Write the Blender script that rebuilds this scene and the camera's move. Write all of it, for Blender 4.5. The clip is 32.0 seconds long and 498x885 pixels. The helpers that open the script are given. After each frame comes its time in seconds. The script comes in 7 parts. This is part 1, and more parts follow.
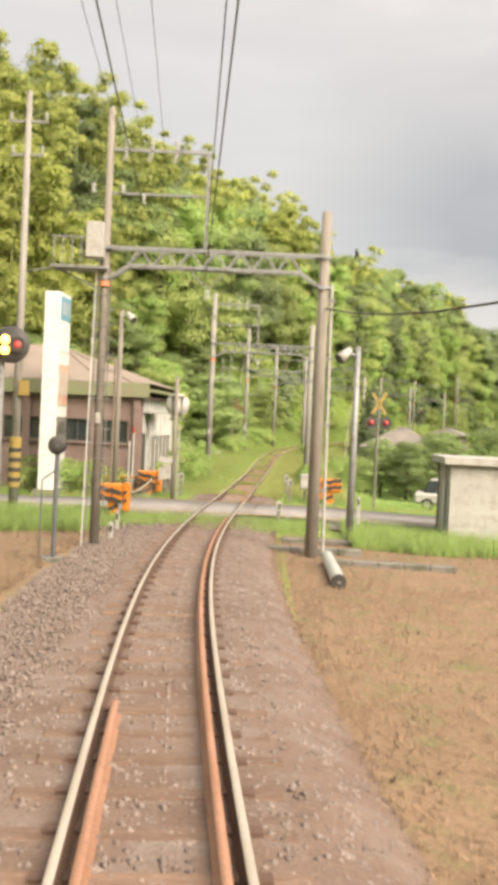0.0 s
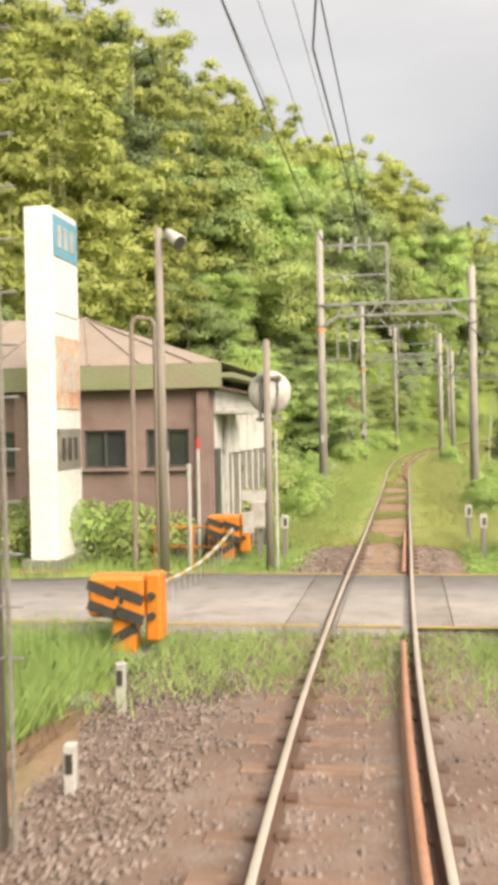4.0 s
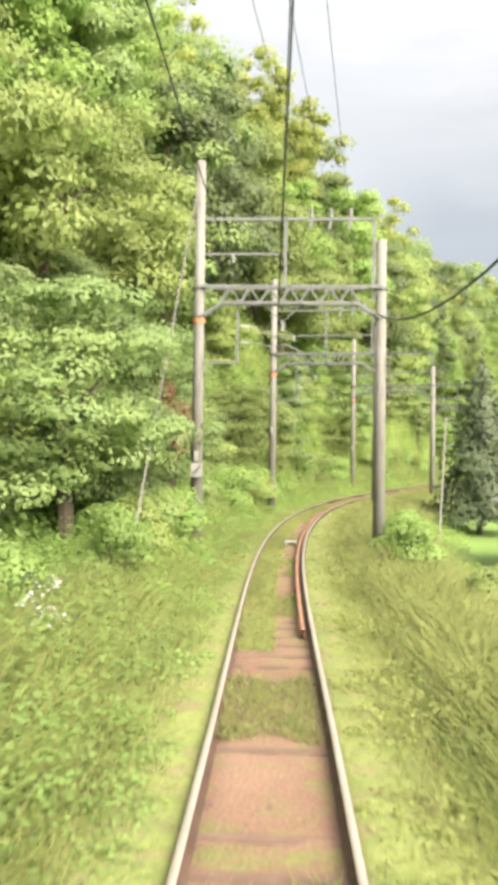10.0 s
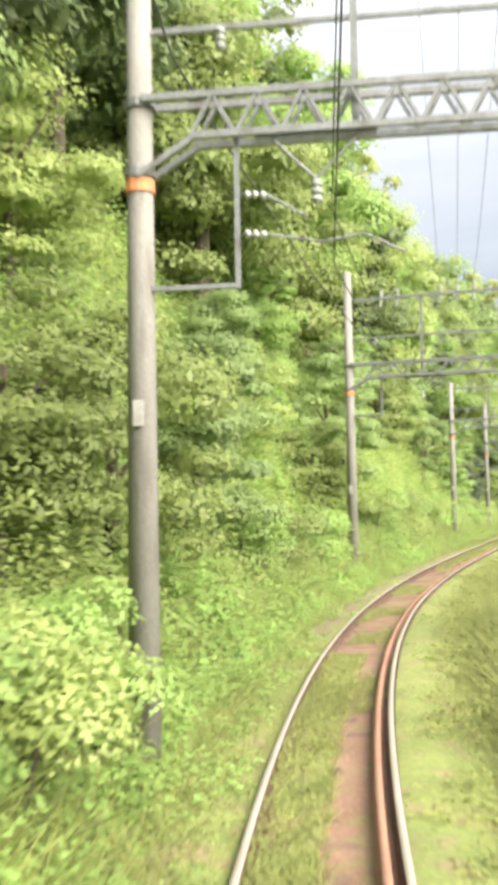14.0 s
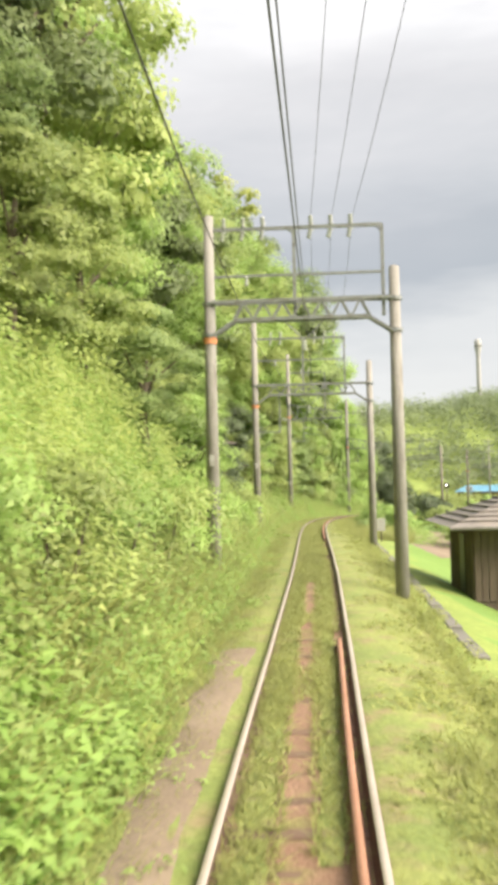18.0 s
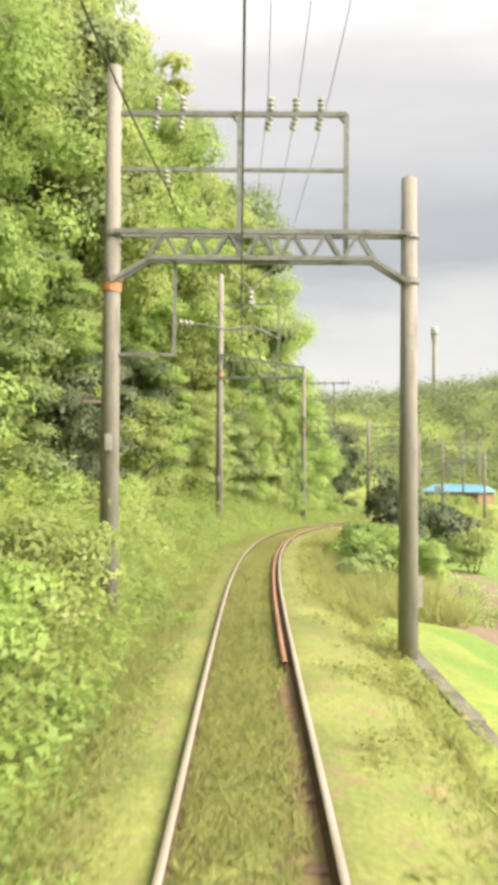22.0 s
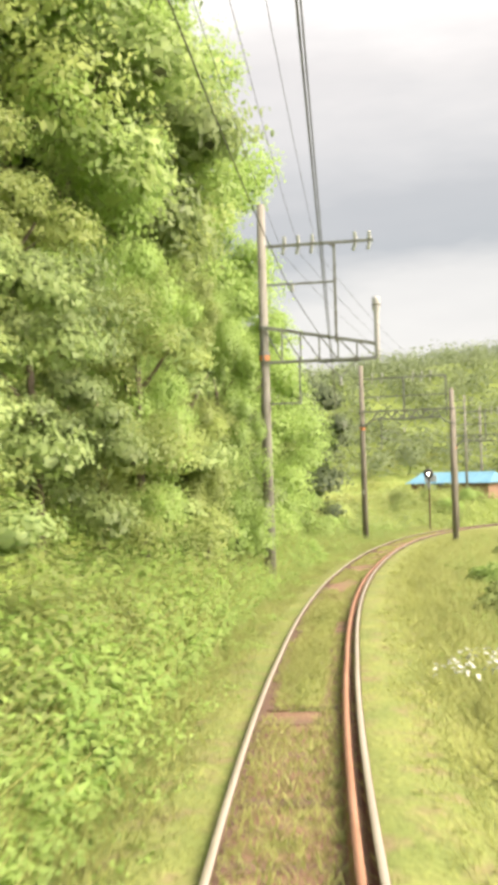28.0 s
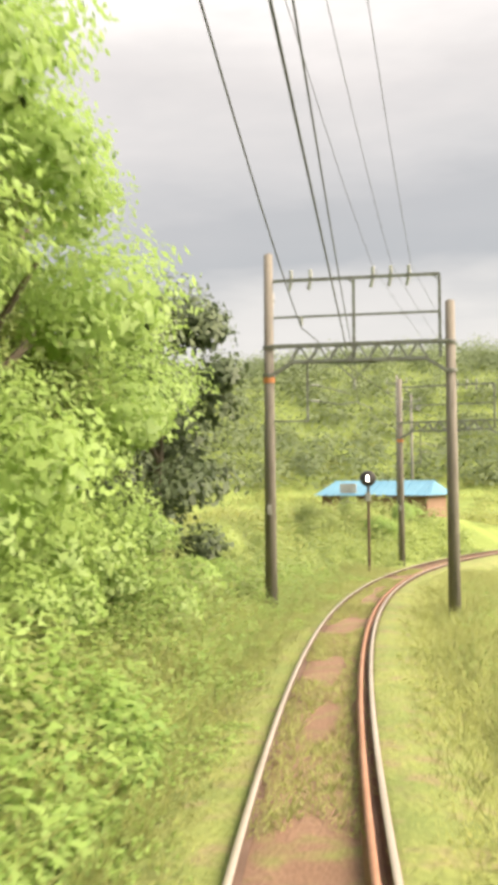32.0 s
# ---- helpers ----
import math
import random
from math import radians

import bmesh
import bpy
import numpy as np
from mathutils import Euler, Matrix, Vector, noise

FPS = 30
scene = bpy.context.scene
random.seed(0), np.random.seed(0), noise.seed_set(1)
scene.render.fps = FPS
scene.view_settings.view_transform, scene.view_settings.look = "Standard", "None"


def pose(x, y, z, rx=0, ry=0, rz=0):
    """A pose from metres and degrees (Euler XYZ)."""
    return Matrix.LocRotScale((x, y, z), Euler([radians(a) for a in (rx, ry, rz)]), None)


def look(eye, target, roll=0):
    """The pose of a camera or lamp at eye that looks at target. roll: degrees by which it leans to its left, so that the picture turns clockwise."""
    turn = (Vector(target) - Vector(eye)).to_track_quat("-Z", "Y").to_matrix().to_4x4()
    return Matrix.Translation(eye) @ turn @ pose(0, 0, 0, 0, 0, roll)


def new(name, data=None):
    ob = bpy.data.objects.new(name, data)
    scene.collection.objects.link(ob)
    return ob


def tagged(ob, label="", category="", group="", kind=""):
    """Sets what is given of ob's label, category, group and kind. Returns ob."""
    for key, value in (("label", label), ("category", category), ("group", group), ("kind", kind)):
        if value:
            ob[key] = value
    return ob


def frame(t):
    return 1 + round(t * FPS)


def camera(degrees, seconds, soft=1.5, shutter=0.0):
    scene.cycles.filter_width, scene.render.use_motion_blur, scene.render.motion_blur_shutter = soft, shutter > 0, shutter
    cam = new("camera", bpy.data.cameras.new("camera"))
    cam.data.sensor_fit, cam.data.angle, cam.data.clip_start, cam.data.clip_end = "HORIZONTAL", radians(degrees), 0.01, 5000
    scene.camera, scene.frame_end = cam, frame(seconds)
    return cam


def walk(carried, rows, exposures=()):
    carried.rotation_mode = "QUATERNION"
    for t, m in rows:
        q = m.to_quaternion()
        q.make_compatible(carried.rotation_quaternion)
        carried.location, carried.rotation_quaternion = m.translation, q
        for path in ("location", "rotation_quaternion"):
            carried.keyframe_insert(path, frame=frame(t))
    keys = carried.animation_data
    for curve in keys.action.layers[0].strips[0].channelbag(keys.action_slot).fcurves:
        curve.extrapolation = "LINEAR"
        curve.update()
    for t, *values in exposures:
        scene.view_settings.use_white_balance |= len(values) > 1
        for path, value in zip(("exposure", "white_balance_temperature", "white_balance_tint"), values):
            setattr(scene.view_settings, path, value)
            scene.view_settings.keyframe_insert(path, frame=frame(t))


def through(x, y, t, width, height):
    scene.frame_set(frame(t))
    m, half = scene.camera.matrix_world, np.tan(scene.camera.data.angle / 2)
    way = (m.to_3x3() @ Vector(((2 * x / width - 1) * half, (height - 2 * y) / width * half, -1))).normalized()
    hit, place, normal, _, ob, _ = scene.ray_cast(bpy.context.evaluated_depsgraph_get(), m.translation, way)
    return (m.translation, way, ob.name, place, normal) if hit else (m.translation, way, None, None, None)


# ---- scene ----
# ---- the railway's line: curvature every 5 m, gradient every 20 m ----
HEAD0 = 0.09167
CURVE = (0.00161, -0.00111, -0.00386, -0.00656, -0.00748, -0.00583, -0.00295, -0.00056, 0.00044, 0.00045, 0.00029, 0.00031, 0.00030, -0.00037, -0.00218, -0.00463, -0.00670, -0.00808, -0.00926, -0.01024, -0.01038, -0.00922, -0.00694, -0.00431, -0.00219, -0.00092, -0.00023, 0.00020, 0.00054, 0.00070, 0.00033, -0.00090, -0.00274, -0.00435, -0.00522, -0.00554, -0.00572, -0.00574, -0.00567, -0.00557, -0.00518, -0.00454, -0.00423, -0.00469, -0.00591, -0.00754, -0.00903, -0.01009, -0.01065, -0.01074, -0.01047, -0.00991, -0.00914, -0.00822, -0.00720, -0.00611, -0.00498, -0.00383, -0.00267, -0.00150, -0.00033)
GRADE = (-0.0162, -0.0132, -0.0078, 0.0055, 0.0232, 0.0145, 0.0155, 0.0103, 0.0014, -0.0141, -0.0286, -0.0278, -0.0303, -0.0282, -0.0267, -0.0260)
CANT = -3.11
STEP = 0.5
S = np.arange(-30, 300.01, STEP)
_k = np.interp(S, np.arange(len(CURVE)) * 5.0, CURVE) * (S >= 0)
_h = HEAD0 + np.r_[0, np.cumsum((_k[1:] + _k[:-1]) / 2 * STEP)]
_m = (_h[1:] + _h[:-1]) / 2
_g = np.interp(S, np.arange(len(GRADE)) * 20.0, GRADE)
_x = np.r_[0, np.cumsum(-np.sin(_m) * STEP)]
_y = np.r_[0, np.cumsum(np.cos(_m) * STEP)]
_z = np.r_[0, np.cumsum((_g[1:] + _g[:-1]) / 2 * STEP)]
_0 = int(round(30 / STEP))
_x, _y, _z = _x - _x[_0], _y - _y[_0], _z - _z[_0]


def line(s):
    """Place, height and heading of the track's middle at s metres."""
    return np.interp(s, S, _x), np.interp(s, S, _y), np.interp(s, S, _z), np.interp(s, S, _h)


def at(s, d, h=0.0):
    """World place at s metres along the track, d to its right, h over the rails."""
    x, y, z, a = line(s)
    return np.stack([x + d * np.cos(a), y + d * np.sin(a), z + h], -1)


def along(x, y):
    """The inverse of at(): s and d of world places."""
    x, y = np.asarray(x, float).ravel(), np.asarray(y, float).ravel()
    s, d = np.empty(len(x)), np.empty(len(x))
    xs, ys, hs, ss = _x[::2], _y[::2], _h[::2], S[::2]
    for a in range(0, len(x), 4000):
        px, py = x[a:a + 4000], y[a:a + 4000]
        k = ((px[:, None] - xs) ** 2 + (py[:, None] - ys) ** 2).argmin(1)
        rx, ry = px - xs[k], py - ys[k]
        s[a:a + 4000] = ss[k] + (-np.sin(hs[k]) * rx + np.cos(hs[k]) * ry)
        dd = np.cos(hs[k]) * rx + np.sin(hs[k]) * ry
        d[a:a + 4000] = np.where(np.abs(dd) > 3, np.sign(dd) * np.hypot(rx, ry), dd)
    return s, d


def smooth(v):
    v = np.clip(v, 0, 1)
    return v * v * (3 - 2 * v)


# ---- camera ----
cam = camera(28.56, 32.0, soft=5.5, shutter=0.35)
PATH = [
    (0, (0.028, 0.003, 2.481), (0.001, 2.002, 2.435), 2.71),
    (0.5, (-0.119, 1.598, 2.456), (-0.191, 3.596, 2.410), 3.30),
    (1, (-0.286, 3.388, 2.427), (-0.396, 5.384, 2.380), 3.24),
    (1.5, (-0.459, 5.254, 2.398), (-0.603, 7.249, 2.368), 2.11),
    (2, (-0.639, 7.253, 2.368), (-0.810, 9.245, 2.334), 1.52),
    (2.5, (-0.827, 9.458, 2.335), (-1.029, 11.447, 2.278), 1.66),
    (3, (-1.014, 11.900, 2.299), (-1.241, 13.886, 2.239), 0.85),
    (3.5, (-1.182, 14.510, 2.262), (-1.422, 16.495, 2.212), -0.25),
    (4, (-1.310, 17.182, 2.225), (-1.547, 19.168, 2.193), -1.07),
    (4.5, (-1.418, 19.819, 2.189), (-1.631, 21.808, 2.178), -1.01),
    (5, (-1.472, 22.382, 2.156), (-1.633, 24.376, 2.163), 0.63),
    (5.5, (-1.433, 24.937, 2.125), (-1.552, 26.933, 2.116), 0.36),
    (6, (-1.350, 27.584, 2.094), (-1.428, 29.582, 2.092), -0.77),
    (6.5, (-1.261, 30.390, 2.064), (-1.290, 32.390, 2.079), 0.75),
    (7, (-1.143, 33.351, 2.034), (-1.127, 35.351, 2.021), 0.70),
    (7.5, (-1.009, 36.414, 2.006), (-0.961, 38.413, 1.988), 0.40),
    (8, (-0.869, 39.504, 1.981), (-0.835, 41.503, 1.991), -0.01),
    (8.5, (-0.731, 42.612, 1.959), (-0.709, 44.611, 1.979), 0.52),
    (9, (-0.594, 45.794, 1.943), (-0.570, 47.794, 1.967), 0.68),
    (9.5, (-0.455, 49.102, 1.934), (-0.432, 51.101, 1.961), 0.60),
    (10, (-0.315, 52.550, 1.932), (-0.296, 54.550, 1.975), 0.86),
    (10.5, (-0.173, 56.138, 1.939), (-0.159, 58.138, 1.991), 1.10),
    (11, (-0.030, 59.855, 1.954), (-0.013, 61.854, 2.018), 0.76),
    (11.5, (0.114, 63.662, 1.981), (0.132, 65.660, 2.060), 0.80),
    (12, (0.265, 67.518, 2.022), (0.284, 69.517, 2.092), 0.62),
    (12.5, (0.439, 71.422, 2.076), (0.464, 73.419, 2.171), 0.01),
    (13, (0.661, 75.374, 2.146), (0.709, 77.368, 2.286), -0.25),
    (13.5, (0.966, 79.414, 2.231), (1.062, 81.406, 2.383), -0.94),
    (14, (1.393, 83.587, 2.325), (1.539, 85.577, 2.470), -0.96),
    (14.5, (1.969, 87.845, 2.414), (2.170, 89.831, 2.541), -0.82),
    (15, (2.707, 92.086, 2.495), (2.965, 94.067, 2.600), -0.94),
    (15.5, (3.597, 96.193, 2.566), (3.913, 98.166, 2.653), -1.67),
    (16, (4.609, 100.069, 2.626), (4.984, 102.032, 2.709), -3.22),
    (16.5, (5.703, 103.677, 2.681), (6.162, 105.622, 2.761), -3.22),
    (17, (6.829, 106.986, 2.733), (7.368, 108.910, 2.823), -2.48),
    (17.5, (7.978, 110.084, 2.783), (8.601, 111.982, 2.883), -1.71),
    (18, (9.172, 113.110, 2.832), (9.847, 114.991, 2.924), -1.22),
    (18.5, (10.430, 116.161, 2.883), (11.152, 118.026, 2.950), -0.96),
    (19, (11.723, 119.204, 2.934), (12.476, 121.055, 2.999), -0.61),
    (19.5, (13.017, 122.192, 2.982), (13.765, 124.045, 3.058), 0.76),
    (20, (14.280, 125.081, 3.026), (15.015, 126.939, 3.111), 1.37),
    (20.5, (15.488, 127.827, 3.066), (16.249, 129.676, 3.095), 1.10),
    (21, (16.667, 130.505, 3.102), (17.458, 132.342, 3.119), 0.51),
    (21.5, (17.848, 133.187, 3.136), (18.639, 135.023, 3.176), 0.67),
    (22, (19.035, 135.887, 3.169), (19.818, 137.726, 3.240), 0.47),
    (22.5, (20.206, 138.563, 3.198), (20.984, 140.402, 3.314), -0.17),
    (23, (21.358, 141.208, 3.223), (22.128, 143.048, 3.372), 0.07),
    (23.5, (22.503, 143.847, 3.244), (23.278, 145.684, 3.396), -0.03),
    (24, (23.662, 146.529, 3.262), (24.442, 148.365, 3.401), -0.21),
    (24.5, (24.862, 149.307, 3.277), (25.646, 151.141, 3.424), -0.61),
    (25, (26.124, 152.213, 3.288), (26.901, 154.051, 3.437), -0.91),
    (25.5, (27.458, 155.238, 3.294), (28.226, 157.079, 3.438), -1.26),
    (26, (28.863, 158.344, 3.294), (29.632, 160.186, 3.426), -1.70),
    (26.5, (30.333, 161.483, 3.284), (31.123, 163.317, 3.398), -2.12),
    (27, (31.860, 164.609, 3.264), (32.700, 166.421, 3.356), -2.24),
    (27.5, (33.436, 167.692, 3.236), (34.323, 169.483, 3.303), -1.85),
    (28, (35.047, 170.705, 3.199), (35.966, 172.481, 3.255), -1.56),
    (28.5, (36.702, 173.661, 3.153), (37.625, 175.434, 3.205), -1.21),
    (29, (38.395, 176.553, 3.099), (39.317, 178.327, 3.149), -0.19),
    (29.5, (40.093, 179.332, 3.039), (41.070, 181.076, 3.081), -0.97),
    (30, (41.806, 182.023, 2.973), (42.840, 183.735, 2.997), -1.55),
    (30.5, (43.549, 184.656, 2.900), (44.602, 186.356, 2.931), -1.10),
    (31, (45.349, 187.273, 2.820), (46.401, 188.973, 2.881), -2.52),
    (31.5, (47.227, 189.905, 2.731), (48.297, 191.593, 2.818), -2.63),
    (32, (49.193, 192.565, 2.636), (50.308, 194.224, 2.711), -0.52),
]
STOPS = [(0, 1.46, 6850, 13), (5, 1.52, 6650, 13), (8, 1.72, 6500, 11), (11, 1.8, 6250, 10), (13, 1.9, 6100, 11), (15.5, 1.92, 6050, 10), (18, 1.6, 6450, 11), (21, 1.63, 6650, 11), (24, 1.66, 6750, 12), (27, 1.75, 6750, 12), (32, 1.62, 6850, 13)]
walk(cam, [(t, look(eye, target, roll)) for t, eye, target, roll in PATH], STOPS)

# ---- light: a bright, thinly clouded sky ----
world = bpy.data.worlds.new("sky")
scene.world = world
world.use_nodes = True
nt = world.node_tree
nt.nodes.clear()
N = nt.nodes.new
out = N("ShaderNodeOutputWorld")
sky = N("ShaderNodeTexSky")
sky.sky_type, sky.sun_disc = "NISHITA", False
SUN_EL, SUN_AZ = radians(40), radians(138)
sky.sun_elevation, sky.sun_rotation = SUN_EL, SUN_AZ
bg_sky, bg_cloud, mix = N("ShaderNodeBackground"), N("ShaderNodeBackground"), N("ShaderNodeMixShader")
bg_sky.inputs[1].default_value = 0.05
nt.links.new(sky.outputs[0], bg_sky.inputs[0])
tc, sep, mp, nz, nz2 = N("ShaderNodeTexCoord"), N("ShaderNodeSeparateXYZ"), N("ShaderNodeMapping"), N("ShaderNodeTexNoise"), N("ShaderNodeTexNoise")
mp.inputs["Scale"].default_value = (1.6, 1.6, 6.0)
nt.links.new(tc.outputs["Generated"], sep.inputs[0])
nt.links.new(tc.outputs["Generated"], mp.inputs["Vector"])
for n, sc, dt in ((nz, 1.4, 5), (nz2, 3.6, 6)):
    n.inputs["Scale"].default_value, n.inputs["Detail"].default_value, n.inputs["Roughness"].default_value = sc, dt, 0.55
    nt.links.new(mp.outputs[0], n.inputs["Vector"])
add, mul = N("ShaderNodeMath"), N("ShaderNodeMath")
mul.operation = "MULTIPLY_ADD"
mul.inputs[1].default_value, mul.inputs[2].default_value = 0.24, -0.12
nt.links.new(nz.outputs["Fac"], mul.inputs[0])
nt.links.new(sep.outputs["Z"], add.inputs[0])
nt.links.new(mul.outputs[0], add.inputs[1])
ramp = N("ShaderNodeValToRGB")
els = ramp.color_ramp.elements
els[0].position, els[0].color = 0.0, (0.95, 0.94, 0.93, 1)
els[1].position, els[1].color = 1.0, (3.2, 3.14, 3.06, 1)
for pos, col in ((0.09, (1.3, 1.29, 1.25)), (0.135, (1.2, 1.2, 1.17)), (0.19, (0.79, 0.83, 0.855)), (0.245, (0.84, 0.87, 0.89)), (0.30, (1.06, 1.07, 1.07)), (0.36, (1.28, 1.26, 1.24)), (0.46, (1.7, 1.67, 1.63)), (0.7, (2.6, 2.55, 2.49))):
    e = els.new(pos)
    e.color = (*col, 1)
nt.links.new(add.outputs[0], ramp.inputs[0])
soft = N("ShaderNodeMix")
soft.data_type, soft.blend_type = "RGBA", "SOFT_LIGHT"
soft.inputs["Factor"].default_value = 0.35
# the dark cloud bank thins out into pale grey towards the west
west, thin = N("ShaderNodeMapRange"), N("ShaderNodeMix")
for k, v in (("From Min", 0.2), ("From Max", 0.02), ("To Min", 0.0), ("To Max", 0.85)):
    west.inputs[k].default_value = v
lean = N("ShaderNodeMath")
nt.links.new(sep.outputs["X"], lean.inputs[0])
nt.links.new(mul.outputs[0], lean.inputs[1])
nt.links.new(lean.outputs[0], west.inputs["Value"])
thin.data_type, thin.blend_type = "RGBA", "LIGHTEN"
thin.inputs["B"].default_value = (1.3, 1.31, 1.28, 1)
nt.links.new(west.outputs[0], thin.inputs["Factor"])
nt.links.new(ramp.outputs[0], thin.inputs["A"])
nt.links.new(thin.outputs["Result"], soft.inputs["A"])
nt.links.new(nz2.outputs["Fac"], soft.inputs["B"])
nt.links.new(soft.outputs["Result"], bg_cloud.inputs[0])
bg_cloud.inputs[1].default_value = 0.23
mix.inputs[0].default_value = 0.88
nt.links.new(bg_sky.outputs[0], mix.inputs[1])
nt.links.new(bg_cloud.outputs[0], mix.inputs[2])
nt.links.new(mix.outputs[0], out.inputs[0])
sun = new("sun", bpy.data.lights.new("sun", "SUN"))
sun.data.energy, sun.data.angle, sun.data.color = 3.6, radians(45), (1.0, 0.89, 0.72)
sun.matrix_world = look((0, 0, 0), (-math.sin(SUN_AZ) * math.cos(SUN_EL), -math.cos(SUN_AZ) * math.cos(SUN_EL), -math.sin(SUN_EL)))


# ---- materials ----
def mat(name, a, b, rough=0.8, scale=3.0, fine=40.0, metal=0.0, bump=0.25, vary=0.0, squash=(1, 1, 1), dirt=None):
    m = bpy.data.materials.new(name)
    m.use_nodes = True
    t = m.node_tree
    p = t.nodes["Principled BSDF"]
    co, sp = t.nodes.new("ShaderNodeTexCoord"), t.nodes.new("ShaderNodeMapping")
    sp.inputs["Scale"].default_value = squash
    t.links.new(co.outputs["Object"], sp.inputs["Vector"])
    n1, n2 = t.nodes.new("ShaderNodeTexNoise"), t.nodes.new("ShaderNodeTexNoise")
    n1.inputs["Scale"].default_value, n1.inputs["Detail"].default_value = scale, 4
    n2.inputs["Scale"].default_value, n2.inputs["Detail"].default_value = fine, 3
    for n in (n1, n2):
        t.links.new(sp.outputs[0], n.inputs["Vector"])
    r = t.nodes.new("ShaderNodeMapRange")
    r.inputs["From Min"].default_value, r.inputs["From Max"].default_value = 0.33, 0.67
    t.links.new(n1.outputs["Fac"], r.inputs["Value"])
    mx = t.nodes.new("ShaderNodeMix")
    mx.data_type = "RGBA"
    mx.inputs["A"].default_value, mx.inputs["B"].default_value = (*a, 1), (*b, 1)
    t.links.new(r.outputs[0], mx.inputs["Factor"])
    col = mx.outputs["Result"]
    if dirt:
        n3, r3, m3 = t.nodes.new("ShaderNodeTexNoise"), t.nodes.new("ShaderNodeMapRange"), t.nodes.new("ShaderNodeMix")
        n3.inputs["Scale"].default_value, n3.inputs["Detail"].default_value = scale * 2.7, 6
        r3.inputs["From Min"].default_value, r3.inputs["From Max"].default_value = 0.5, 0.72
        m3.data_type = "RGBA"
        t.links.new(sp.outputs[0], n3.inputs["Vector"])
        t.links.new(n3.outputs["Fac"], r3.inputs["Value"])
        t.links.new(r3.outputs[0], m3.inputs["Factor"])
        t.links.new(col, m3.inputs["A"])
        m3.inputs["B"].default_value = (*dirt, 1)
        col = m3.outputs["Result"]
    h = t.nodes.new("ShaderNodeHueSaturation")
    v = t.nodes.new("ShaderNodeMapRange")
    v.inputs["From Min"].default_value, v.inputs["From Max"].default_value = 0.3, 0.7
    v.inputs["To Min"].default_value, v.inputs["To Max"].default_value = 0.82, 1.18
    t.links.new(n2.outputs["Fac"], v.inputs["Value"])
    val = v.outputs[0]
    if vary:
        oi, vr, vm = t.nodes.new("ShaderNodeObjectInfo"), t.nodes.new("ShaderNodeMapRange"), t.nodes.new("ShaderNodeMath")
        vr.inputs["To Min"].default_value, vr.inputs["To Max"].default_value = 1 - vary, 1 + vary
        vm.operation = "MULTIPLY"
        t.links.new(oi.outputs["Random"], vr.inputs["Value"])
        t.links.new(vr.outputs[0], vm.inputs[0])
        t.links.new(val, vm.inputs[1])
        val = vm.outputs[0]
    t.links.new(val, h.inputs["Value"])
    t.links.new(col, h.inputs["Color"])
    t.links.new(h.outputs[0], p.inputs["Base Color"])
    p.inputs["Roughness"].default_value, p.inputs["Metallic"].default_value = rough, metal
    if bump:
        bp = t.nodes.new("ShaderNodeBump")
        bp.inputs["Strength"].default_value, bp.inputs["Distance"].default_value = bump, 0.02
        t.links.new(n2.outputs["Fac"], bp.inputs["Height"])
        t.links.new(bp.outputs[0], p.inputs["Normal"])
    return m


def leaf_mat(name, dark, light, extra=None, through=0.35, patch=0.6, vary=0.12, rough=0.55):
    """Foliage: every leaf its own tone, broad patches over the whole, light coming through."""
    m = bpy.data.materials.new(name)
    m.use_nodes = True
    t = m.node_tree
    p, o = t.nodes["Principled BSDF"], t.nodes["Material Output"]
    g, co, n = t.nodes.new("ShaderNodeNewGeometry"), t.nodes.new("ShaderNodeTexCoord"), t.nodes.new("ShaderNodeTexNoise")
    n.inputs["Scale"].default_value, n.inputs["Detail"].default_value = patch, 3
    t.links.new(co.outputs["Object"], n.inputs["Vector"])
    ad = t.nodes.new("ShaderNodeMath")
    ad.operation = "MULTIPLY_ADD"
    ad.inputs[1].default_value = 0.55
    t.links.new(g.outputs["Random Per Island"], ad.inputs[0])
    r = t.nodes.new("ShaderNodeMapRange")
    r.inputs["From Min"].default_value, r.inputs["From Max"].default_value = 0.32, 0.68
    r.inputs["To Max"].default_value = 0.45
    t.links.new(n.outputs["Fac"], r.inputs["Value"])
    t.links.new(r.outputs[0], ad.inputs[2])
    c = t.nodes.new("ShaderNodeValToRGB")
    c.color_ramp.elements[0].color, c.color_ramp.elements[1].color = (*dark, 1), (*light, 1)
    if extra:
        e = c.color_ramp.elements.new(0.96)
        e.color = (*light, 1)
        c.color_ramp.elements[-1].color = (*extra, 1)
    t.links.new(ad.outputs[0], c.inputs[0])
    h, oi, vr = t.nodes.new("ShaderNodeHueSaturation"), t.nodes.new("ShaderNodeObjectInfo"), t.nodes.new("ShaderNodeMapRange")
    vr.inputs["To Min"].default_value, vr.inputs["To Max"].default_value = 1 - vary, 1 + vary
    t.links.new(oi.outputs["Random"], vr.inputs["Value"])
    t.links.new(vr.outputs[0], h.inputs["Value"])
    t.links.new(c.outputs[0], h.inputs["Color"])
    t.links.new(h.outputs[0], p.inputs["Base Color"])
    p.inputs["Roughness"].default_value = rough
    tr, mx = t.nodes.new("ShaderNodeBsdfTranslucent"), t.nodes.new("ShaderNodeMixShader")
    t.links.new(h.outputs[0], tr.inputs["Color"])
    mx.inputs[0].default_value = through
    t.links.new(p.outputs[0], mx.inputs[1])
    t.links.new(tr.outputs[0], mx.inputs[2])
    t.links.new(mx.outputs[0], o.inputs["Surface"])
    return m


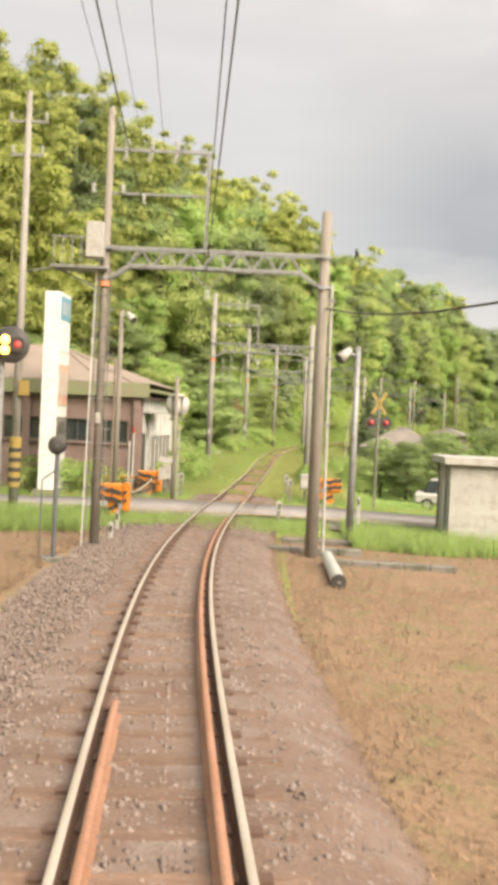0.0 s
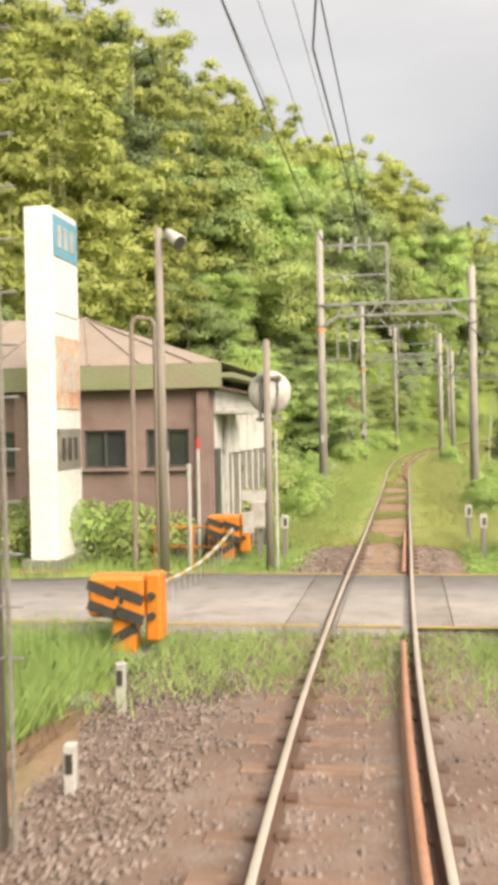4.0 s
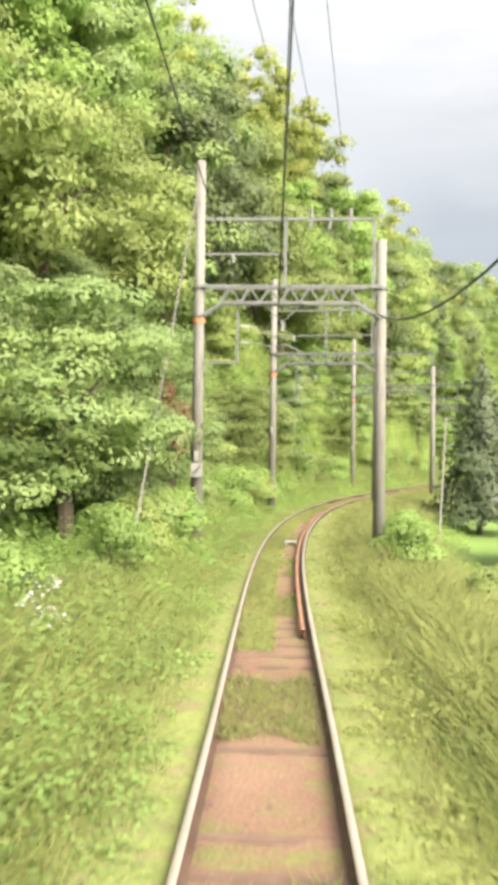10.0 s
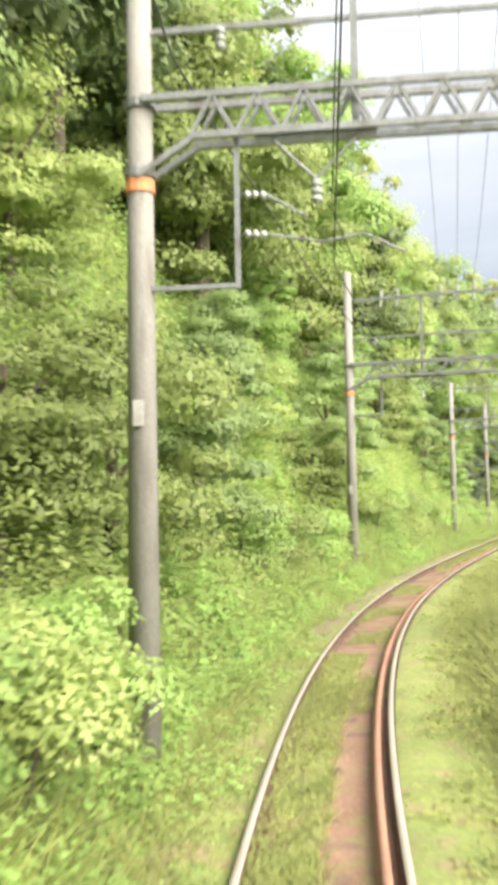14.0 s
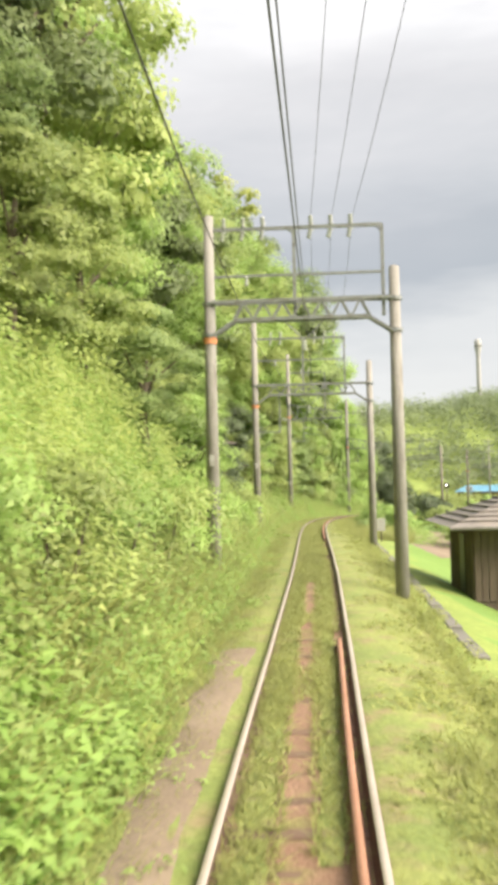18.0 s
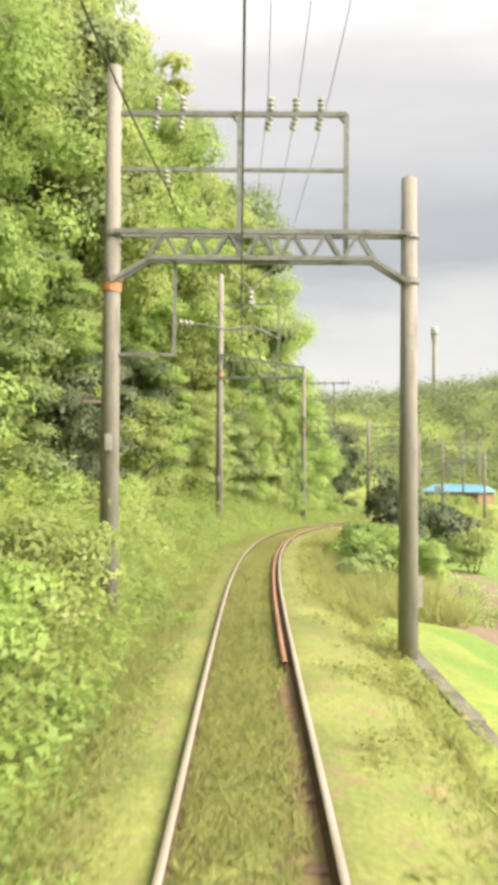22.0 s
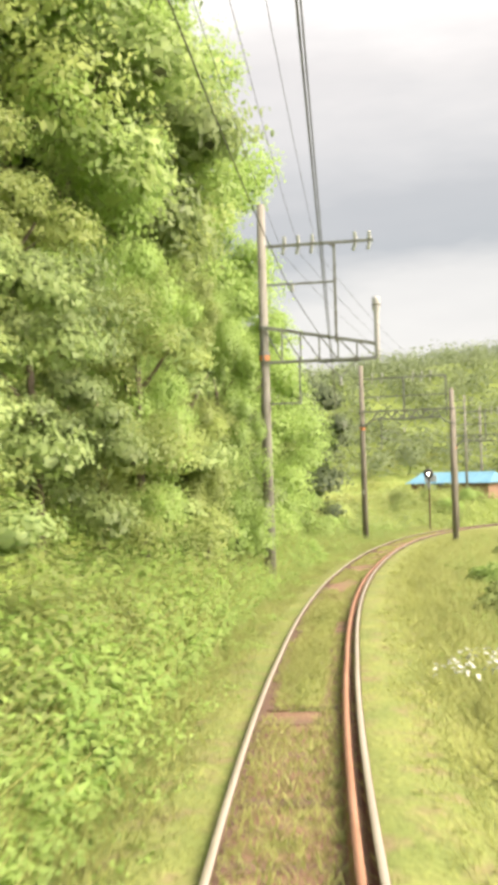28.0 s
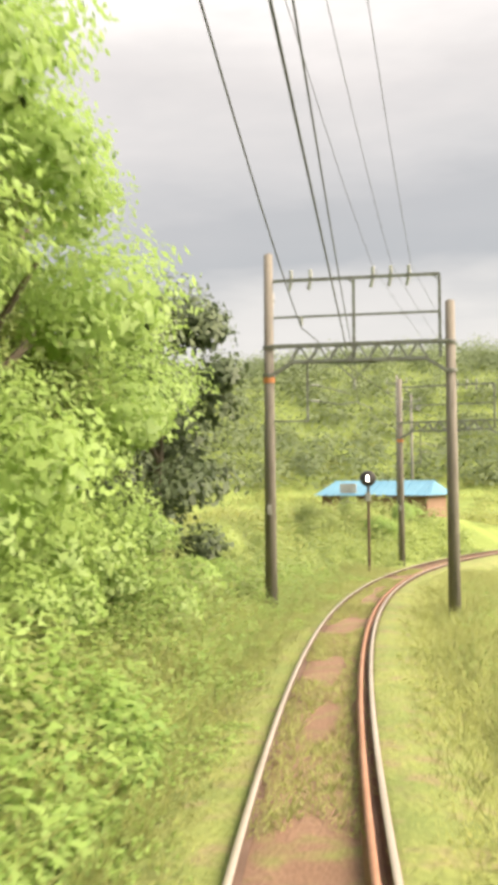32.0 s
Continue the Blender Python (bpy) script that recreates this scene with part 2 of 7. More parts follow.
def glow_mat(name, col, strength):
    m = bpy.data.materials.new(name)
    m.use_nodes = True
    p = m.node_tree.nodes["Principled BSDF"]
    p.inputs["Base Color"].default_value = (*col, 1)
    p.inputs["Emission Color"].default_value, p.inputs["Emission Strength"].default_value = (*col, 1), strength
    return m


M = dict(
    turf=mat("rough_turf", (0.145, 0.182, 0.046), (0.212, 0.235, 0.066), 0.95, 1.1, 14, bump=1.0, dirt=(0.21, 0.165, 0.085)),
    earth=mat("red_earth_bed", (0.168, 0.094, 0.059), (0.227, 0.139, 0.091), 0.95, 0.9, 24, bump=1.0, dirt=(0.160, 0.160, 0.049)),
    slab=mat("crossing_slab", (0.145, 0.131, 0.120), (0.194, 0.178, 0.162), 0.9, 0.9, 40, bump=0.3, dirt=(0.118, 0.102, 0.087)),
    soil=mat("meadow_soil", (0.150, 0.200, 0.042), (0.210, 0.260, 0.056), 0.95, 0.5, 9, bump=0.6),
    field=mat("field_grass", (0.118, 0.197, 0.035), (0.153, 0.236, 0.044), 0.9, 0.25, 14, bump=0.5),
    dry=mat("dry_grass_ground", (0.153, 0.098, 0.055), (0.186, 0.121, 0.072), 0.95, 0.7, 16, bump=0.6, dirt=(0.124, 0.114, 0.046)),
    dirt=mat("bare_dirt", (0.165, 0.122, 0.085), (0.215, 0.165, 0.12), 0.95, 0.8, 20, bump=0.4),
    ballast=mat("brown_ballast", (0.11, 0.07, 0.05), (0.15, 0.103, 0.08), 0.95, 0.8, 26, bump=1.0, dirt=(0.16, 0.125, 0.105)),
    stone=mat("ballast_stone", (0.10, 0.073, 0.06), (0.215, 0.172, 0.15), 0.9, 5, 30, bump=0.3),
    sleeper=mat("weathered_sleeper", (0.105, 0.060, 0.040), (0.151, 0.094, 0.064), 0.9, 2.5, 30, vary=0.2, squash=(1, 6, 6), dirt=(0.176, 0.122, 0.088)),
    rust=mat("rusty_rail_steel", (0.068, 0.037, 0.023), (0.104, 0.060, 0.041), 0.75, 2, 40, metal=0.1),
    guard=mat("rusty_guard_rail", (0.230, 0.115, 0.068), (0.281, 0.151, 0.098), 0.8, 1.2, 35, metal=0.0),
    head=mat("worn_rail_head", (0.400, 0.344, 0.288), (0.464, 0.408, 0.352), 0.42, 1.0, 60, metal=0.4, bump=0.05),
    asphalt=mat("pale_asphalt", (0.173, 0.158, 0.150), (0.224, 0.207, 0.195), 0.9, 0.9, 50, bump=0.3, dirt=(0.150, 0.136, 0.124)),
    yellow=mat("worn_yellow_paint", (0.287, 0.196, 0.039), (0.222, 0.163, 0.065), 0.75, 3, 30),
    orange=mat("orange_machine_paint", (0.513, 0.173, 0.013), (0.449, 0.141, 0.013), 0.5, 2, 30, bump=0.05, dirt=(0.353, 0.129, 0.025)),
    black=mat("black_paint", (0.026, 0.024, 0.023), (0.044, 0.039, 0.035), 0.6, 3, 30, bump=0.05),
    white=mat("white_paint", (0.357, 0.349, 0.328), (0.307, 0.299, 0.282), 0.6, 1.5, 30, bump=0.05, dirt=(0.257, 0.232, 0.207)),
    concrete=mat("pole_concrete", (0.205, 0.192, 0.174), (0.26, 0.246, 0.226), 0.9, 0.9, 40, squash=(3, 3, 0.5), dirt=(0.16, 0.145, 0.127)),
    brown_pole=mat("brown_stained_concrete", (0.176, 0.154, 0.131), (0.217, 0.194, 0.168), 0.9, 0.9, 40, squash=(3, 3, 0.4), dirt=(0.134, 0.114, 0.096)),
    kerb=mat("old_concrete_kerb", (0.133, 0.124, 0.110), (0.176, 0.167, 0.147), 0.95, 0.8, 22, dirt=(0.078, 0.078, 0.054)),
    steel=mat("galvanised_steel", (0.203, 0.208, 0.210), (0.255, 0.261, 0.262), 0.55, 2, 30, metal=0.35, bump=0.08, dirt=(0.150, 0.137, 0.122)),
    wire=mat("dark_wire", (0.058, 0.058, 0.058), (0.091, 0.088, 0.085), 0.6, 3, 40, metal=0.3, bump=0),
    porcelain=mat("white_porcelain", (0.389, 0.394, 0.383), (0.344, 0.349, 0.338), 0.3, 3, 30, bump=0),
    wall=mat("mauve_render", (0.173, 0.121, 0.108), (0.210, 0.152, 0.136), 0.9, 0.5, 25, dirt=(0.146, 0.099, 0.086)),
    roof=mat("faded_pink_roof_sheet", (0.191, 0.152, 0.124), (0.223, 0.179, 0.147), 0.8, 0.4, 20, dirt=(0.165, 0.137, 0.108)),
    fascia=mat("moss_green_fascia", (0.153, 0.173, 0.088), (0.191, 0.204, 0.119), 0.8, 0.5, 22, dirt=(0.186, 0.161, 0.110)),
    cladding=mat("white_sheet_cladding", (0.459, 0.451, 0.443), (0.508, 0.500, 0.492), 0.7, 0.5, 25, dirt=(0.369, 0.344, 0.320)),
    dark=mat("dark_interior", (0.044, 0.045, 0.044), (0.070, 0.070, 0.065), 0.5, 1, 20, bump=0),
    tile=mat("grey_roof_tile", (0.131, 0.118, 0.109), (0.188, 0.167, 0.152), 0.8, 1.2, 25, vary=0.15, dirt=(0.219, 0.188, 0.162)),
    plank=mat("weathered_planks", (0.088, 0.063, 0.047), (0.131, 0.099, 0.078), 0.9, 1.5, 30, vary=0.2, squash=(6, 6, 1)),
    blue=mat("blue_sheet_roof", (0.085, 0.224, 0.320), (0.117, 0.266, 0.362), 0.6, 0.6, 20, bump=0.05),
    brick=mat("orange_brown_wall", (0.219, 0.125, 0.083), (0.261, 0.162, 0.115), 0.9, 0.8, 25),
    bark=mat("bark", (0.085, 0.065, 0.049), (0.137, 0.111, 0.082), 0.95, 2, 22, squash=(3, 3, 0.6)),
    cane=mat("bamboo_cane", (0.131, 0.157, 0.058), (0.203, 0.196, 0.085), 0.6, 1, 10),
    red=mat("red_paint", (0.359, 0.033, 0.026), (0.314, 0.039, 0.033), 0.5, 3, 30, bump=0),
    print=mat("faded_print", (0.40, 0.20, 0.13), (0.46, 0.38, 0.28), 0.6, 1.6, 9, bump=0.0, dirt=(0.42, 0.40, 0.37)),
    sign=mat("clean_white_sheet", (0.50, 0.50, 0.49), (0.56, 0.56, 0.55), 0.5, 0.6, 12, bump=0.03),
    tower=mat("pale_concrete_tower", (0.324, 0.319, 0.314), (0.365, 0.360, 0.355), 0.9, 0.1, 2),
    slate=mat("dark_grey_paint", (0.064, 0.069, 0.075), (0.090, 0.096, 0.101), 0.6, 2, 30, bump=0.05),
    glass=mat("dark_window_glass", (0.022, 0.028, 0.028), (0.038, 0.045, 0.045), 0.15, 1, 20, bump=0),
)
L = dict(
    grass=leaf_mat("meadow_grass", (0.25, 0.285, 0.082), (0.385, 0.405, 0.132), extra=(0.44, 0.37, 0.15), through=0.45, patch=0.5),
    lush=leaf_mat("lush_weeds", (0.24, 0.355, 0.096), (0.375, 0.5, 0.15), through=0.5, patch=0.45),
    straw=leaf_mat("dry_straw", (0.24, 0.155, 0.095), (0.32, 0.215, 0.134), extra=(0.20, 0.22, 0.078), through=0.25, patch=0.4),
    vine=leaf_mat("creeper_leaves", (0.23, 0.305, 0.098), (0.395, 0.45, 0.15), extra=(0.5, 0.48, 0.15), through=0.5, patch=0.3, vary=0.2),
    bamboo=leaf_mat("bamboo_leaves", (0.26, 0.31, 0.085), (0.45, 0.48, 0.138), extra=(0.56, 0.53, 0.14), through=0.5, patch=0.3, vary=0.26),
    broad=leaf_mat("broadleaf_leaves", (0.19, 0.27, 0.1), (0.335, 0.41, 0.155), through=0.5, patch=0.3, vary=0.28),
    kudzu=leaf_mat("fresh_creeper_leaves", (0.215, 0.345, 0.088), (0.375, 0.51, 0.142), extra=(0.48, 0.55, 0.17), through=0.5, patch=0.4, vary=0.1),
    oak=leaf_mat("shady_oak_leaves", (0.115, 0.155, 0.066), (0.215, 0.262, 0.108), through=0.4, patch=0.3, vary=0.2),
    deep=leaf_mat("dark_evergreen_leaves", (0.055, 0.08, 0.040), (0.135, 0.17, 0.076), through=0.25, patch=0.6, vary=0.12),
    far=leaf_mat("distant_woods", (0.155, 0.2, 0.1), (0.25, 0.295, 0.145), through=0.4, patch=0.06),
    russet=leaf_mat("withered_leaves", (0.29, 0.125, 0.075), (0.44, 0.225, 0.14), through=0.3, patch=1.0),
    bloom=leaf_mat("white_blossom", (0.55, 0.57, 0.560), (0.7, 0.7, 0.728), through=0.2),
)


# ---- mesh helpers ----
def box(bm, c, size, turn=0.0, tilt=0.0):
    g = bmesh.ops.create_cube(bm, size=1.0)["verts"]
    m = Matrix.Translation(c) @ Matrix.Rotation(turn, 4, "Z") @ Matrix.Rotation(tilt, 4, "Y") @ Matrix.Diagonal((*size, 1))
    bmesh.ops.transform(bm, matrix=m, verts=g)
    return g


def rod(bm, a, b, r0, r1=None, seg=8):
    a, b = Vector(a), Vector(b)
    v = b - a
    if v.length < 1e-5:
        return []
    g = bmesh.ops.create_cone(bm, cap_ends=True, segments=seg, radius1=r0, radius2=r0 if r1 is None else r1, depth=v.length)["verts"]
    bmesh.ops.transform(bm, matrix=Matrix.Translation((a + b) / 2) @ v.to_track_quat("Z", "Y").to_matrix().to_4x4(), verts=g)
    return g


def bar(bm, a, b, w, h):
    """A straight bar of rectangular section."""
    a, b = Vector(a), Vector(b)
    v = b - a
    g = bmesh.ops.create_cube(bm, size=1.0)["verts"]
    bmesh.ops.transform(bm, matrix=Matrix.Translation((a + b) / 2) @ v.to_track_quat("Z", "Y").to_matrix().to_4x4() @ Matrix.Diagonal((w, h, v.length, 1)), verts=g)
    return g


def prism(bm, pts, z0, z1):
    """A flat outline raised from z0 to z1."""
    lo = [bm.verts.new((x, y, z0)) for x, y in pts]
    hi = [bm.verts.new((x, y, z1)) for x, y in pts]
    n = len(pts)
    bm.faces.new(lo[::-1])
    bm.faces.new(hi)
    for i in range(n):
        bm.faces.new((lo[i], lo[(i + 1) % n], hi[(i + 1) % n], hi[i]))


def ball(bm, c, r, seg=12, squash=(1, 1, 1)):
    g = bmesh.ops.create_uvsphere(bm, u_segments=seg, v_segments=max(6, seg // 2), radius=r)["verts"]
    bmesh.ops.transform(bm, matrix=Matrix.Translation(c) @ Matrix.Diagonal((*squash, 1)), verts=g)
    return g


def finish(name, bm, material, bevel=0.0, round_=False):
    if bevel:
        bmesh.ops.bevel(bm, geom=[e for e in bm.edges if len(e.link_faces) == 2 and e.calc_face_angle(0) > 0.6], offset=bevel, segments=1, affect="EDGES")
    bmesh.ops.recalc_face_normals(bm, faces=bm.faces)
    me = bpy.data.meshes.new(name)
    bm.to_mesh(me)
    bm.free()
    me.materials.append(material)
    if round_:
        me.polygons.foreach_set("use_smooth", [True] * len(me.polygons))
    return me


def part(name, bm, material, parent, label="", bevel=0.0, round_=False):
    """One bmesh (or a shared mesh) as one object under a thing or a part."""
    me = bm if isinstance(bm, bpy.types.Mesh) else finish(name, bm, material, bevel, round_)
    ob = new(name, me)
    ob.parent = parent
    return tagged(ob, label)


def B():
    return bmesh.new()


def place(s, d, h=0.0, turn=0.0):
    """The pose of a thing beside the track, facing along it."""
    x, y, z, a = line(s)
    p = at(s, d, h)
    return Matrix.Translation(p) @ Matrix.Rotation(float(a) + turn, 4, "Z")


def thing(name, m, label, category, group="", kind=""):
    ob = new(name)
    ob.empty_display_size = 0.3
    ob.matrix_world = m
    return tagged(ob, label, category, group, kind)


def mesh_from(name, verts, faces, material, smooth_=False, normals=None):
    me = bpy.data.meshes.new(name)
    me.vertices.add(len(verts))
    me.vertices.foreach_set("co", np.asarray(verts, np.float32).ravel())
    faces = np.asarray(faces, np.int32)
    k = faces.shape[1]
    me.loops.add(faces.size)
    me.loops.foreach_set("vertex_index", faces.ravel())
    me.polygons.add(len(faces))
    me.polygons.foreach_set("loop_start", np.arange(0, faces.size, k, dtype=np.int32))
    me.update(calc_edges=True)
    me.materials.append(material)
    if smooth_:
        me.polygons.foreach_set("use_smooth", np.ones(len(faces), bool))
    if normals is not None:
        me.polygons.foreach_set("use_smooth", np.ones(len(faces), bool))
        me.normals_split_custom_set_from_vertices(np.asarray(normals, np.float32))
    return me


def stuff(name, me, label, category):
    return tagged(new(name, me), label, category, kind="stuff")


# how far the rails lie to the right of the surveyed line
SHIFT = ((-30, 0.03), (30, 0.04), (48, -0.01), (62, 0.045), (90, 0.05), (106, -0.03), (116, -0.04), (128, 0.06), (138, 0.09), (150, 0.065), (165, 0.08), (180, 0.05), (192, 0.12), (204, 0.07), (220, 0.08), (300, 0.08))


def shift(s):
    return np.interp(s, [a for a, b in SHIFT], [b for a, b in SHIFT])


def extrude_along(section, s0, s1, step, off=0.0, closed=True):
    """Vertices and faces of a section (d, h) drawn along the track."""
    ss = np.arange(s0, s1 + step / 2, step)
    n = len(section)
    rows = np.stack([at(ss, d + off + shift(ss), h) for d, h in section], 1)
    rows[:, :, 2] += (CANT * np.interp(ss, S, _k))[:, None] * np.array([d + off for d, h in section])[None]
    v = rows.reshape(-1, 3)
    i, j = np.meshgrid(np.arange(len(ss) - 1), np.arange(n if closed else n - 1), indexing="ij")
    j2 = (j + 1) % n
    f = np.stack([i * n + j, i * n + j2, (i + 1) * n + j2, (i + 1) * n + j], -1).reshape(-1, 4)
    return v, f


# ---- the ground: one sheet, with the cutting, the hill and the far ridge ----
BANK = ((-30, 0.0), (44, 0.0), (54, 0.5), (76, 0.9), (93, 1.4), (113, 1.3), (128, 1.8), (150, 1.3), (172, 1.0), (190, 1.2), (206, 1.0), (230, 0.2), (300, 0.0))
FOOT = ((-30, 45), (30, 42), (50, 30), (62, 19), (74, 10), (84, 5.5), (98, 3.6), (140, 3.6), (150, 4.6), (160, 5.5), (175, 4.2), (205, 4.0), (216, 5.5), (226, 12), (240, 40), (300, 90))
RISE = ((-30, 36), (60, 36), (80, 33), (95, 29.5), (110, 27.5), (140, 24.5), (160, 21.5), (180, 20), (200, 17), (212, 11), (225, 6), (240, 1), (300, 0))
STEEP = ((-30, 1.5), (70, 1.5), (85, 1.7), (100, 2.2), (112, 2.5), (240, 2.5))
DROP = ((-30, 0.05), (42, 0.1), (58, 0.7), (84, 0.95), (122, 0.9), (132, 1.2), (150, 1.2), (160, 0.5), (165, 0.3), (185, 0.35), (230, 0.6), (300, 0.8))


def prof(table, s):
    return np.interp(s, [a for a, b in table], [b for a, b in table])


def waves(x, y, f, seed=0.0):
    """A cheap, smooth unevenness of about -1 to 1."""
    return (np.sin(x * f + seed) * np.cos(y * f * 1.13 + seed * 2) + np.sin((x + y) * f * 0.57 + 1.3 + seed) + np.cos((x - 1.7 * y) * f * 0.83 + seed)) / 3


def height(x, y, sd=None):
    x, y = np.asarray(x, float), np.asarray(y, float)
    s, d = sd if sd is not None else along(x, y)
    e = -d
    zt = np.interp(s, S, _z)
    h = np.full(x.shape, -0.42)
    h = h + prof(BANK, s) * smooth((e - 1.3) / 2.0)
    over = np.maximum(0, e - prof(FOOT, s))
    top = prof(RISE, s) + 0.01
    h = h + top * (1 - np.exp(-prof(STEEP, s) * over / top))
    h = h + 0.45 * np.interp(s, (44, 60, 95, 108), (0, 1, 1, 0)) * smooth((d - 1.2) / 1.2) * (1 - smooth((d - 3.2) / 2.0))
    h = h - prof(DROP, s) * smooth((d - 2.4) / 4.0)
    h = h + 0.09 * waves(x, y, 1.1) * smooth((np.abs(d) - 1.8) / 2) + 0.8 * waves(x, y, 0.16, 2) * smooth((e - 14) / 20)
    h = h + 2.2 * np.exp(-((x - 95) ** 2 + (y - 245) ** 2) / 240.0) * smooth((np.abs(d) - 3) / 4)
    fx, fy = x - 75.0, y - 215.0
    ahead = fx * math.sin(radians(38)) + fy * math.cos(radians(38))
    r = np.hypot(fx, fy)
    ridge = smooth((r - 95) / 130) * smooth((ahead - 25) / 90) * (30 + 9 * waves(x, y, 0.021, 0.7))
    return np.where(np.abs(d) < 400, zt, 0) + h + ridge


def spread(lo, hi, step, reach):
    core = np.arange(lo, hi + step / 2, step)
    grow = step * np.cumsum(1.22 ** np.arange(1, 60))
    grow = grow[grow < reach]
    return np.r_[lo - grow[::-1], core, hi + grow]


gx, gy = spread(-50, 105, 1.3, 2600), spread(-12, 262, 1.3, 2600)
X, Y = np.meshgrid(gx, gy)
gs, gd = along(X.ravel(), Y.ravel())
Z = height(X.ravel(), Y.ravel(), (gs, gd))
nx, ny = len(gx), len(gy)
ii, jj = np.meshgrid(np.arange(ny - 1), np.arange(nx - 1), indexing="ij")
quads = np.stack([ii * nx + jj, ii * nx + jj + 1, (ii + 1) * nx + jj + 1, (ii + 1) * nx + jj], -1).reshape(-1, 4)
ground_mesh = mesh_from("ground", np.stack([X.ravel(), Y.ravel(), Z], -1), quads, M["soil"], True)
for m in ("field", "dry", "dirt"):
    ground_mesh.materials.append(M[m])
mid = quads[:, 0]
ms, md = gs[mid], gd[mid]
wob = 1.2 * waves(X.ravel()[mid], Y.ravel()[mid], 0.5)
zone = np.zeros(len(quads), np.int32)
zone[(md > 5.2 + 0.3 * wob) & (md < 70)] = 1
zone[(md > 3.2) & (md < 30) & (ms > 127) & (ms < 159)] = 1
zone[(ms < 27.5 + wob) & (np.abs(md) > 1.2) & (np.abs(md) < 30)] = 2
zone[(ms > 156) & (ms < 171) & (md > 3.9) & (md < 6.6)] = 3
zone[(ms > 76) & (ms < 95) & (md > 7.4) & (md < 10)] = 3
ground_mesh.polygons.foreach_set("material_index", zone)
tagged(new("ground", ground_mesh), "grassy ground rising to a wooded hill beside the railway", "ground", kind="structure")

# ---- trackbed ----
for nm, sec, a, b in (("station ballast", [(-3.6, -0.55), (-2.7, -0.36), (-1.7, -0.2), (-1.25, -0.15), (-0.6, -0.145), (0, -0.15), (0.6, -0.145), (1.15, -0.16), (1.5, -0.26), (1.85, -0.42), (2.2, -0.62)], -12, 30.15),
                      ("lane ballast", [(-2.1, -0.5), (-1.6, -0.27), (-1.1, -0.17), (-0.6, -0.155), (0, -0.16), (0.6, -0.155), (1.1, -0.17), (1.6, -0.27), (2.1, -0.5)], 35.05, 40.6),
                      ("line ballast", [(-0.95, -0.5), (-0.75, -0.16), (-0.3, -0.145), (0, -0.15), (0.3, -0.145), (0.75, -0.16), (0.95, -0.5)], 35.3, 298)):
    v, f = extrude_along(sec, a, b, 0.33, closed=False)
    v[:, 2] += 0.012 * np.sin(v[:, 0] * 9) * np.cos(v[:, 1] * 7)
    tagged(new("ballast_bed", mesh_from("ballast_bed", v, f, M["ballast"] if b < 50 else M["earth"], True)), "brown crushed-stone bed under the track" if b < 50 else "reddish earth bed with moss and grass between the rails", "track bed", kind="structure")

# turf that has grown over the sleeper ends
for side in (-1, 1):
    sec = [(side * 0.612, -0.095), (side * 0.66, -0.085), (side * 0.9, -0.08), (side * 1.3, -0.125), (side * 1.8, -0.3), (side * 2.4, -0.62)]
    v, f = extrude_along(sec, 39.0, 298, 0.4, closed=False)
    vs, vd = along(v[:, 0], v[:, 1])
    v[:, 2] += 0.014 * waves(v[:, 0], v[:, 1], 3.1) * (np.abs(vd) > 0.7) * smooth((vs - 39.0) / 3)
    v[:, 2] -= 0.4 * (1 - smooth((vs - 39.0) / 3.5)) * (np.abs(vd) > 0.6)
    tagged(new("verge_turf", mesh_from("verge_turf", v, f, M["turf"], True)), "rough grassy turf grown up to the rail", "grass verge", kind="structure")

STRIPS = ((66, 100, -0.51, 0.02), (120, 140, -0.51, -0.16), (121, 140, 0.12, 0.36), (138, 182, -0.51, 0.36), (189, 200, -0.3, 0.2))
for s0, s1, d0, d1 in STRIPS:
    mid_ = (d0 + d1) / 2
    v, f = extrude_along([(d0, -0.15), (d0 * 0.5 + mid_ * 0.5, -0.122), (d1 * 0.5 + mid_ * 0.5, -0.12), (d1, -0.15)], s0, s1, 0.4, closed=False)
    v[:, 2] += 0.014 * waves(v[:, 0], v[:, 1], 4.0, s0) - 0.012
    tagged(new("track_turf", mesh_from("track_turf", v, f, M["turf"], True)), "rough grass grown over the sleepers between the rails", "grass verge", kind="structure")
v, f = extrude_along([(-0.74, -0.10), (-0.85, -0.074), (-1.2, -0.092), (-1.5, -0.2)], 102, 129, 0.4, closed=False)
v[:, 2] += 0.012 * waves(v[:, 0], v[:, 1], 2.6)
tagged(new("bare_strip", mesh_from("bare_strip", v, f, M["dirt"], True)), "bare grey-brown earth strip beside the rail", "bare ground", kind="structure")

track = thing("railway_track", Matrix(), "single narrow-gauge track with rusty rails on old sleepers", "railway track", kind="structure")
RAIL = [(-0.062, -0.145), (0.062, -0.145), (0.062, -0.133), (0.012, -0.118), (0.009, -0.04), (0.033, -0.03), (0.033, -0.006), (-0.033, -0.006), (-0.033, -0.03), (-0.009, -0.04), (-0.012, -0.118), (-0.062, -0.133)]
HEADS = [(-0.031, -0.0065), (0.031, -0.0065), (0.027, 0.0), (-0.027, 0.0)]
for side in (-1, 1):
    r = new("rail", mesh_from("rail", *extrude_along(RAIL, -12, 290, 0.75, side * 0.5655), M["rust"]))
    r.parent = track
    hd_ = new("running_surface", mesh_from("running_surface", *extrude_along(HEADS, -12, 290, 0.75, side * 0.5655), M["head"]))
    hd_.parent = r
    tagged(hd_, "bright worn top of the rail")
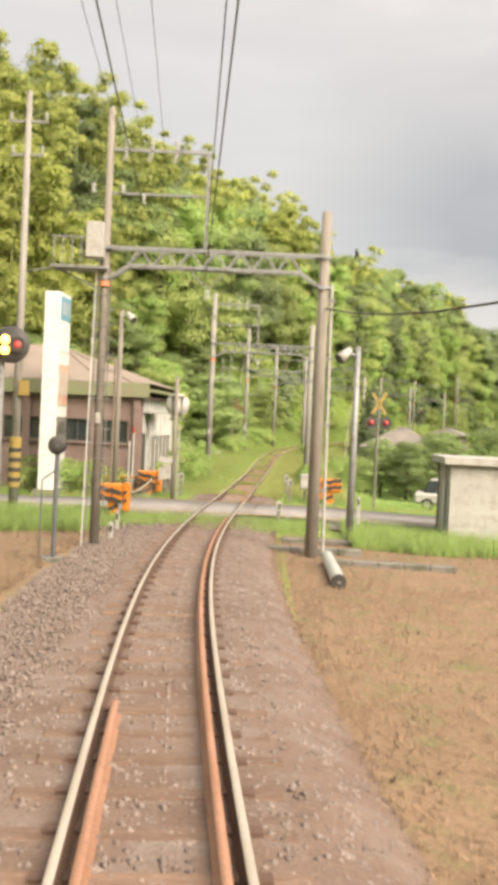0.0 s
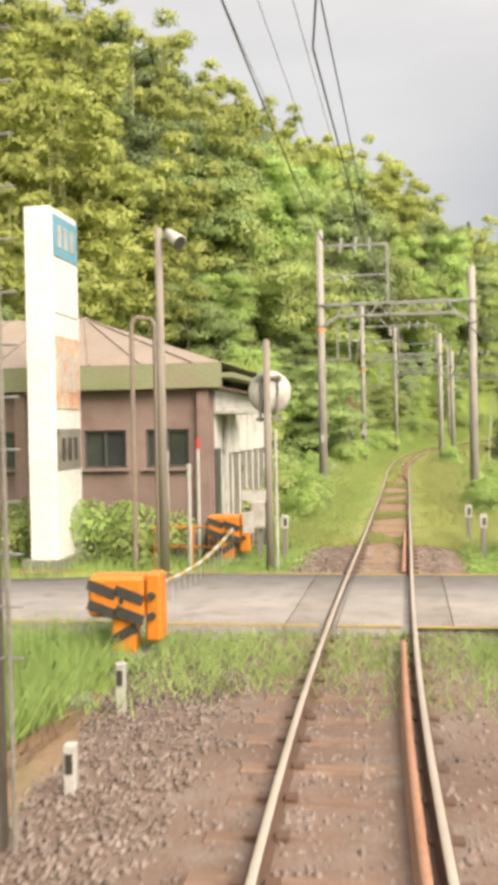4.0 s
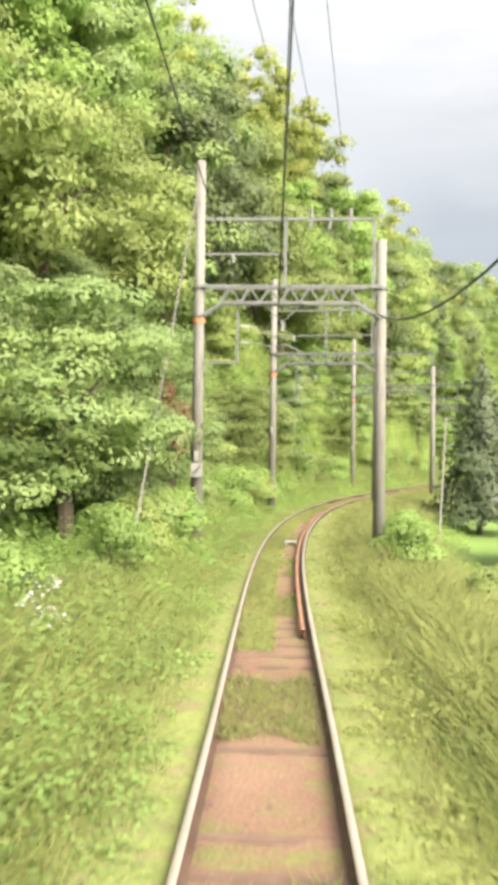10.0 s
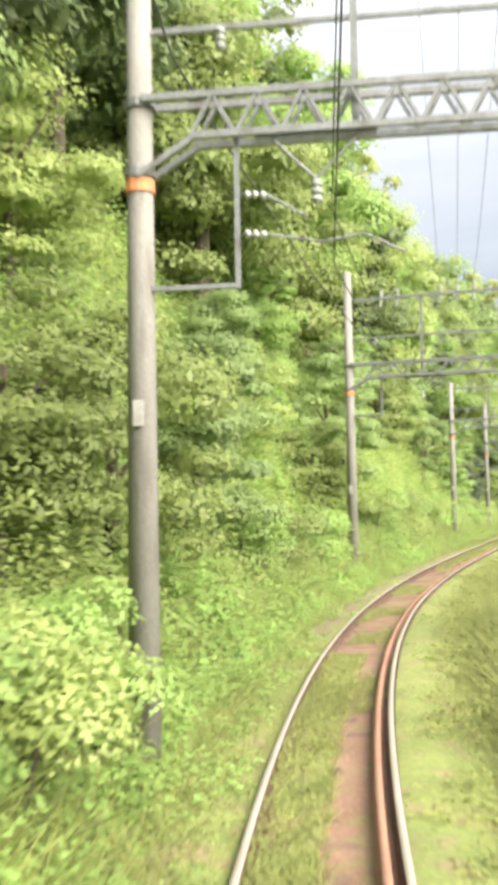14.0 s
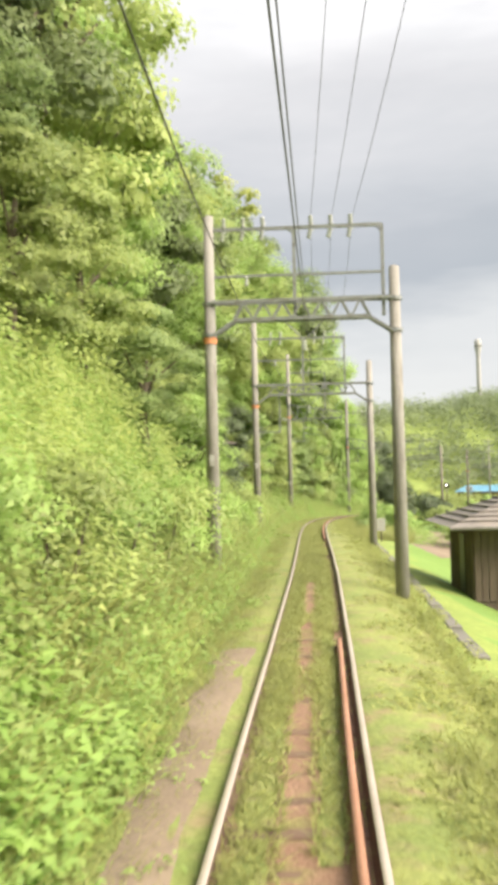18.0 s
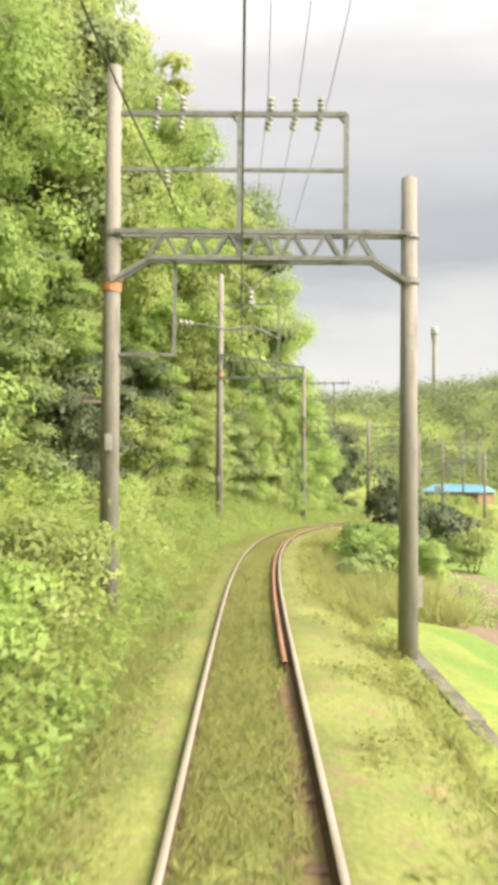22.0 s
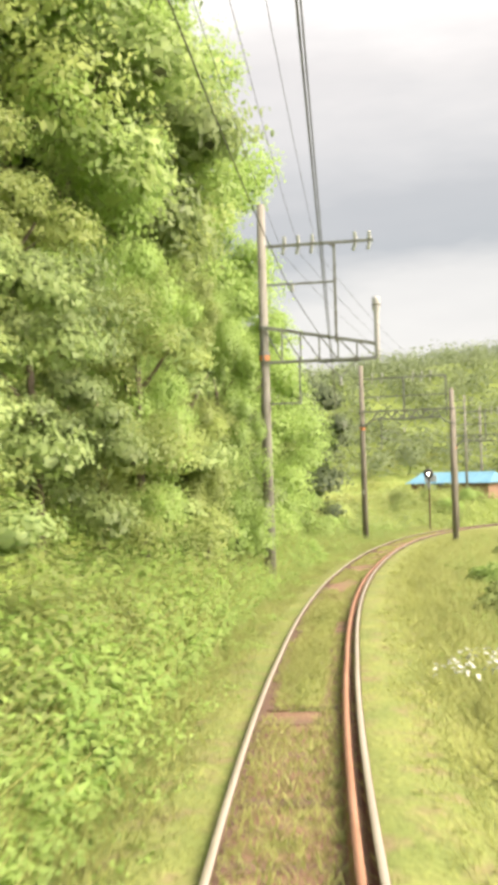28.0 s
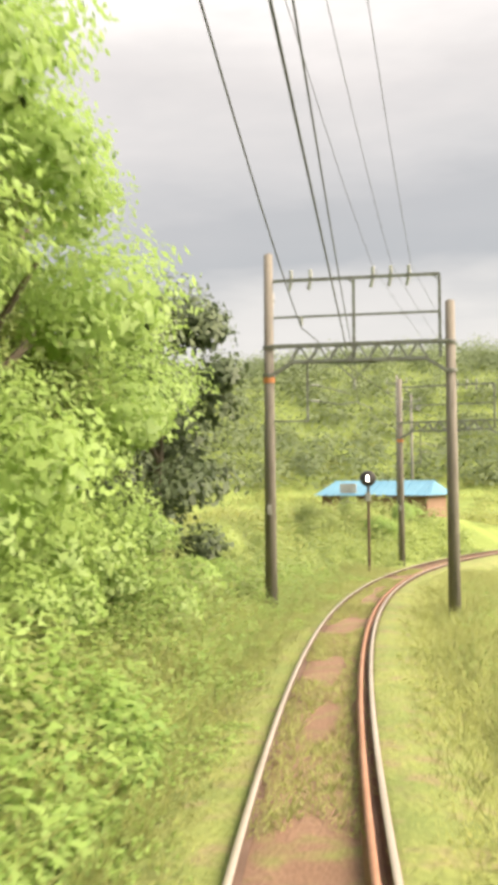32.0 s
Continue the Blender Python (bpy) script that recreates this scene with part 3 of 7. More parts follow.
for a, b, d_ in ((-12, 29.6, 0.418), (-12, 9.2, -0.418), (35.3, 42.8, 0.418), (66.9, 128.8, 0.418), (152, 290, 0.418)):
    g = new("guard_rail", mesh_from("guard_rail", *extrude_along(RAIL, a, b, 0.75, d_), M["guard"]))
    g.parent = track
    tagged(g, "rust-red guard rail inside the running rail")

# ---- level crossing and its lane ----
road = thing("level_crossing", Matrix(), "pale worn concrete level crossing over the single track", "level crossing", kind="structure")
lane_edge = ((-45, 31.3, 36.4), (-12, 30.8, 35.6), (-5, 30.15, 35.15), (0, 30.15, 35.1), (5, 30.4, 35.4), (14, 31.3, 36.5), (60, 40, 45.5))


def slab(name, d0, d1, h, material, label="", inset=0.0):
    ds = np.linspace(d0, d1, max(2, int((d1 - d0) / 1.0) + 1))
    a = np.interp(ds, [q[0] for q in lane_edge], [q[1] for q in lane_edge]) + inset
    b = np.interp(ds, [q[0] for q in lane_edge], [q[2] for q in lane_edge]) - inset
    rows = []
    for d_, s0, s1 in zip(ds, a, b):
        hh = h if abs(d_) < 3 else h - 0.16 * min(1, (abs(d_) - 3) / 4)
        for s_, z_ in ((s0, hh - 0.3), (s0, hh), (s1, hh), (s1, hh - 0.3)):
            rows.append(at(s_, d_, z_))
    k = 4
    i, j = np.meshgrid(np.arange(len(ds) - 1), np.arange(3), indexing="ij")
    fc = np.stack([i * k + j, i * k + j + 1, (i + 1) * k + j + 1, (i + 1) * k + j], -1).reshape(-1, 4)
    o = new(name, mesh_from(name, np.array(rows), fc, material))
    o.parent = road
    return tagged(o, label)


slab("approach_slab", -45, -1.12, -0.03, M["asphalt"])
slab("rail_side_slab", -1.105, -0.615, -0.026, M["slab"])
slab("rail_side_slab", -0.47, -0.43, -0.03, M["slab"])
slab("middle_slab", -0.415, 0.455, -0.026, M["asphalt"])
slab("rail_side_slab", 0.615, 1.105, -0.026, M["slab"])
slab("approach_slab", 1.12, 60, -0.03, M["asphalt"])
slab("flangeway_floor", -0.7, 0.7, -0.075, M["slab"])
for s_, lab in ((30.2, "worn yellow edge line"), (35.04, "worn yellow edge line")):
    for d0, d1 in ((-7, -2.9), (-2.7, -0.66), (-0.4, 0.44), (0.64, 2.2), (2.3, 8)):
        bm = B()
        p, q = at(s_ + random.uniform(-0.03, 0.03), d0, -0.022), at(s_ + 0.02 * (d1 - d0), d1, -0.022)
        bar(bm, p, q, 0.1, 0.012)
        part("edge_line", bm, M["yellow"], road, lab)

# sleepers, each its own piece
bm = B()
box(bm, (0, 0, -0.215), (1.96, 0.2, 0.15))
SLEEPER = finish("sleeper", bm, M["sleeper"], 0.012)
for i in range(300):
    s_ = -4 + i * 0.69
    if 30.1 < s_ < 35.2:
        continue
    o = new("sleeper", SLEEPER)
    o.parent = track
    o.matrix_local = place(s_ + random.uniform(-0.05, 0.05), shift(s_) + random.uniform(-0.05, 0.05), random.uniform(-0.012, 0.008) if s_ < 38 else random.uniform(-0.02, 0.006), random.uniform(-0.025, 0.025))
bm = B()
box(bm, (-0.1, 0, -0.145), (0.09, 0.12, 0.03))
box(bm, (0.1, 0, -0.145), (0.09, 0.12, 0.03))
CLIP = finish("tie_plate", bm, M["rust"])
for i in range(0, 70):
    s_ = -4 + i * 0.69
    if 30.1 < s_ < 35.2:
        continue
    for side in (-1, 1):
        o = new("tie_plate", CLIP)
        o.parent = track
        o.matrix_local = place(s_, shift(s_) + side * 0.5655, 0.02)


# ---- overhead-line portals ----
def lathe(profile, seg=12):
    bm = B()
    rings = [[bm.verts.new((r * math.cos(2 * math.pi * i / seg), r * math.sin(2 * math.pi * i / seg), z)) for i in range(seg)] for r, z in profile]
    for a, b in zip(rings, rings[1:]):
        for i in range(seg):
            bm.faces.new((a[i], a[(i + 1) % seg], b[(i + 1) % seg], b[i]))
    bm.faces.new(rings[0][::-1])
    bm.faces.new(rings[-1])
    return bm


INSULATOR = finish("insulator", lathe([(0.012, 0), (0.015, 0.03), (0.065, 0.04), (0.05, 0.075), (0.02, 0.085), (0.02, 0.11), (0.065, 0.12), (0.05, 0.155), (0.02, 0.165), (0.02, 0.19), (0.065, 0.2), (0.04, 0.24), (0.012, 0.25)]), M["porcelain"], round_=True)
bm = B()
box(bm, (0, 0, 0), (0.11, 0.02, 0.26))
PLATE = finish("number_plate", bm, M["white"], 0.004)


def hung(parent, mesh, loc, name, rot=(0, 0, 0), label=""):
    o = part(name, mesh, None, parent, label)
    o.location, o.rotation_euler = loc, rot
    return o


def pole_mesh(r0, r1, low, high):
    bm = B()
    rod(bm, (0, 0, low), (0, 0, high), r0, r1, 14)
    rod(bm, (0, 0, high), (0, 0, high + 0.03), r1 * 0.8, r1 * 0.5, 14)
    return bm


def portal(s, dl, dr, beam, ltop, rtop, topbar=None, tb_to=None, bar2=None, b2_to=None, posts=(), cups=(), cantilever=False, drop=1.55, arms="both", brown=False, vhang=True, depth=0.42, label="", plate=2.3, turn=0.0, thick=1.0, rthick=None):
    """A pair of poles with a lattice beam over the track; heights over the rails, d to the right of its middle."""
    p = thing("overhead_line_portal", place(s, 0, 0, turn), label or "concrete poles with a galvanised lattice beam over the track", "line portal", "portals over the track")
    con = M["brown_pole"] if brown else M["concrete"]
    lp = part("pole", pole_mesh(0.165 * thick, 0.115 * thick, -0.9, ltop), con, p, round_=True)
    lp.location = (dl, 0, 0)
    for z in (beam - 0.02, beam - depth - 0.32):
        bm = B()
        rod(bm, (0, 0, z - 0.04), (0, 0, z + 0.04), 0.165, 0.165, 14)
        c = part("band", bm, M["steel"], lp)
    bm = B()
    rod(bm, (0, 0, beam - depth - 0.52), (0, 0, beam - depth - 0.38), 0.152, 0.152, 14)
    part("marker_band", bm, mat("orange_marker", (0.62, 0.24, 0.10), (0.5, 0.22, 0.12), 0.8) if "orange_marker" not in bpy.data.materials else bpy.data.materials["orange_marker"], lp, "faded orange ring")
    hung(lp, PLATE, (0, -0.175, plate), "number_plate", label="small white plate with unreadable marks")
    if rtop:
        rp = part("pole", pole_mesh(0.165 * (rthick or thick), 0.12 * (rthick or thick), -1.4, rtop), con, p, round_=True)
        rp.location = (dr, 0, 0)
        for z in (beam - 0.02, beam - depth - 0.32):
            bm = B()
            rod(bm, (0, 0, z - 0.04), (0, 0, z + 0.04), 0.165, 0.165, 14)
            part("band", bm, M["steel"], rp)
    lo = beam - depth
    if cantilever:
        deep, thin = cantilever
        for y in (-0.13, 0.13):
            bm = B()
            bar(bm, (dl, y, beam), (dr, y, beam - (deep - thin)), 0.06, 0.06)
            part("chord", bm, M["steel"], p)
            bm = B()
            bar(bm, (dl, y, beam - deep), (dr, y, beam - deep), 0.06, 0.06)
            part("chord", bm, M["steel"], p)
        n = 6
        for i in range(n + 1):
            x = dl + (dr - dl) * i / n
            za, zb = beam - (deep - thin) * i / n, beam - deep
            bm = B()
            bar(bm, (x, -0.13, za), (x, -0.13, zb), 0.045, 0.045)
            part("lattice_bar", bm, M["steel"], p)
            if i < n:
                bm = B()
                bar(bm, (x, -0.13, za), (dl + (dr - dl) * (i + 1) / n, -0.13, zb), 0.045, 0.035)
                part("lattice_bar", bm, M["steel"], p)
        lo = beam - deep
    else:
        for y in (-0.14, 0.14):
            for z in (beam, lo):
                bm = B()
                bar(bm, (dl + (0.05 if z == beam else 0.55), y, z), (dr - (0.05 if z == beam else 0.55), y, z), 0.07, 0.07)
                part("chord", bm, M["steel"], p)
        n = 7
        w = (dr - dl - 1.1) / n
        up, dn = B(), B()
        bar(up, (0, 0, -depth / 2), (w / 2, 0, depth / 2), 0.05, 0.035)
        bar(dn, (0, 0, depth / 2), (w / 2, 0, -depth / 2), 0.05, 0.035)
        up, dn = finish("lattice_bar", up, M["steel"]), finish("lattice_bar", dn, M["steel"])
        for i in range(n):
            x = dl + 0.55 + i * w
            for y in (-0.14, 0.14):
                hung(p, up, (x, y, beam - depth / 2), "lattice_bar")
                hung(p, dn, (x + w / 2, y, beam - depth / 2), "lattice_bar")
        for x0, x1 in ((dl, dl + 0.6), (dr, dr - 0.6)):
            bm = B()
            bar(bm, (x0, -0.14, lo - 0.38), (x1, -0.14, lo), 0.06, 0.06)
            bar(bm, (x0, 0.14, lo - 0.38), (x1, 0.14, lo), 0.06, 0.06)
            part("knee_brace", bm, M["steel"], p)
    if topbar:
        bm = B()
        bar(bm, (dl, 0, topbar), (tb_to, 0, topbar), 0.075, 0.075)
        part("top_bar", bm, M["steel"], p)
    if bar2:
        bm = B()
        bar(bm, (dl, 0, bar2), (b2_to, 0, bar2), 0.055, 0.055)
        part("second_bar", bm, M["steel"], p)
        if topbar:
            hung(p, INSULATOR, (dl + 0.85, 0, bar2 - 0.25), "insulator")
    for x, z0, z1 in posts:
        bm = B()
        bar(bm, (x, 0, z0), (x, 0, z1), 0.075, 0.075)
        bar(bm, (x - 0.16, 0, z1), (x, 0, z1 - 0.16), 0.03, 0.03)
        part("upright", bm, M["steel"], p)
    for x in cups:
        hung(p, INSULATOR, (x, 0, topbar - 0.02), "insulator", (radians(180), radians(14), 0))
        hung(p, INSULATOR, (x, 0, topbar + 0.02), "insulator")
    if drop:
        x = dl + 1.0
        bm = B()
        bar(bm, (x, -0.05, lo), (x, -0.05, lo - drop), 0.05, 0.05)
        bar(bm, (x, -0.05, lo - drop + 0.03), (dl, -0.05, lo - drop + 0.03), 0.045, 0.045)
        if arms == "ladder":
            bar(bm, (x - 0.42, -0.05, lo - 0.35), (x - 0.42, -0.05, lo - drop), 0.045, 0.045)
            bar(bm, (x, -0.05, lo - drop * 0.55), (x - 0.42, -0.05, lo - drop * 0.55), 0.04, 0.04)
        part("drop_bracket", bm, M["steel"], p)
        rods = []
        if arms == "both":
            rods.append(([(x + 0.3, -0.05, lo - 0.62), (-0.1, -0.05, lo - 0.86)], lo - 0.6))
        if arms in ("both", "lower"):
            rods.append(([(x + 0.3, -0.05, lo - 1.02), (x + 0.85, -0.05, lo - 1.12), (x + 1.25, -0.05, lo - 1.06), (x + 1.65, -0.05, lo - 1.26)], lo - 1.0))
        if arms == "ladder":
            rods.append(([(x + 0.3, -0.05, lo - 0.86), (x + 1.85, -0.05, lo - 0.9)], lo - 0.85))
        for pts, z in rods:
            bm = B()
            for a, b in zip(pts, pts[1:]):
                rod(bm, a, b, 0.014)
            part("pull_off_arm", bm, M["steel"], p)
            o = hung(p, INSULATOR, (x + 0.05, -0.05, z), "insulator", (0, radians(95), 0))
            o.scale = (0.7, 0.7, 1.0)
    if vhang:
        bm = B()
        bar(bm, (-0.6, -0.1, lo - 0.06), (0.6, -0.1, lo - 0.06), 0.05, 0.05)
        rod(bm, (-0.45, -0.1, lo - 0.06), (0, -0.1, lo - 0.5), 0.016)
        rod(bm, (0.45, -0.1, lo - 0.06), (0, -0.1, lo - 0.5), 0.016)
        part("wire_hanger", bm, M["steel"], p)
        hung(p, INSULATOR, (0, -0.1, lo - 0.76), "insulator")
    return p


portal(23.8, -2.5, 2.8, 6.83, 10.2, 7.9, 9.2, -0.1, 8.15, -0.1, [(-0.1, 6.83, 9.2)], (-2.1, -1.5, -0.9), brown=True, plate=2.7, thick=0.7, rthick=1.0, drop=False, label="grey-brown concrete poles with a lattice beam and a service platform")
portal(51.7, -2.4, 2.8, 7.0, 9.6, 8.14, 9.05, -0.05, 8.0, -0.05, [(-0.05, 6.6, 9.05)], (-1.65, -1.15, -0.65), arms="ladder")
portal(77.6, -2.15, 2.5, 6.75, 10.0, 7.95, 8.5, 2.3, 7.6, -0.1, [(0.05, 6.4, 8.5), (2.3, 6.4, 8.5)], (0.7, 1.2, 1.7), plate=2.4)
portal(93.3, -1.8, 2.5, 6.5, 9.6, 7.6, 8.3, 2.3, 7.25, 2.3, [(0.4, 6.1, 8.3), (2.3, 6.1, 8.3)], (1.0, 1.5, 2.0), plate=3.3)
portal(113.6, -2.25, 2.7, 6.5, 9.4, 7.6, 8.5, 2.6, 7.3, 2.6, [(0.0, 6.1, 8.5), (2.6, 6.1, 8.5)], (-1.2, -0.7, 0.6, 1.1, 1.6), plate=2.65, drop=1.2, arms="")
portal(136.5, -2.15, 2.05, 6.4, 8.4, 7.1, 8.08, 1.8, 7.0, 1.8, [(-0.2, 6.0, 8.08), (1.8, 6.0, 8.08)], (-1.8, -1.35, -0.9, 0.2, 0.65, 1.1), plate=2.8, drop=False)
portal(154.6, -2.2, 2.5, 6.23, 8.9, 7.13, 8.15, 1.5, 7.25, 1.5, [(-0.2, 5.8, 8.15), (1.5, 5.8, 8.15)], (-1.5, -1.1, 0.3, 0.7, 1.1), plate=2.9, arms="lower")
portal(180.8, -2.6, 1.0, 7.75, 11.2, 0, 9.9, -0.3, 8.8, -0.1, [(-0.1, 7.3, 9.9)], (-1.7, -1.2), cantilever=(1.0, 0.4), plate=2.4, label="single concrete pole with a tapering lattice arm over the track")
portal(205.0, -2.15, 1.0, 7.1, 10.6, 0, 9.4, 1.0, 8.3, -0.1, [(-0.1, 6.6, 9.4)], (-1.5, -1.1, -0.7, 0.5, 0.9), cantilever=(1.0, 0.4), plate=2.0, drop=1.2, arms="", label="single concrete pole with a tapering lattice arm over the track")
portal(228.6, -2.2, 2.4, 6.6, 9.0, 7.6, 8.3, 2.15, 7.35, 2.15, [(0.0, 6.2, 8.3), (2.15, 6.2, 8.3)], (-1.6, -1.1, 0.5, 0.95, 1.4), plate=2.4, brown=True)

portal(251.0, -2.3, 2.6, 6.5, 8.6, 7.5, 8.2, 2.2, 7.3, 2.2, [(0.0, 6.1, 8.2), (2.2, 6.1, 8.2)], (0.5, 0.95, 1.4), plate=2.4, brown=True)
portal(272.0, -2.3, 2.6, 6.5, 8.6, 7.5, 8.2, 2.2, 7.3, 2.2, [(0.0, 6.1, 8.2), (2.2, 6.1, 8.2)], (0.5, 0.95, 1.4), plate=2.4, brown=True)


# ---- wires ----
def wire(stations, sag, r, label, mid=7):
    pts = []
    for (s0, d0, h0), (s1, d1, h1) in zip(stations, stations[1:]):
        for i in range(mid):
            u = i / mid
            a, b = at(s0, d0, h0), at(s1, d1, h1)
            q = a + (b - a) * u
            q[2] -= sag * 4 * u * (1 - u)
            pts.append(q)
    pts.append(at(*stations[-1]))
    pts = np.array(pts)
    tang = np.gradient(pts, axis=0)
    tang /= np.linalg.norm(tang, axis=1)[:, None]
    side = np.cross(tang, (0, 0, 1.0))
    side /= np.linalg.norm(side, axis=1)[:, None] + 1e-9
    up = np.cross(side, tang)
    v = np.stack([pts + r * (side * math.cos(a) + up * math.sin(a)) for a in np.arange(5) * 2 * math.pi / 5], 1).reshape(-1, 3)
    i, j = np.meshgrid(np.arange(len(pts) - 1), np.arange(5), indexing="ij")
    f = np.stack([i * 5 + j, i * 5 + (j + 1) % 5, (i + 1) * 5 + (j + 1) % 5, (i + 1) * 5 + j], -1).reshape(-1, 4)
    return tagged(new("overhead_wire", mesh_from("overhead_wire", v, f, M["wire"])), label, "wire", "wires over the track")


PS = (23.8, 51.7, 77.6, 93.3, 113.6, 136.5, 154.6, 180.8, 205.0, 228.6)
BEAMS = (6.83, 7.0, 6.75, 6.5, 6.5, 6.4, 6.23, 6.75, 6.1, 6.6)
BAR2 = (8.15, 8.0, 7.6, 7.25, 7.3, 7.0, 7.25, 8.8, 8.3, 7.35)
TOPS = (9.2, 9.05, 8.5, 8.3, 8.5, 8.08, 8.15, 9.9, 9.4, 8.3)
wire([(-8, 0, 5.9)] + [(s, -0.14 * (-1) ** i, b - 1.18) for i, (s, b) in enumerate(zip(PS, BEAMS))] + [(255, 0, 5.4)], 0.18, 0.0065, "dark carrier wire hung from the portals over the track")
wire([(-8, 0.1, 5.15)] + [(s, -0.15 * (-1) ** i, b - 1.75) for i, (s, b) in enumerate(zip(PS, BEAMS))] + [(255, 0, 4.9)], 0.03, 0.0075, "thin contact wire running over the track")
wire([(-8, -1.5, 8.2)] + [(s, d_, b - 0.28) for s, b, d_ in zip(PS, BAR2, (-1.65, -1.55, -1.3, -1.45, -1.4, -1.6, -1.35, -1.75, -1.3, -1.35))] + [(255, -1.4, 7.0)], 0.35, 0.013, "thick dark feeder wire beside the poles")
for k, off_ in enumerate((0.0, 0.48, 0.96)):
    wire([(-8, -2.1 + off_ * 1.25, 9.3)] + [(s, x0 + off_, t_ + (0.26 if x0 > -0.5 else -0.3)) for s, t_, x0 in zip(PS, TOPS, (-2.1, -1.65, 0.7, 1.0, 0.6, 0.2, 0.25, -1.7, -1.5, 0.5))] + [(255, 0.6 + off_, 8.0)], 0.4, 0.0055, "thin dark supply wire on porcelain insulators")
wire([(-8, 6.0, 5.8), (23.8, 2.85, 5.6), (51.7, 2.66, 6.2), (77.6, 2.36, 6.1)], 1.4, 0.021, "thick dark cable sagging along the poles", 12)
def stay(a, b, r, name="stay_cable", label="pale stay cable from the pole to the bank"):
    ob = wire([a, b], 0.0, r, label, 3)
    ob.name, ob.data.materials[0] = name, M["concrete"]
    return tagged(ob, label, "cable", "stays of the poles")


for o_ in (0.0, 0.16):
    stay((77.6 - o_, -2.15, 9.7), (71.6 - o_, -2.82, 0.3), 0.009)
stay((73.6, -2.6, 3.45), (71.8, -2.8, 0.6), 0.024, "cable_sleeve", "pale plastic sleeve round the foot of the stay")
stay((180.8, -2.6, 10.2), (184.5, -6.5, 2.0), 0.014)


# ---- vegetation ----
rng = np.random.default_rng(7)


def leaves(centres, outward, size, aspect=1.7, jitter=0.7, droop=0.0, r=rng, corners=3):
    """Small leaves, each an island of its own: vertices, faces and soft normals."""
    n = len(centres)
    nrm = outward + r.normal(0, jitter, (n, 3))
    nrm /= np.linalg.norm(nrm, axis=1)[:, None] + 1e-9
    t = r.normal(0, 1, (n, 3))
    t[:, 2] -= droop
    t -= (t * nrm).sum(1)[:, None] * nrm
    t /= np.linalg.norm(t, axis=1)[:, None] + 1e-9
    b = np.cross(nrm, t)
    sz = np.broadcast_to(np.asarray(size, float), (n,))[:, None] * r.uniform(0.7, 1.3, (n, 1))
    tip = centres + t * sz * 0.5 * aspect
    foot = centres - t * sz * 0.5 * aspect
    le = centres + b * sz * 0.5 - nrm * sz * 0.16
    ri = centres - b * sz * 0.5 - nrm * sz * 0.16
    if corners == 4:
        v = np.stack([foot, ri, tip, le], 1).reshape(-1, 3)
    else:
        v = np.stack([foot * 0.55 + le * 0.45 + b * sz * 0.35, foot * 0.9 + le * 0.1 - b * sz * 0.45, tip], 1).reshape(-1, 3)
    soft_n = outward / (np.linalg.norm(outward, axis=1)[:, None] + 1e-9) * 0.85 + nrm * 0.18 + np.array([0, 0, 0.3])
    soft_n /= np.linalg.norm(soft_n, axis=1)[:, None] + 1e-9
    return v, np.arange(corners * n).reshape(-1, corners), np.repeat(soft_n, corners, 0)


def ball_points(n, r=rng):
    p = r.normal(0, 1, (n, 3))
    return p / np.linalg.norm(p, axis=1)[:, None]


def crown_broad(name, material, count, seed, tall=1.0, leaf=0.2, lumps=17, big=(0.5, 1.1), flat=0.8):
    """Crown of about 2.3 m radius made of many uneven leafy lumps, its foot at z 0."""
    r = np.random.default_rng(seed)
    cs, ns, sz = [], [], []
    for i in range(lumps):
        a, q = r.uniform(0, 6.28), r.uniform(0, 1) ** 0.6
        zc = r.uniform(0.5, 4.2) * tall
        rad = 1.75 * math.sqrt(max(0.08, 1 - ((zc / tall - 2.1) / 2.5) ** 2))
        c = np.array([rad * q * math.cos(a), rad * q * math.sin(a), zc])
        R = r.uniform(*big)
        k = count // lumps
        d = ball_points(k, r)
        d[:, 2] = np.abs(d[:, 2]) * 1.0 - 0.35 * (r.random(k) < 0.4)
        cs.append(c + d * R * r.uniform(0.7, 1.08, (k, 1)) * np.array([1, 1, flat]))
        ns.append(d + np.array([0, 0, 0.4]))
        sz.append(np.full(k, leaf))
        # larger leaves deeper in close the crown
        k2 = max(6, k // 4)
        d = ball_points(k2, r)
        cs.append(c + d * R * 0.6 * np.array([1, 1, flat * 0.85]))
        ns.append(d + np.array([0, 0, 0.6]))
        sz.append(np.full(k2, min(0.3 * R, leaf * 1.7)))
    v, f, nn = leaves(np.concatenate(cs), np.concatenate(ns), np.concatenate(sz), 1.9, 0.45, 0.3, r, 4)
    return mesh_from(name, v, f, material, normals=nn)


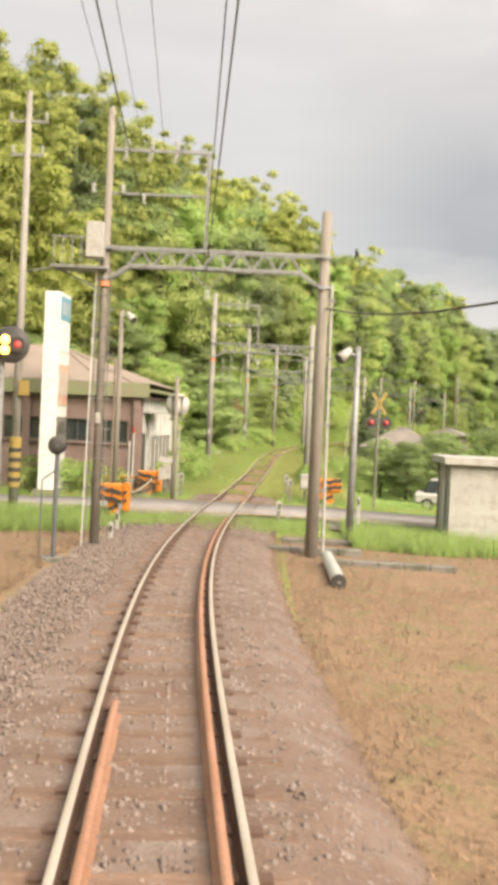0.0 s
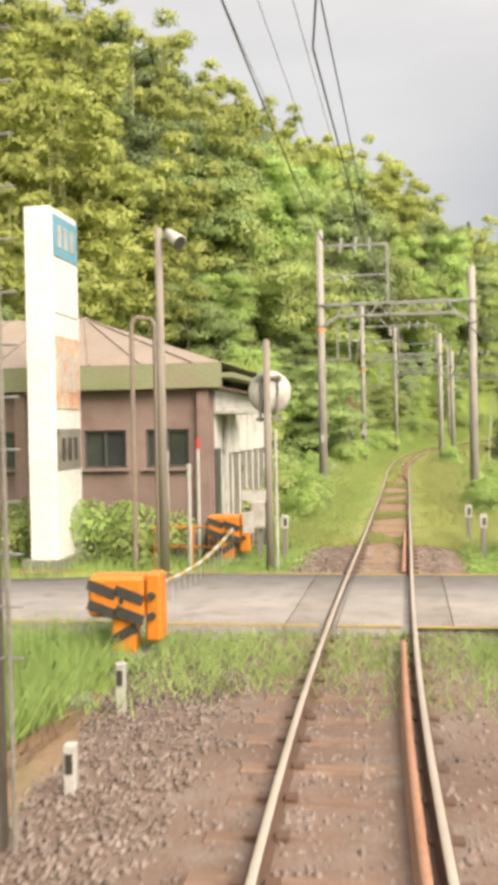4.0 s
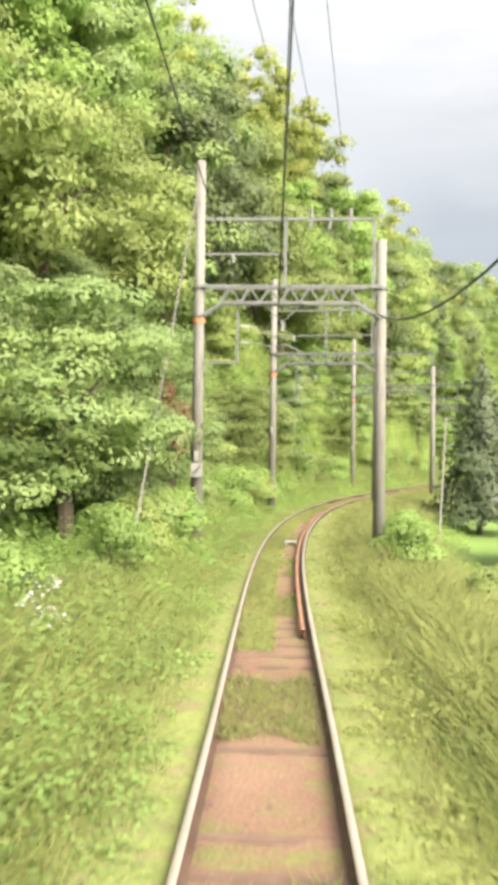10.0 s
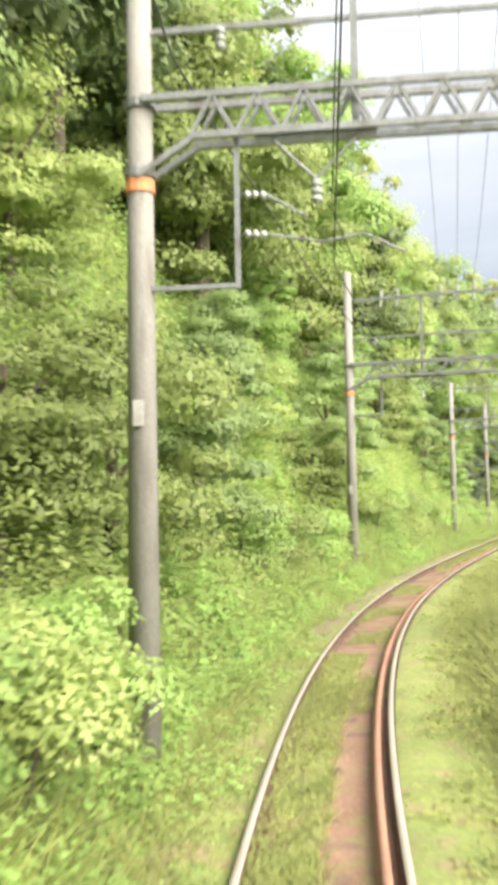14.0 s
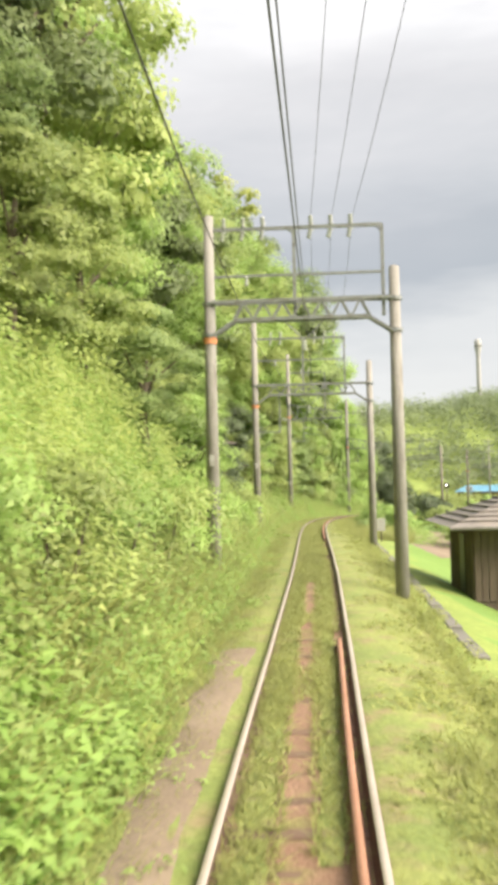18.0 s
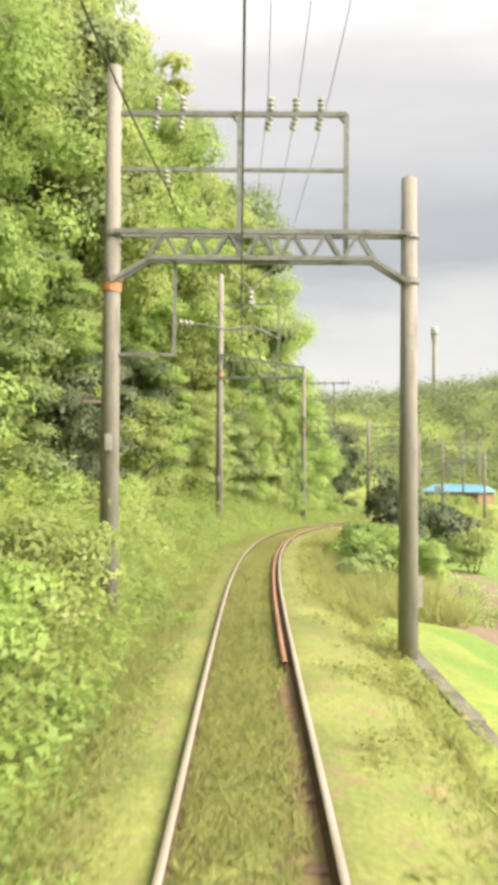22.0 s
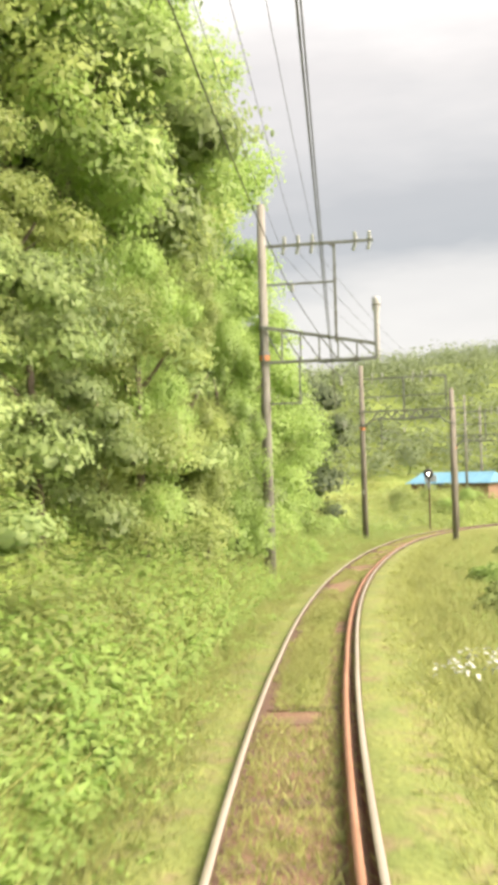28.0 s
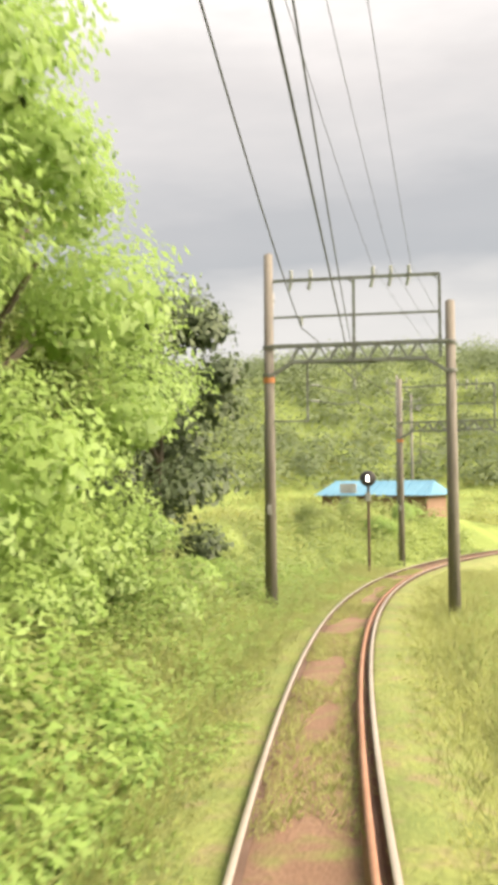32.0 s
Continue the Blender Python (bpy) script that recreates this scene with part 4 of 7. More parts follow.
def crown_bamboo(name, material, seed, plumes=11, puffs=6, per=130, leaf=0.062):
    """Arching bamboo plumes, 6 to 8 m tall, each a string of feathery puffs that bows outwards."""
    r = np.random.default_rng(seed)
    cs, ns, sz = [], [], []
    for i in range(plumes):
        a, q = r.uniform(0, 6.28), 1.7 * math.sqrt((i + 0.5) / plumes)
        base = np.array([q * math.cos(a), q * math.sin(a), 0.0])
        top, lean, la = r.uniform(4.6, 7.4), r.uniform(0.6, 1.7), a + r.normal(0, 0.7)
        for u in np.linspace(0.3, 1.0, puffs) + r.normal(0, 0.03, puffs):
            c = base + np.array([math.cos(la) * lean * u ** 2.4, math.sin(la) * lean * u ** 2.4, top * u - 2.2 * lean * max(0, u - 0.75) ** 1.2])
            R = r.uniform(0.5, 0.85) * (1.15 - 0.45 * u)
            d = ball_points(per, r)
            d[:, 2] = np.where(r.random(per) < 0.72, np.abs(d[:, 2]), d[:, 2])
            cs.append(c + d * R * r.uniform(0.55, 1.08, (per, 1)) * np.array([1, 1, 0.62]) + np.array([0, 0, -0.25 * R]) * (d[:, :1] ** 2 + d[:, 1:2] ** 2))
            ns.append(d + np.array([0, 0, 0.35]))
            sz.append(np.full(per, leaf))
            k2 = 14
            d = ball_points(k2, r)
            cs.append(c + d * R * 0.5 * np.array([1, 1, 0.6]))
            ns.append(d + np.array([0, 0, 0.4]))
            sz.append(np.full(k2, leaf * 2.6))
    v, f, nn = leaves(np.concatenate(cs), np.concatenate(ns), np.concatenate(sz), 2.6, 0.5, 1.0, r, 4)
    return mesh_from(name, v, f, material, normals=nn)


def trunk_mesh(seed, h=3.2, r0=0.16, limbs=5, material=None):
    r = np.random.default_rng(seed)
    bm = B()
    rod(bm, (0, 0, -0.5), (0.1, 0.05, h * 0.55), r0, r0 * 0.75, 8)
    rod(bm, (0.1, 0.05, h * 0.55), (0.0, 0.12, h), r0 * 0.75, r0 * 0.4, 8)
    for i in range(limbs):
        a = r.uniform(0, 6.28)
        z = h * r.uniform(0.4, 0.9)
        rod(bm, (0.06, 0.05, z), (0.9 * math.cos(a), 0.9 * math.sin(a), z + r.uniform(0.5, 1.3)), r0 * 0.4, r0 * 0.12, 6)
    return finish("trunk", bm, material or M["bark"])


def canes_mesh(seed):
    """Seven single canes of one clump."""
    r = np.random.default_rng(seed)
    out = []
    for i in range(7):
        bm = B()
        a, q = r.uniform(0, 6.28), r.uniform(0.1, 1.4)
        x, y = q * math.cos(a), q * math.sin(a)
        rod(bm, (x, y, -0.5), (x * 1.15, y * 1.15, 4.6), 0.05, 0.025, 6)
        out.append(finish("cane", bm, M["cane"]))
    return out


BROAD = [crown_broad("crown", L["broad"], 8000, 20 + i, 1.0 + 0.12 * i, 0.078, 30, (0.42, 0.95)) for i in range(4)]
DEEP = [crown_broad("crown", L["deep"], 7500, 40 + i, 1.15, 0.075, 28) for i in range(2)]
BAMBOO = [crown_bamboo("crown", L["bamboo"], 60 + i) for i in range(5)]
YOUNG = [crown_broad("crown", L["vine"], 7500, 80 + i, 0.95, 0.085, 28) for i in range(3)]
TALL = [crown_broad("crown", L[m_], 26000, 140 + i, 1.1, 0.033, 60, (0.32, 0.74)) for i, m_ in enumerate(("vine", "lush", "vine"))]
FINE = [crown_broad("crown", (L["vine"], L["broad"], L["lush"], L["vine"], L["broad"])[i], 12500, 120 + i, 1.0 + 0.1 * (i % 3), 0.056, 44, (0.42, 0.95), 0.5) for i in range(5)]
OAK = [crown_broad("crown", L["oak"], 11000, 160 + i, 1.05 + 0.1 * i, 0.066, 40, (0.4, 0.85), 0.7) for i in range(3)]
TRUNKS = [trunk_mesh(i) for i in range(3)]
CANES = [canes_mesh(i) for i in range(2)]
LABELS = {
    "broad": ("broadleaf tree with a full green crown on the slope", "tree"),
    "deep": ("dark evergreen tree with dense glossy leaves", "tree"),
    "bamboo": ("clump of tall yellow-green bamboo with arching plumes", "bamboo"),
    "young": ("young tree overgrown with bright creepers", "tree"),
    "tall": ("tall yellow-green tree leaning towards the line", "tree"),
    "oak": ("shady dark olive oak between the paler trees", "tree"),
    "fine": ("fine-leaved pale green tree at the foot of the slope", "tree"),
}


def tree(kind, x, y, z, size, turn, squat=1.0, group="trees on the wooded hill"):
    crowns, stems = {"broad": (BROAD, TRUNKS), "deep": (DEEP, TRUNKS), "bamboo": (BAMBOO, CANES), "young": (YOUNG, TRUNKS), "fine": (FINE, TRUNKS), "tall": (TALL, TRUNKS), "oak": (OAK, TRUNKS)}[kind]
    lab, cat_ = LABELS[kind]
    t = thing("bamboo_clump" if kind == "bamboo" else "tree", Matrix.Translation((x, y, z)) @ Matrix.Rotation(turn, 4, "Z") @ Matrix.Diagonal((size, size, size * squat, 1)), lab, cat_, group)
    k = int(turn * 1000)
    stem = stems[k % len(stems)]
    if kind == "bamboo":
        for cane in stem:
            part("cane", cane, None, t)
    else:
        part("trunk", stem, None, t)
    c = part("crown", crowns[k % len(crowns)], None, t)
    if kind == "bamboo":
        c.location = (0, 0, -0.5)
    else:
        c.location = (0, 0, 0.1 if kind in ("fine", "tall") else 0.45)
    return t


# the hill's wood: rows that follow its slope, closer together in front
spots = []
for s0, s1, e0, e1, gap in ((56, 82, -7, 0, 3.4), (40, 90, 0.5, 16, 3.8), (40, 90, 16, 44, 5.4), (82, 152, 0.6, 9, 3.2), (84, 152, 9, 24, 4.8), (150, 226, 0.6, 9, 3.3), (150, 226, 9, 18, 4.6), (226, 240, -6, 8, 3.8)):
    for s_ in np.arange(s0, s1, gap):
        for e_ in np.arange(e0, e1, gap):
            spots.append((s_ + rng.uniform(-0.45, 0.45) * gap, e_ + rng.uniform(-0.45, 0.45) * gap))
spots = np.array(spots)
es = spots[:, 1] + prof(FOOT, spots[:, 0]) + 0.6
P = at(spots[:, 0], -es)
hz = height(P[:, 0], P[:, 1])
for (s_, e_), p, z_, ee in zip(spots, P, hz, es):
    q = rng.random()
    if s_ < 92:
        kind = "bamboo" if e_ > -1 and q < 0.9 else ("broad" if q < 0.95 else "young")
        if ee < 14:
            kind = "fine"
    elif s_ < 150:
        kind = "bamboo" if (e_ > 6 and q < 0.7) else ("fine" if e_ < 6 else "broad")
    else:
        kind = "bamboo" if (e_ > 8 and q < 0.55) else ("fine" if e_ < 6.5 else "broad")
    if 158 < s_ < 200 and kind == "fine" and e_ > 2.4:
        kind = "tall"
    shady = (0.62 if e_ > 14 else 0.12) if 66 < s_ < 92 else (0.3 if 92 <= s_ < 152 and e_ > 3 else (0.2 if s_ >= 200 and e_ > 3 else 0.1))
    if (q * 7.3) % 1 < shady and e_ > 2:
        kind = "oak"
    size = {"tall": rng.uniform(1.6, 2.0), "bamboo": rng.uniform(1.55, 2.1), "broad": rng.uniform(1.5, 2.1), "fine": rng.uniform(1.2, 1.6), "young": rng.uniform(1.3, 1.8)}["broad" if kind == "oak" else kind]
    if kind == "fine" and e_ > 2.4:
        size *= 1.3
    if kind == "fine" and e_ < 2.4 and s_ > 80:
        size *= 0.62
    if 160 < s_ < 224 and e_ > 1.8:
        size *= 1.2
    if e_ < 0 and s_ < 84:
        size *= 0.8
    room = 2.3 * size + 1.5
    if ee < room:
        p = at(s_, -room)
        z_ = float(height(p[:1], p[1:2])[0])
    tree(kind, p[0], p[1], z_ - 0.15, size, rng.uniform(0, 6.28), rng.uniform(0.9, 1.15) * (1.2 if kind == "fine" and e_ > 2.4 else 1))


def scatter(n, s0, s1, d0, d1, r=rng, power=1.0):
    s_ = r.uniform(s0, s1, n)
    d_ = d0 + (d1 - d0) * r.uniform(0, 1, n) ** power
    p = at(s_, d_)
    p[:, 2] = height(p[:, 0], p[:, 1], (s_, d_))
    return p, s_, d_


def blades(name, p, tall, wide, lean, material, label, r=rng):
    n = len(p)
    a = r.uniform(0, 6.28, n)
    side = np.stack([np.cos(a), np.sin(a), 0 * a], 1)
    tall = np.broadcast_to(tall, (n,)) * r.uniform(0.55, 1.25, n)
    tip = p + np.stack([r.normal(0, 1, n) * lean * tall, r.normal(0, 1, n) * lean * tall, tall], 1)
    w = (np.broadcast_to(wide, (n,)) * r.uniform(0.6, 1.3, n))[:, None]
    turn_ = np.cross(2 * side * w, tip - p + side * w) @ np.array([-0.42, -0.85, 0.3]) < 0
    side = np.where(turn_[:, None], -side, side)
    v = np.stack([p - side * w, p + side * w, tip], 1).reshape(-1, 3)
    up = np.stack([r.normal(0, 0.35, n), r.normal(0, 0.35, n), np.ones(n)], 1)
    up /= np.linalg.norm(up, axis=1)[:, None]
    return stuff(name, mesh_from(name, v, np.arange(3 * n).reshape(-1, 3), material, normals=np.repeat(up, 3, 0)), label, "grass")


def herbs(name, p, tall, leaf, per, material, label, r=rng, spread_=0.28):
    """Leafy weeds: small domes of leaves over every spot."""
    n = len(p)
    d = ball_points(n * per, r)
    d[:, 2] = np.abs(d[:, 2])
    t = np.repeat(np.broadcast_to(tall, (n,)) * r.uniform(0.5, 1.2, n), per)
    c = np.repeat(p, per, 0) + d * np.stack([spread_ + 0.25 * t, spread_ + 0.25 * t, t], 1) * r.uniform(0.6, 1.0, (n * per, 1))
    v, f, nn = leaves(c, d + np.array([0, 0, 0.9]), leaf, 1.8, 0.5, 0.3, r)
    return stuff(name, mesh_from(name, v, f, material, normals=nn), label, "undergrowth")


def verge(d):
    """Height of the weeds by their distance from the track's middle."""
    return 0.13 + 0.75 * smooth((np.abs(d) - 0.8) / 1.6)


# grass beside and between the rails
for s0, s1, n in ((40.4, 75, 115000), (75, 125, 125000), (125, 175, 135000), (175, 245, 140000)):
    for d0, d1, k in ((-0.64, -3.4, 0.45), (0.64, 4.6, 0.55)):
        p, s_, d_ = scatter(int(n * k), s0, s1, d0, d1, power=1.6)
        p[:, 2] = np.maximum(p[:, 2], np.interp(np.abs(d_), (0.6, 0.9, 1.3, 1.8, 2.4), (-0.14, -0.12, -0.15, -0.32, -0.62)) + np.interp(s_, S, _z))
        keep = ~((s_ > 126) & (s_ < 159) & (d_ > 2.3)) & ~((s_ > 101) & (s_ < 129) & (d_ > -1.55) & (d_ < 0) & (rng.random(len(s_)) < 0.6))
        p, s_, d_ = p[keep], s_[keep], d_[keep]
        low = np.where((s_ > 124) & (s_ < 158) & (d_ > 0), 0.35, 1.0)
        blades("verge_grass", p, verge(d_) * 0.55 * low, 0.008 + 0.007 * smooth((np.abs(d_) - 1) / 2), 0.8, L["grass"], "soft yellow-green grass along the track")
    p, s_, d_ = scatter(int(n * 0.26), s0, s1, -0.52, 0.5)
    bare = np.exp(-((d_ - 0.02) / 0.2) ** 2) * np.interp(s_, (0, 118, 124, 146, 153, 180, 188, 300), (0.2, 0.2, 0.8, 0.8, -0.8, -0.8, 0.4, 0.4))
    keep = waves(s_ * 1.0, d_ * 0.8, 1.5, s0) + (0.35 if s0 > 80 else -0.1) - bare > 0
    p[:, 2] = np.interp(s_, S, _z) - 0.145
    blades("track_grass", p[keep], 0.1, 0.008, 0.9, L["grass"], "grass tufts growing between the rails")
for s0, s1, d0, d1 in STRIPS:
    p, s_, d_ = scatter(int((s1 - s0) * (d1 - d0) * 1100), s0, s1, d0 - 0.02, d1 + 0.05)
    p[:, 2] = np.interp(s_, S, _z) - 0.14
    blades("track_grass", p, 0.075, 0.009, 1.3, L["grass"], "short grass grown over the track bed")
# weeds and creepers on the banks
for s0, s1, n, tl in ((40, 75, 2900, 0.85), (75, 115, 2300, 0.95), (115, 160, 2300, 0.95), (160, 240, 3800, 0.95)):
    p, s_, d_ = scatter(n, s0, s1, -1.2, -5.2 if s0 > 70 else -9, power=1.2)
    herbs("bank_weeds", p - np.array([0, 0, 0.1]), tl * (0.35 + 0.65 * smooth((-d_ - 1.1) / 1.8)), 0.062, 40, L["lush"], "waist-high leafy weeds on the bank")
    p, s_, d_ = scatter(int(n * 0.62), s0, s1, 1.3, 6.0)
    keep = ~((s_ > 126) & (s_ < 160))
    herbs("field_edge_weeds", (p - np.array([0, 0, 0.1]))[keep], (tl * 0.6 * (0.3 + 0.7 * smooth((d_ - 1.2) / 1.8)))[keep], 0.06, 36, L["lush"], "leafy weeds on the field side of the track")
for s0, s1, n in ((42, 90, 3600), (90, 126, 2700), (126, 160, 2500), (160, 240, 5200)):
    for side in (-1, 1):
        p, s_, d_ = scatter(n, s0, s1, side * 0.72, side * 2.6)
        p[:, 2] = np.maximum(p[:, 2], np.interp(np.abs(d_), (0.6, 0.9, 1.3, 1.8, 2.4), (-0.14, -0.12, -0.15, -0.32, -0.62)) + np.interp(s_, S, _z)) - 0.04
        open_ = ~((s_ > 101) & (s_ < 129) & (d_ > -1.55) & (d_ < 0) & (rng.random(n) < 0.6))
        p, s_, d_ = p[open_], s_[open_], d_[open_]
        clump = np.clip(0.55 + waves(p[:, 0], p[:, 1], 2.3, s0) + 0.3 * waves(p[:, 0], p[:, 1], 5.1, s0 + 2), 0.12, 1.3)
        tone = L["lush"] if side < 0 else L["grass"]
        herbs("low_weeds", p, np.interp(s_, (40, 45, 118, 128), (0.4, 0.8, 0.7, 0.36)) * clump * (0.28 + 0.72 * smooth((np.abs(d_) - 0.7) / 1.1)), 0.04, 13, tone, "low leafy weeds close to the rails", spread_=0.13)
p, s_, d_ = scatter(1400, 226, 268, -2.4, -17)
herbs("tall_weeds", p - np.array([0, 0, 0.1]), 1.5 * smooth((-d_ - 1.5) / 2.5), 0.13, 40, L["vine"], "tall yellow-green weeds beside the curve", spread_=0.35)
p, s_, d_ = scatter(1500, 46, 86, -5, -26)
herbs("undergrowth", p - np.array([0, 0, 0.2]), 2.0, 0.16, 34, L["broad"], "dense leafy undergrowth at the foot of the wood", spread_=0.7)
for s0, s1, n in ((84, 125, 2600), (125, 165, 2500), (165, 230, 3400)):
    p, s_, d_ = scatter(n, s0, s1, -2.6, -12, power=1.1)
    lump = 0.75 + 1.5 * np.clip(0.5 + waves(p[:, 0], p[:, 1], 0.9, s0), 0, 1.2)
    herbs("creepers", p - np.array([0, 0, 0.15]), lump * smooth((-d_ - 1.6) / 1.6), 0.075, 58, L["vine"], "bright creepers smothering the steep slope", spread_=0.42)
# fresh broad-leaved creepers in low heaps along the bank, and shrubby cover higher up the slope
kr = np.random.default_rng(23)
for s0, s1, n in ((70, 100, 1150), (100, 128, 900), (140, 175, 900), (175, 216, 1500)):
    p, s_, d_ = scatter(n, s0, s1, -1.7, -6.5, kr, 1.1)
    heap = np.clip(0.5 + waves(p[:, 0], p[:, 1], 0.8, s0 + 4) + 0.4 * waves(p[:, 0], p[:, 1], 2.6, s0), 0.1, 1.2)
    keep = heap > 0.3
    herbs("fresh_creepers", (p - np.array([0, 0, 0.1]))[keep], (1.25 * heap * (0.35 + 0.65 * smooth((-d_ - 1.6) / 1.6)))[keep], 0.098, 46, L["kudzu"], "fresh green broad-leaved creepers heaped on the bank", kr, 0.4)
for tone, n, lab in (("kudzu", 1000, "fresh green creepers hanging over the steep slope"), ("oak", 620, "dark shrubby growth between the creepers"), ("broad", 900, "leafy shrubs covering the steep slope")):
    p, s_, d_ = scatter(n, 88, 150, -5.5, -17, kr)
    herbs("slope_shrubs", p - np.array([0, 0, 0.3]), 1.9 * np.clip(0.6 + waves(p[:, 0], p[:, 1], 0.7, n), 0.3, 1.3), 0.11, 76, L[tone], lab, kr, 0.6)
# dry lawn by the station end
for d0, d1 in ((-2.9, -14), (1.75, 14)):
    p, s_, d_ = scatter(34000, 0, 27.5, d0, d1, power=1.7)
    blades("dry_grass", p, 0.11, 0.008, 0.9, L["straw"], "short straw-coloured dry grass")
for d0, d1 in ((-3.2, -22), (4.0, 30)):
    p, s_, d_ = scatter(30000, 25.8, 30.3, d0, d1, power=1.5)
    blades("lane_grass", p, 0.5, 0.012, 0.4, L["lush"], "fresh green grass by the lane")
    p, s_, d_ = scatter(10000, 36.8, 44, d0, d1)
    blades("lane_grass", p, 0.4, 0.012, 0.4, L["lush"], "fresh green grass by the lane")
for d0, d1, n in ((-1.5, -3.6, 9000), (1.6, 4.2, 9000)):
    p, s_, d_ = scatter(n, 35.2, 41, d0, d1, power=0.7)
    p[:, 2] = np.maximum(p[:, 2], np.interp(s_, S, _z) - 0.42)
    keep = rng.random(n) < smooth((np.abs(d_) - 1.2 + 0.12 * (s_ - 35.2)) / 0.9)
    blades("lane_grass", p[keep], 0.3, 0.01, 0.6, L["lush"], "fresh green grass by the lane")
    p, s_, d_ = scatter(260, 36.2, 42, d0 * 1.1, d1)
    herbs("lane_weeds", p - np.array([0, 0, 0.08]), 0.5, 0.055, 30, L["lush"], "leafy weeds beside the crossing ballast", spread_=0.2)
# tufts on the near edge of the crossing
p, s_, d_ = scatter(11000, 26.2, 30.35, -3.4, 3.4)
keep = rng.random(len(s_)) < smooth((s_ - 26.0 - 0.8 * waves(p[:, 0], p[:, 1], 1.9)) / 3.2)
p, s_, d_ = p[keep], s_[keep], d_[keep]
p[:, 2] = np.interp(s_, S, _z) - 0.2
blades("crossing_grass", p[np.abs(np.abs(d_) - 0.5655) > 0.07], 0.2, 0.009, 0.8, L["lush"], "grass tufts at the edge of the crossing")
# the far ridge's woods and the field
fx_, fy_ = rng.uniform(60, 320, 12000), rng.uniform(180, 470, 12000)
fz_ = height(fx_, fy_)
ok = fz_ > 0.8
fs_, fd_ = along(fx_[ok], fy_[ok])
far_ok = (fd_ > 40) | (fs_ > 290)
far_p = np.stack([fx_[ok], fy_[ok], fz_[ok]], 1)[far_ok]
dist = np.hypot(far_p[:, 0] - 60, far_p[:, 1] - 205)
far_p = far_p[dist < 260][:3200]
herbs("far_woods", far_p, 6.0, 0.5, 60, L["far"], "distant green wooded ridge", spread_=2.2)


# ---- the station end and the crossing ----
def hedge(s, d, size, material, label, n=900, leaf=0.07, tall=1.0, name="shrub", trunk=True, group=""):
    """A rounded, uneven shrub on the ground."""
    p = at(s, d)
    z = float(height(np.array([p[0]]), np.array([p[1]]))[0])
    t = thing(name, Matrix.Translation((p[0], p[1], z)), label, "shrub", group)
    r = np.random.default_rng(int(abs(s * 31 + d * 17)) + n)
    cs, ns = [], []
    lumps = int(9 * max(1, tall))
    for i in range(lumps):
        a, q = r.uniform(0, 6.28), r.uniform(0, 0.62) * size
        c = np.array([q * math.cos(a), q * math.sin(a), size * tall * r.uniform(0.2, 0.75)])
        dd = ball_points(n // lumps, r)
        dd[:, 2] = np.abs(dd[:, 2]) - 0.25
        cs.append(c + dd * size * r.uniform(0.34, 0.52) * r.uniform(0.75, 1.0, (n // lumps, 1)))
        ns.append(dd + np.array([0, 0, 0.3]))
    v, f, nn = leaves(np.concatenate(cs), np.concatenate(ns), leaf, 1.5, 0.5, 0.2, r)
    part("foliage", mesh_from("foliage", v, f, material, normals=nn), None, t)
    for i in range(3):
        bm, a = B(), i * 2.1
        rod(bm, (0.05 * math.cos(a), 0.05 * math.sin(a), -0.3), (0.3 * size * math.cos(a), 0.3 * size * math.sin(a), 0.55 * size * tall), 0.035, 0.015, 6)
        part("stem", bm, M["bark"], t)
    return t


def stand(s, d, name, label, category, group="", turn=0.0):
    """An Empty on the ground beside the track."""
    p = at(s, d)
    z = float(height(np.array([p[0]]), np.array([p[1]]))[0])
    return thing(name, Matrix.Translation((p[0], p[1], z - 0.02)) @ Matrix.Rotation(float(line(s)[3]) + turn, 4, "Z"), label, category, group)


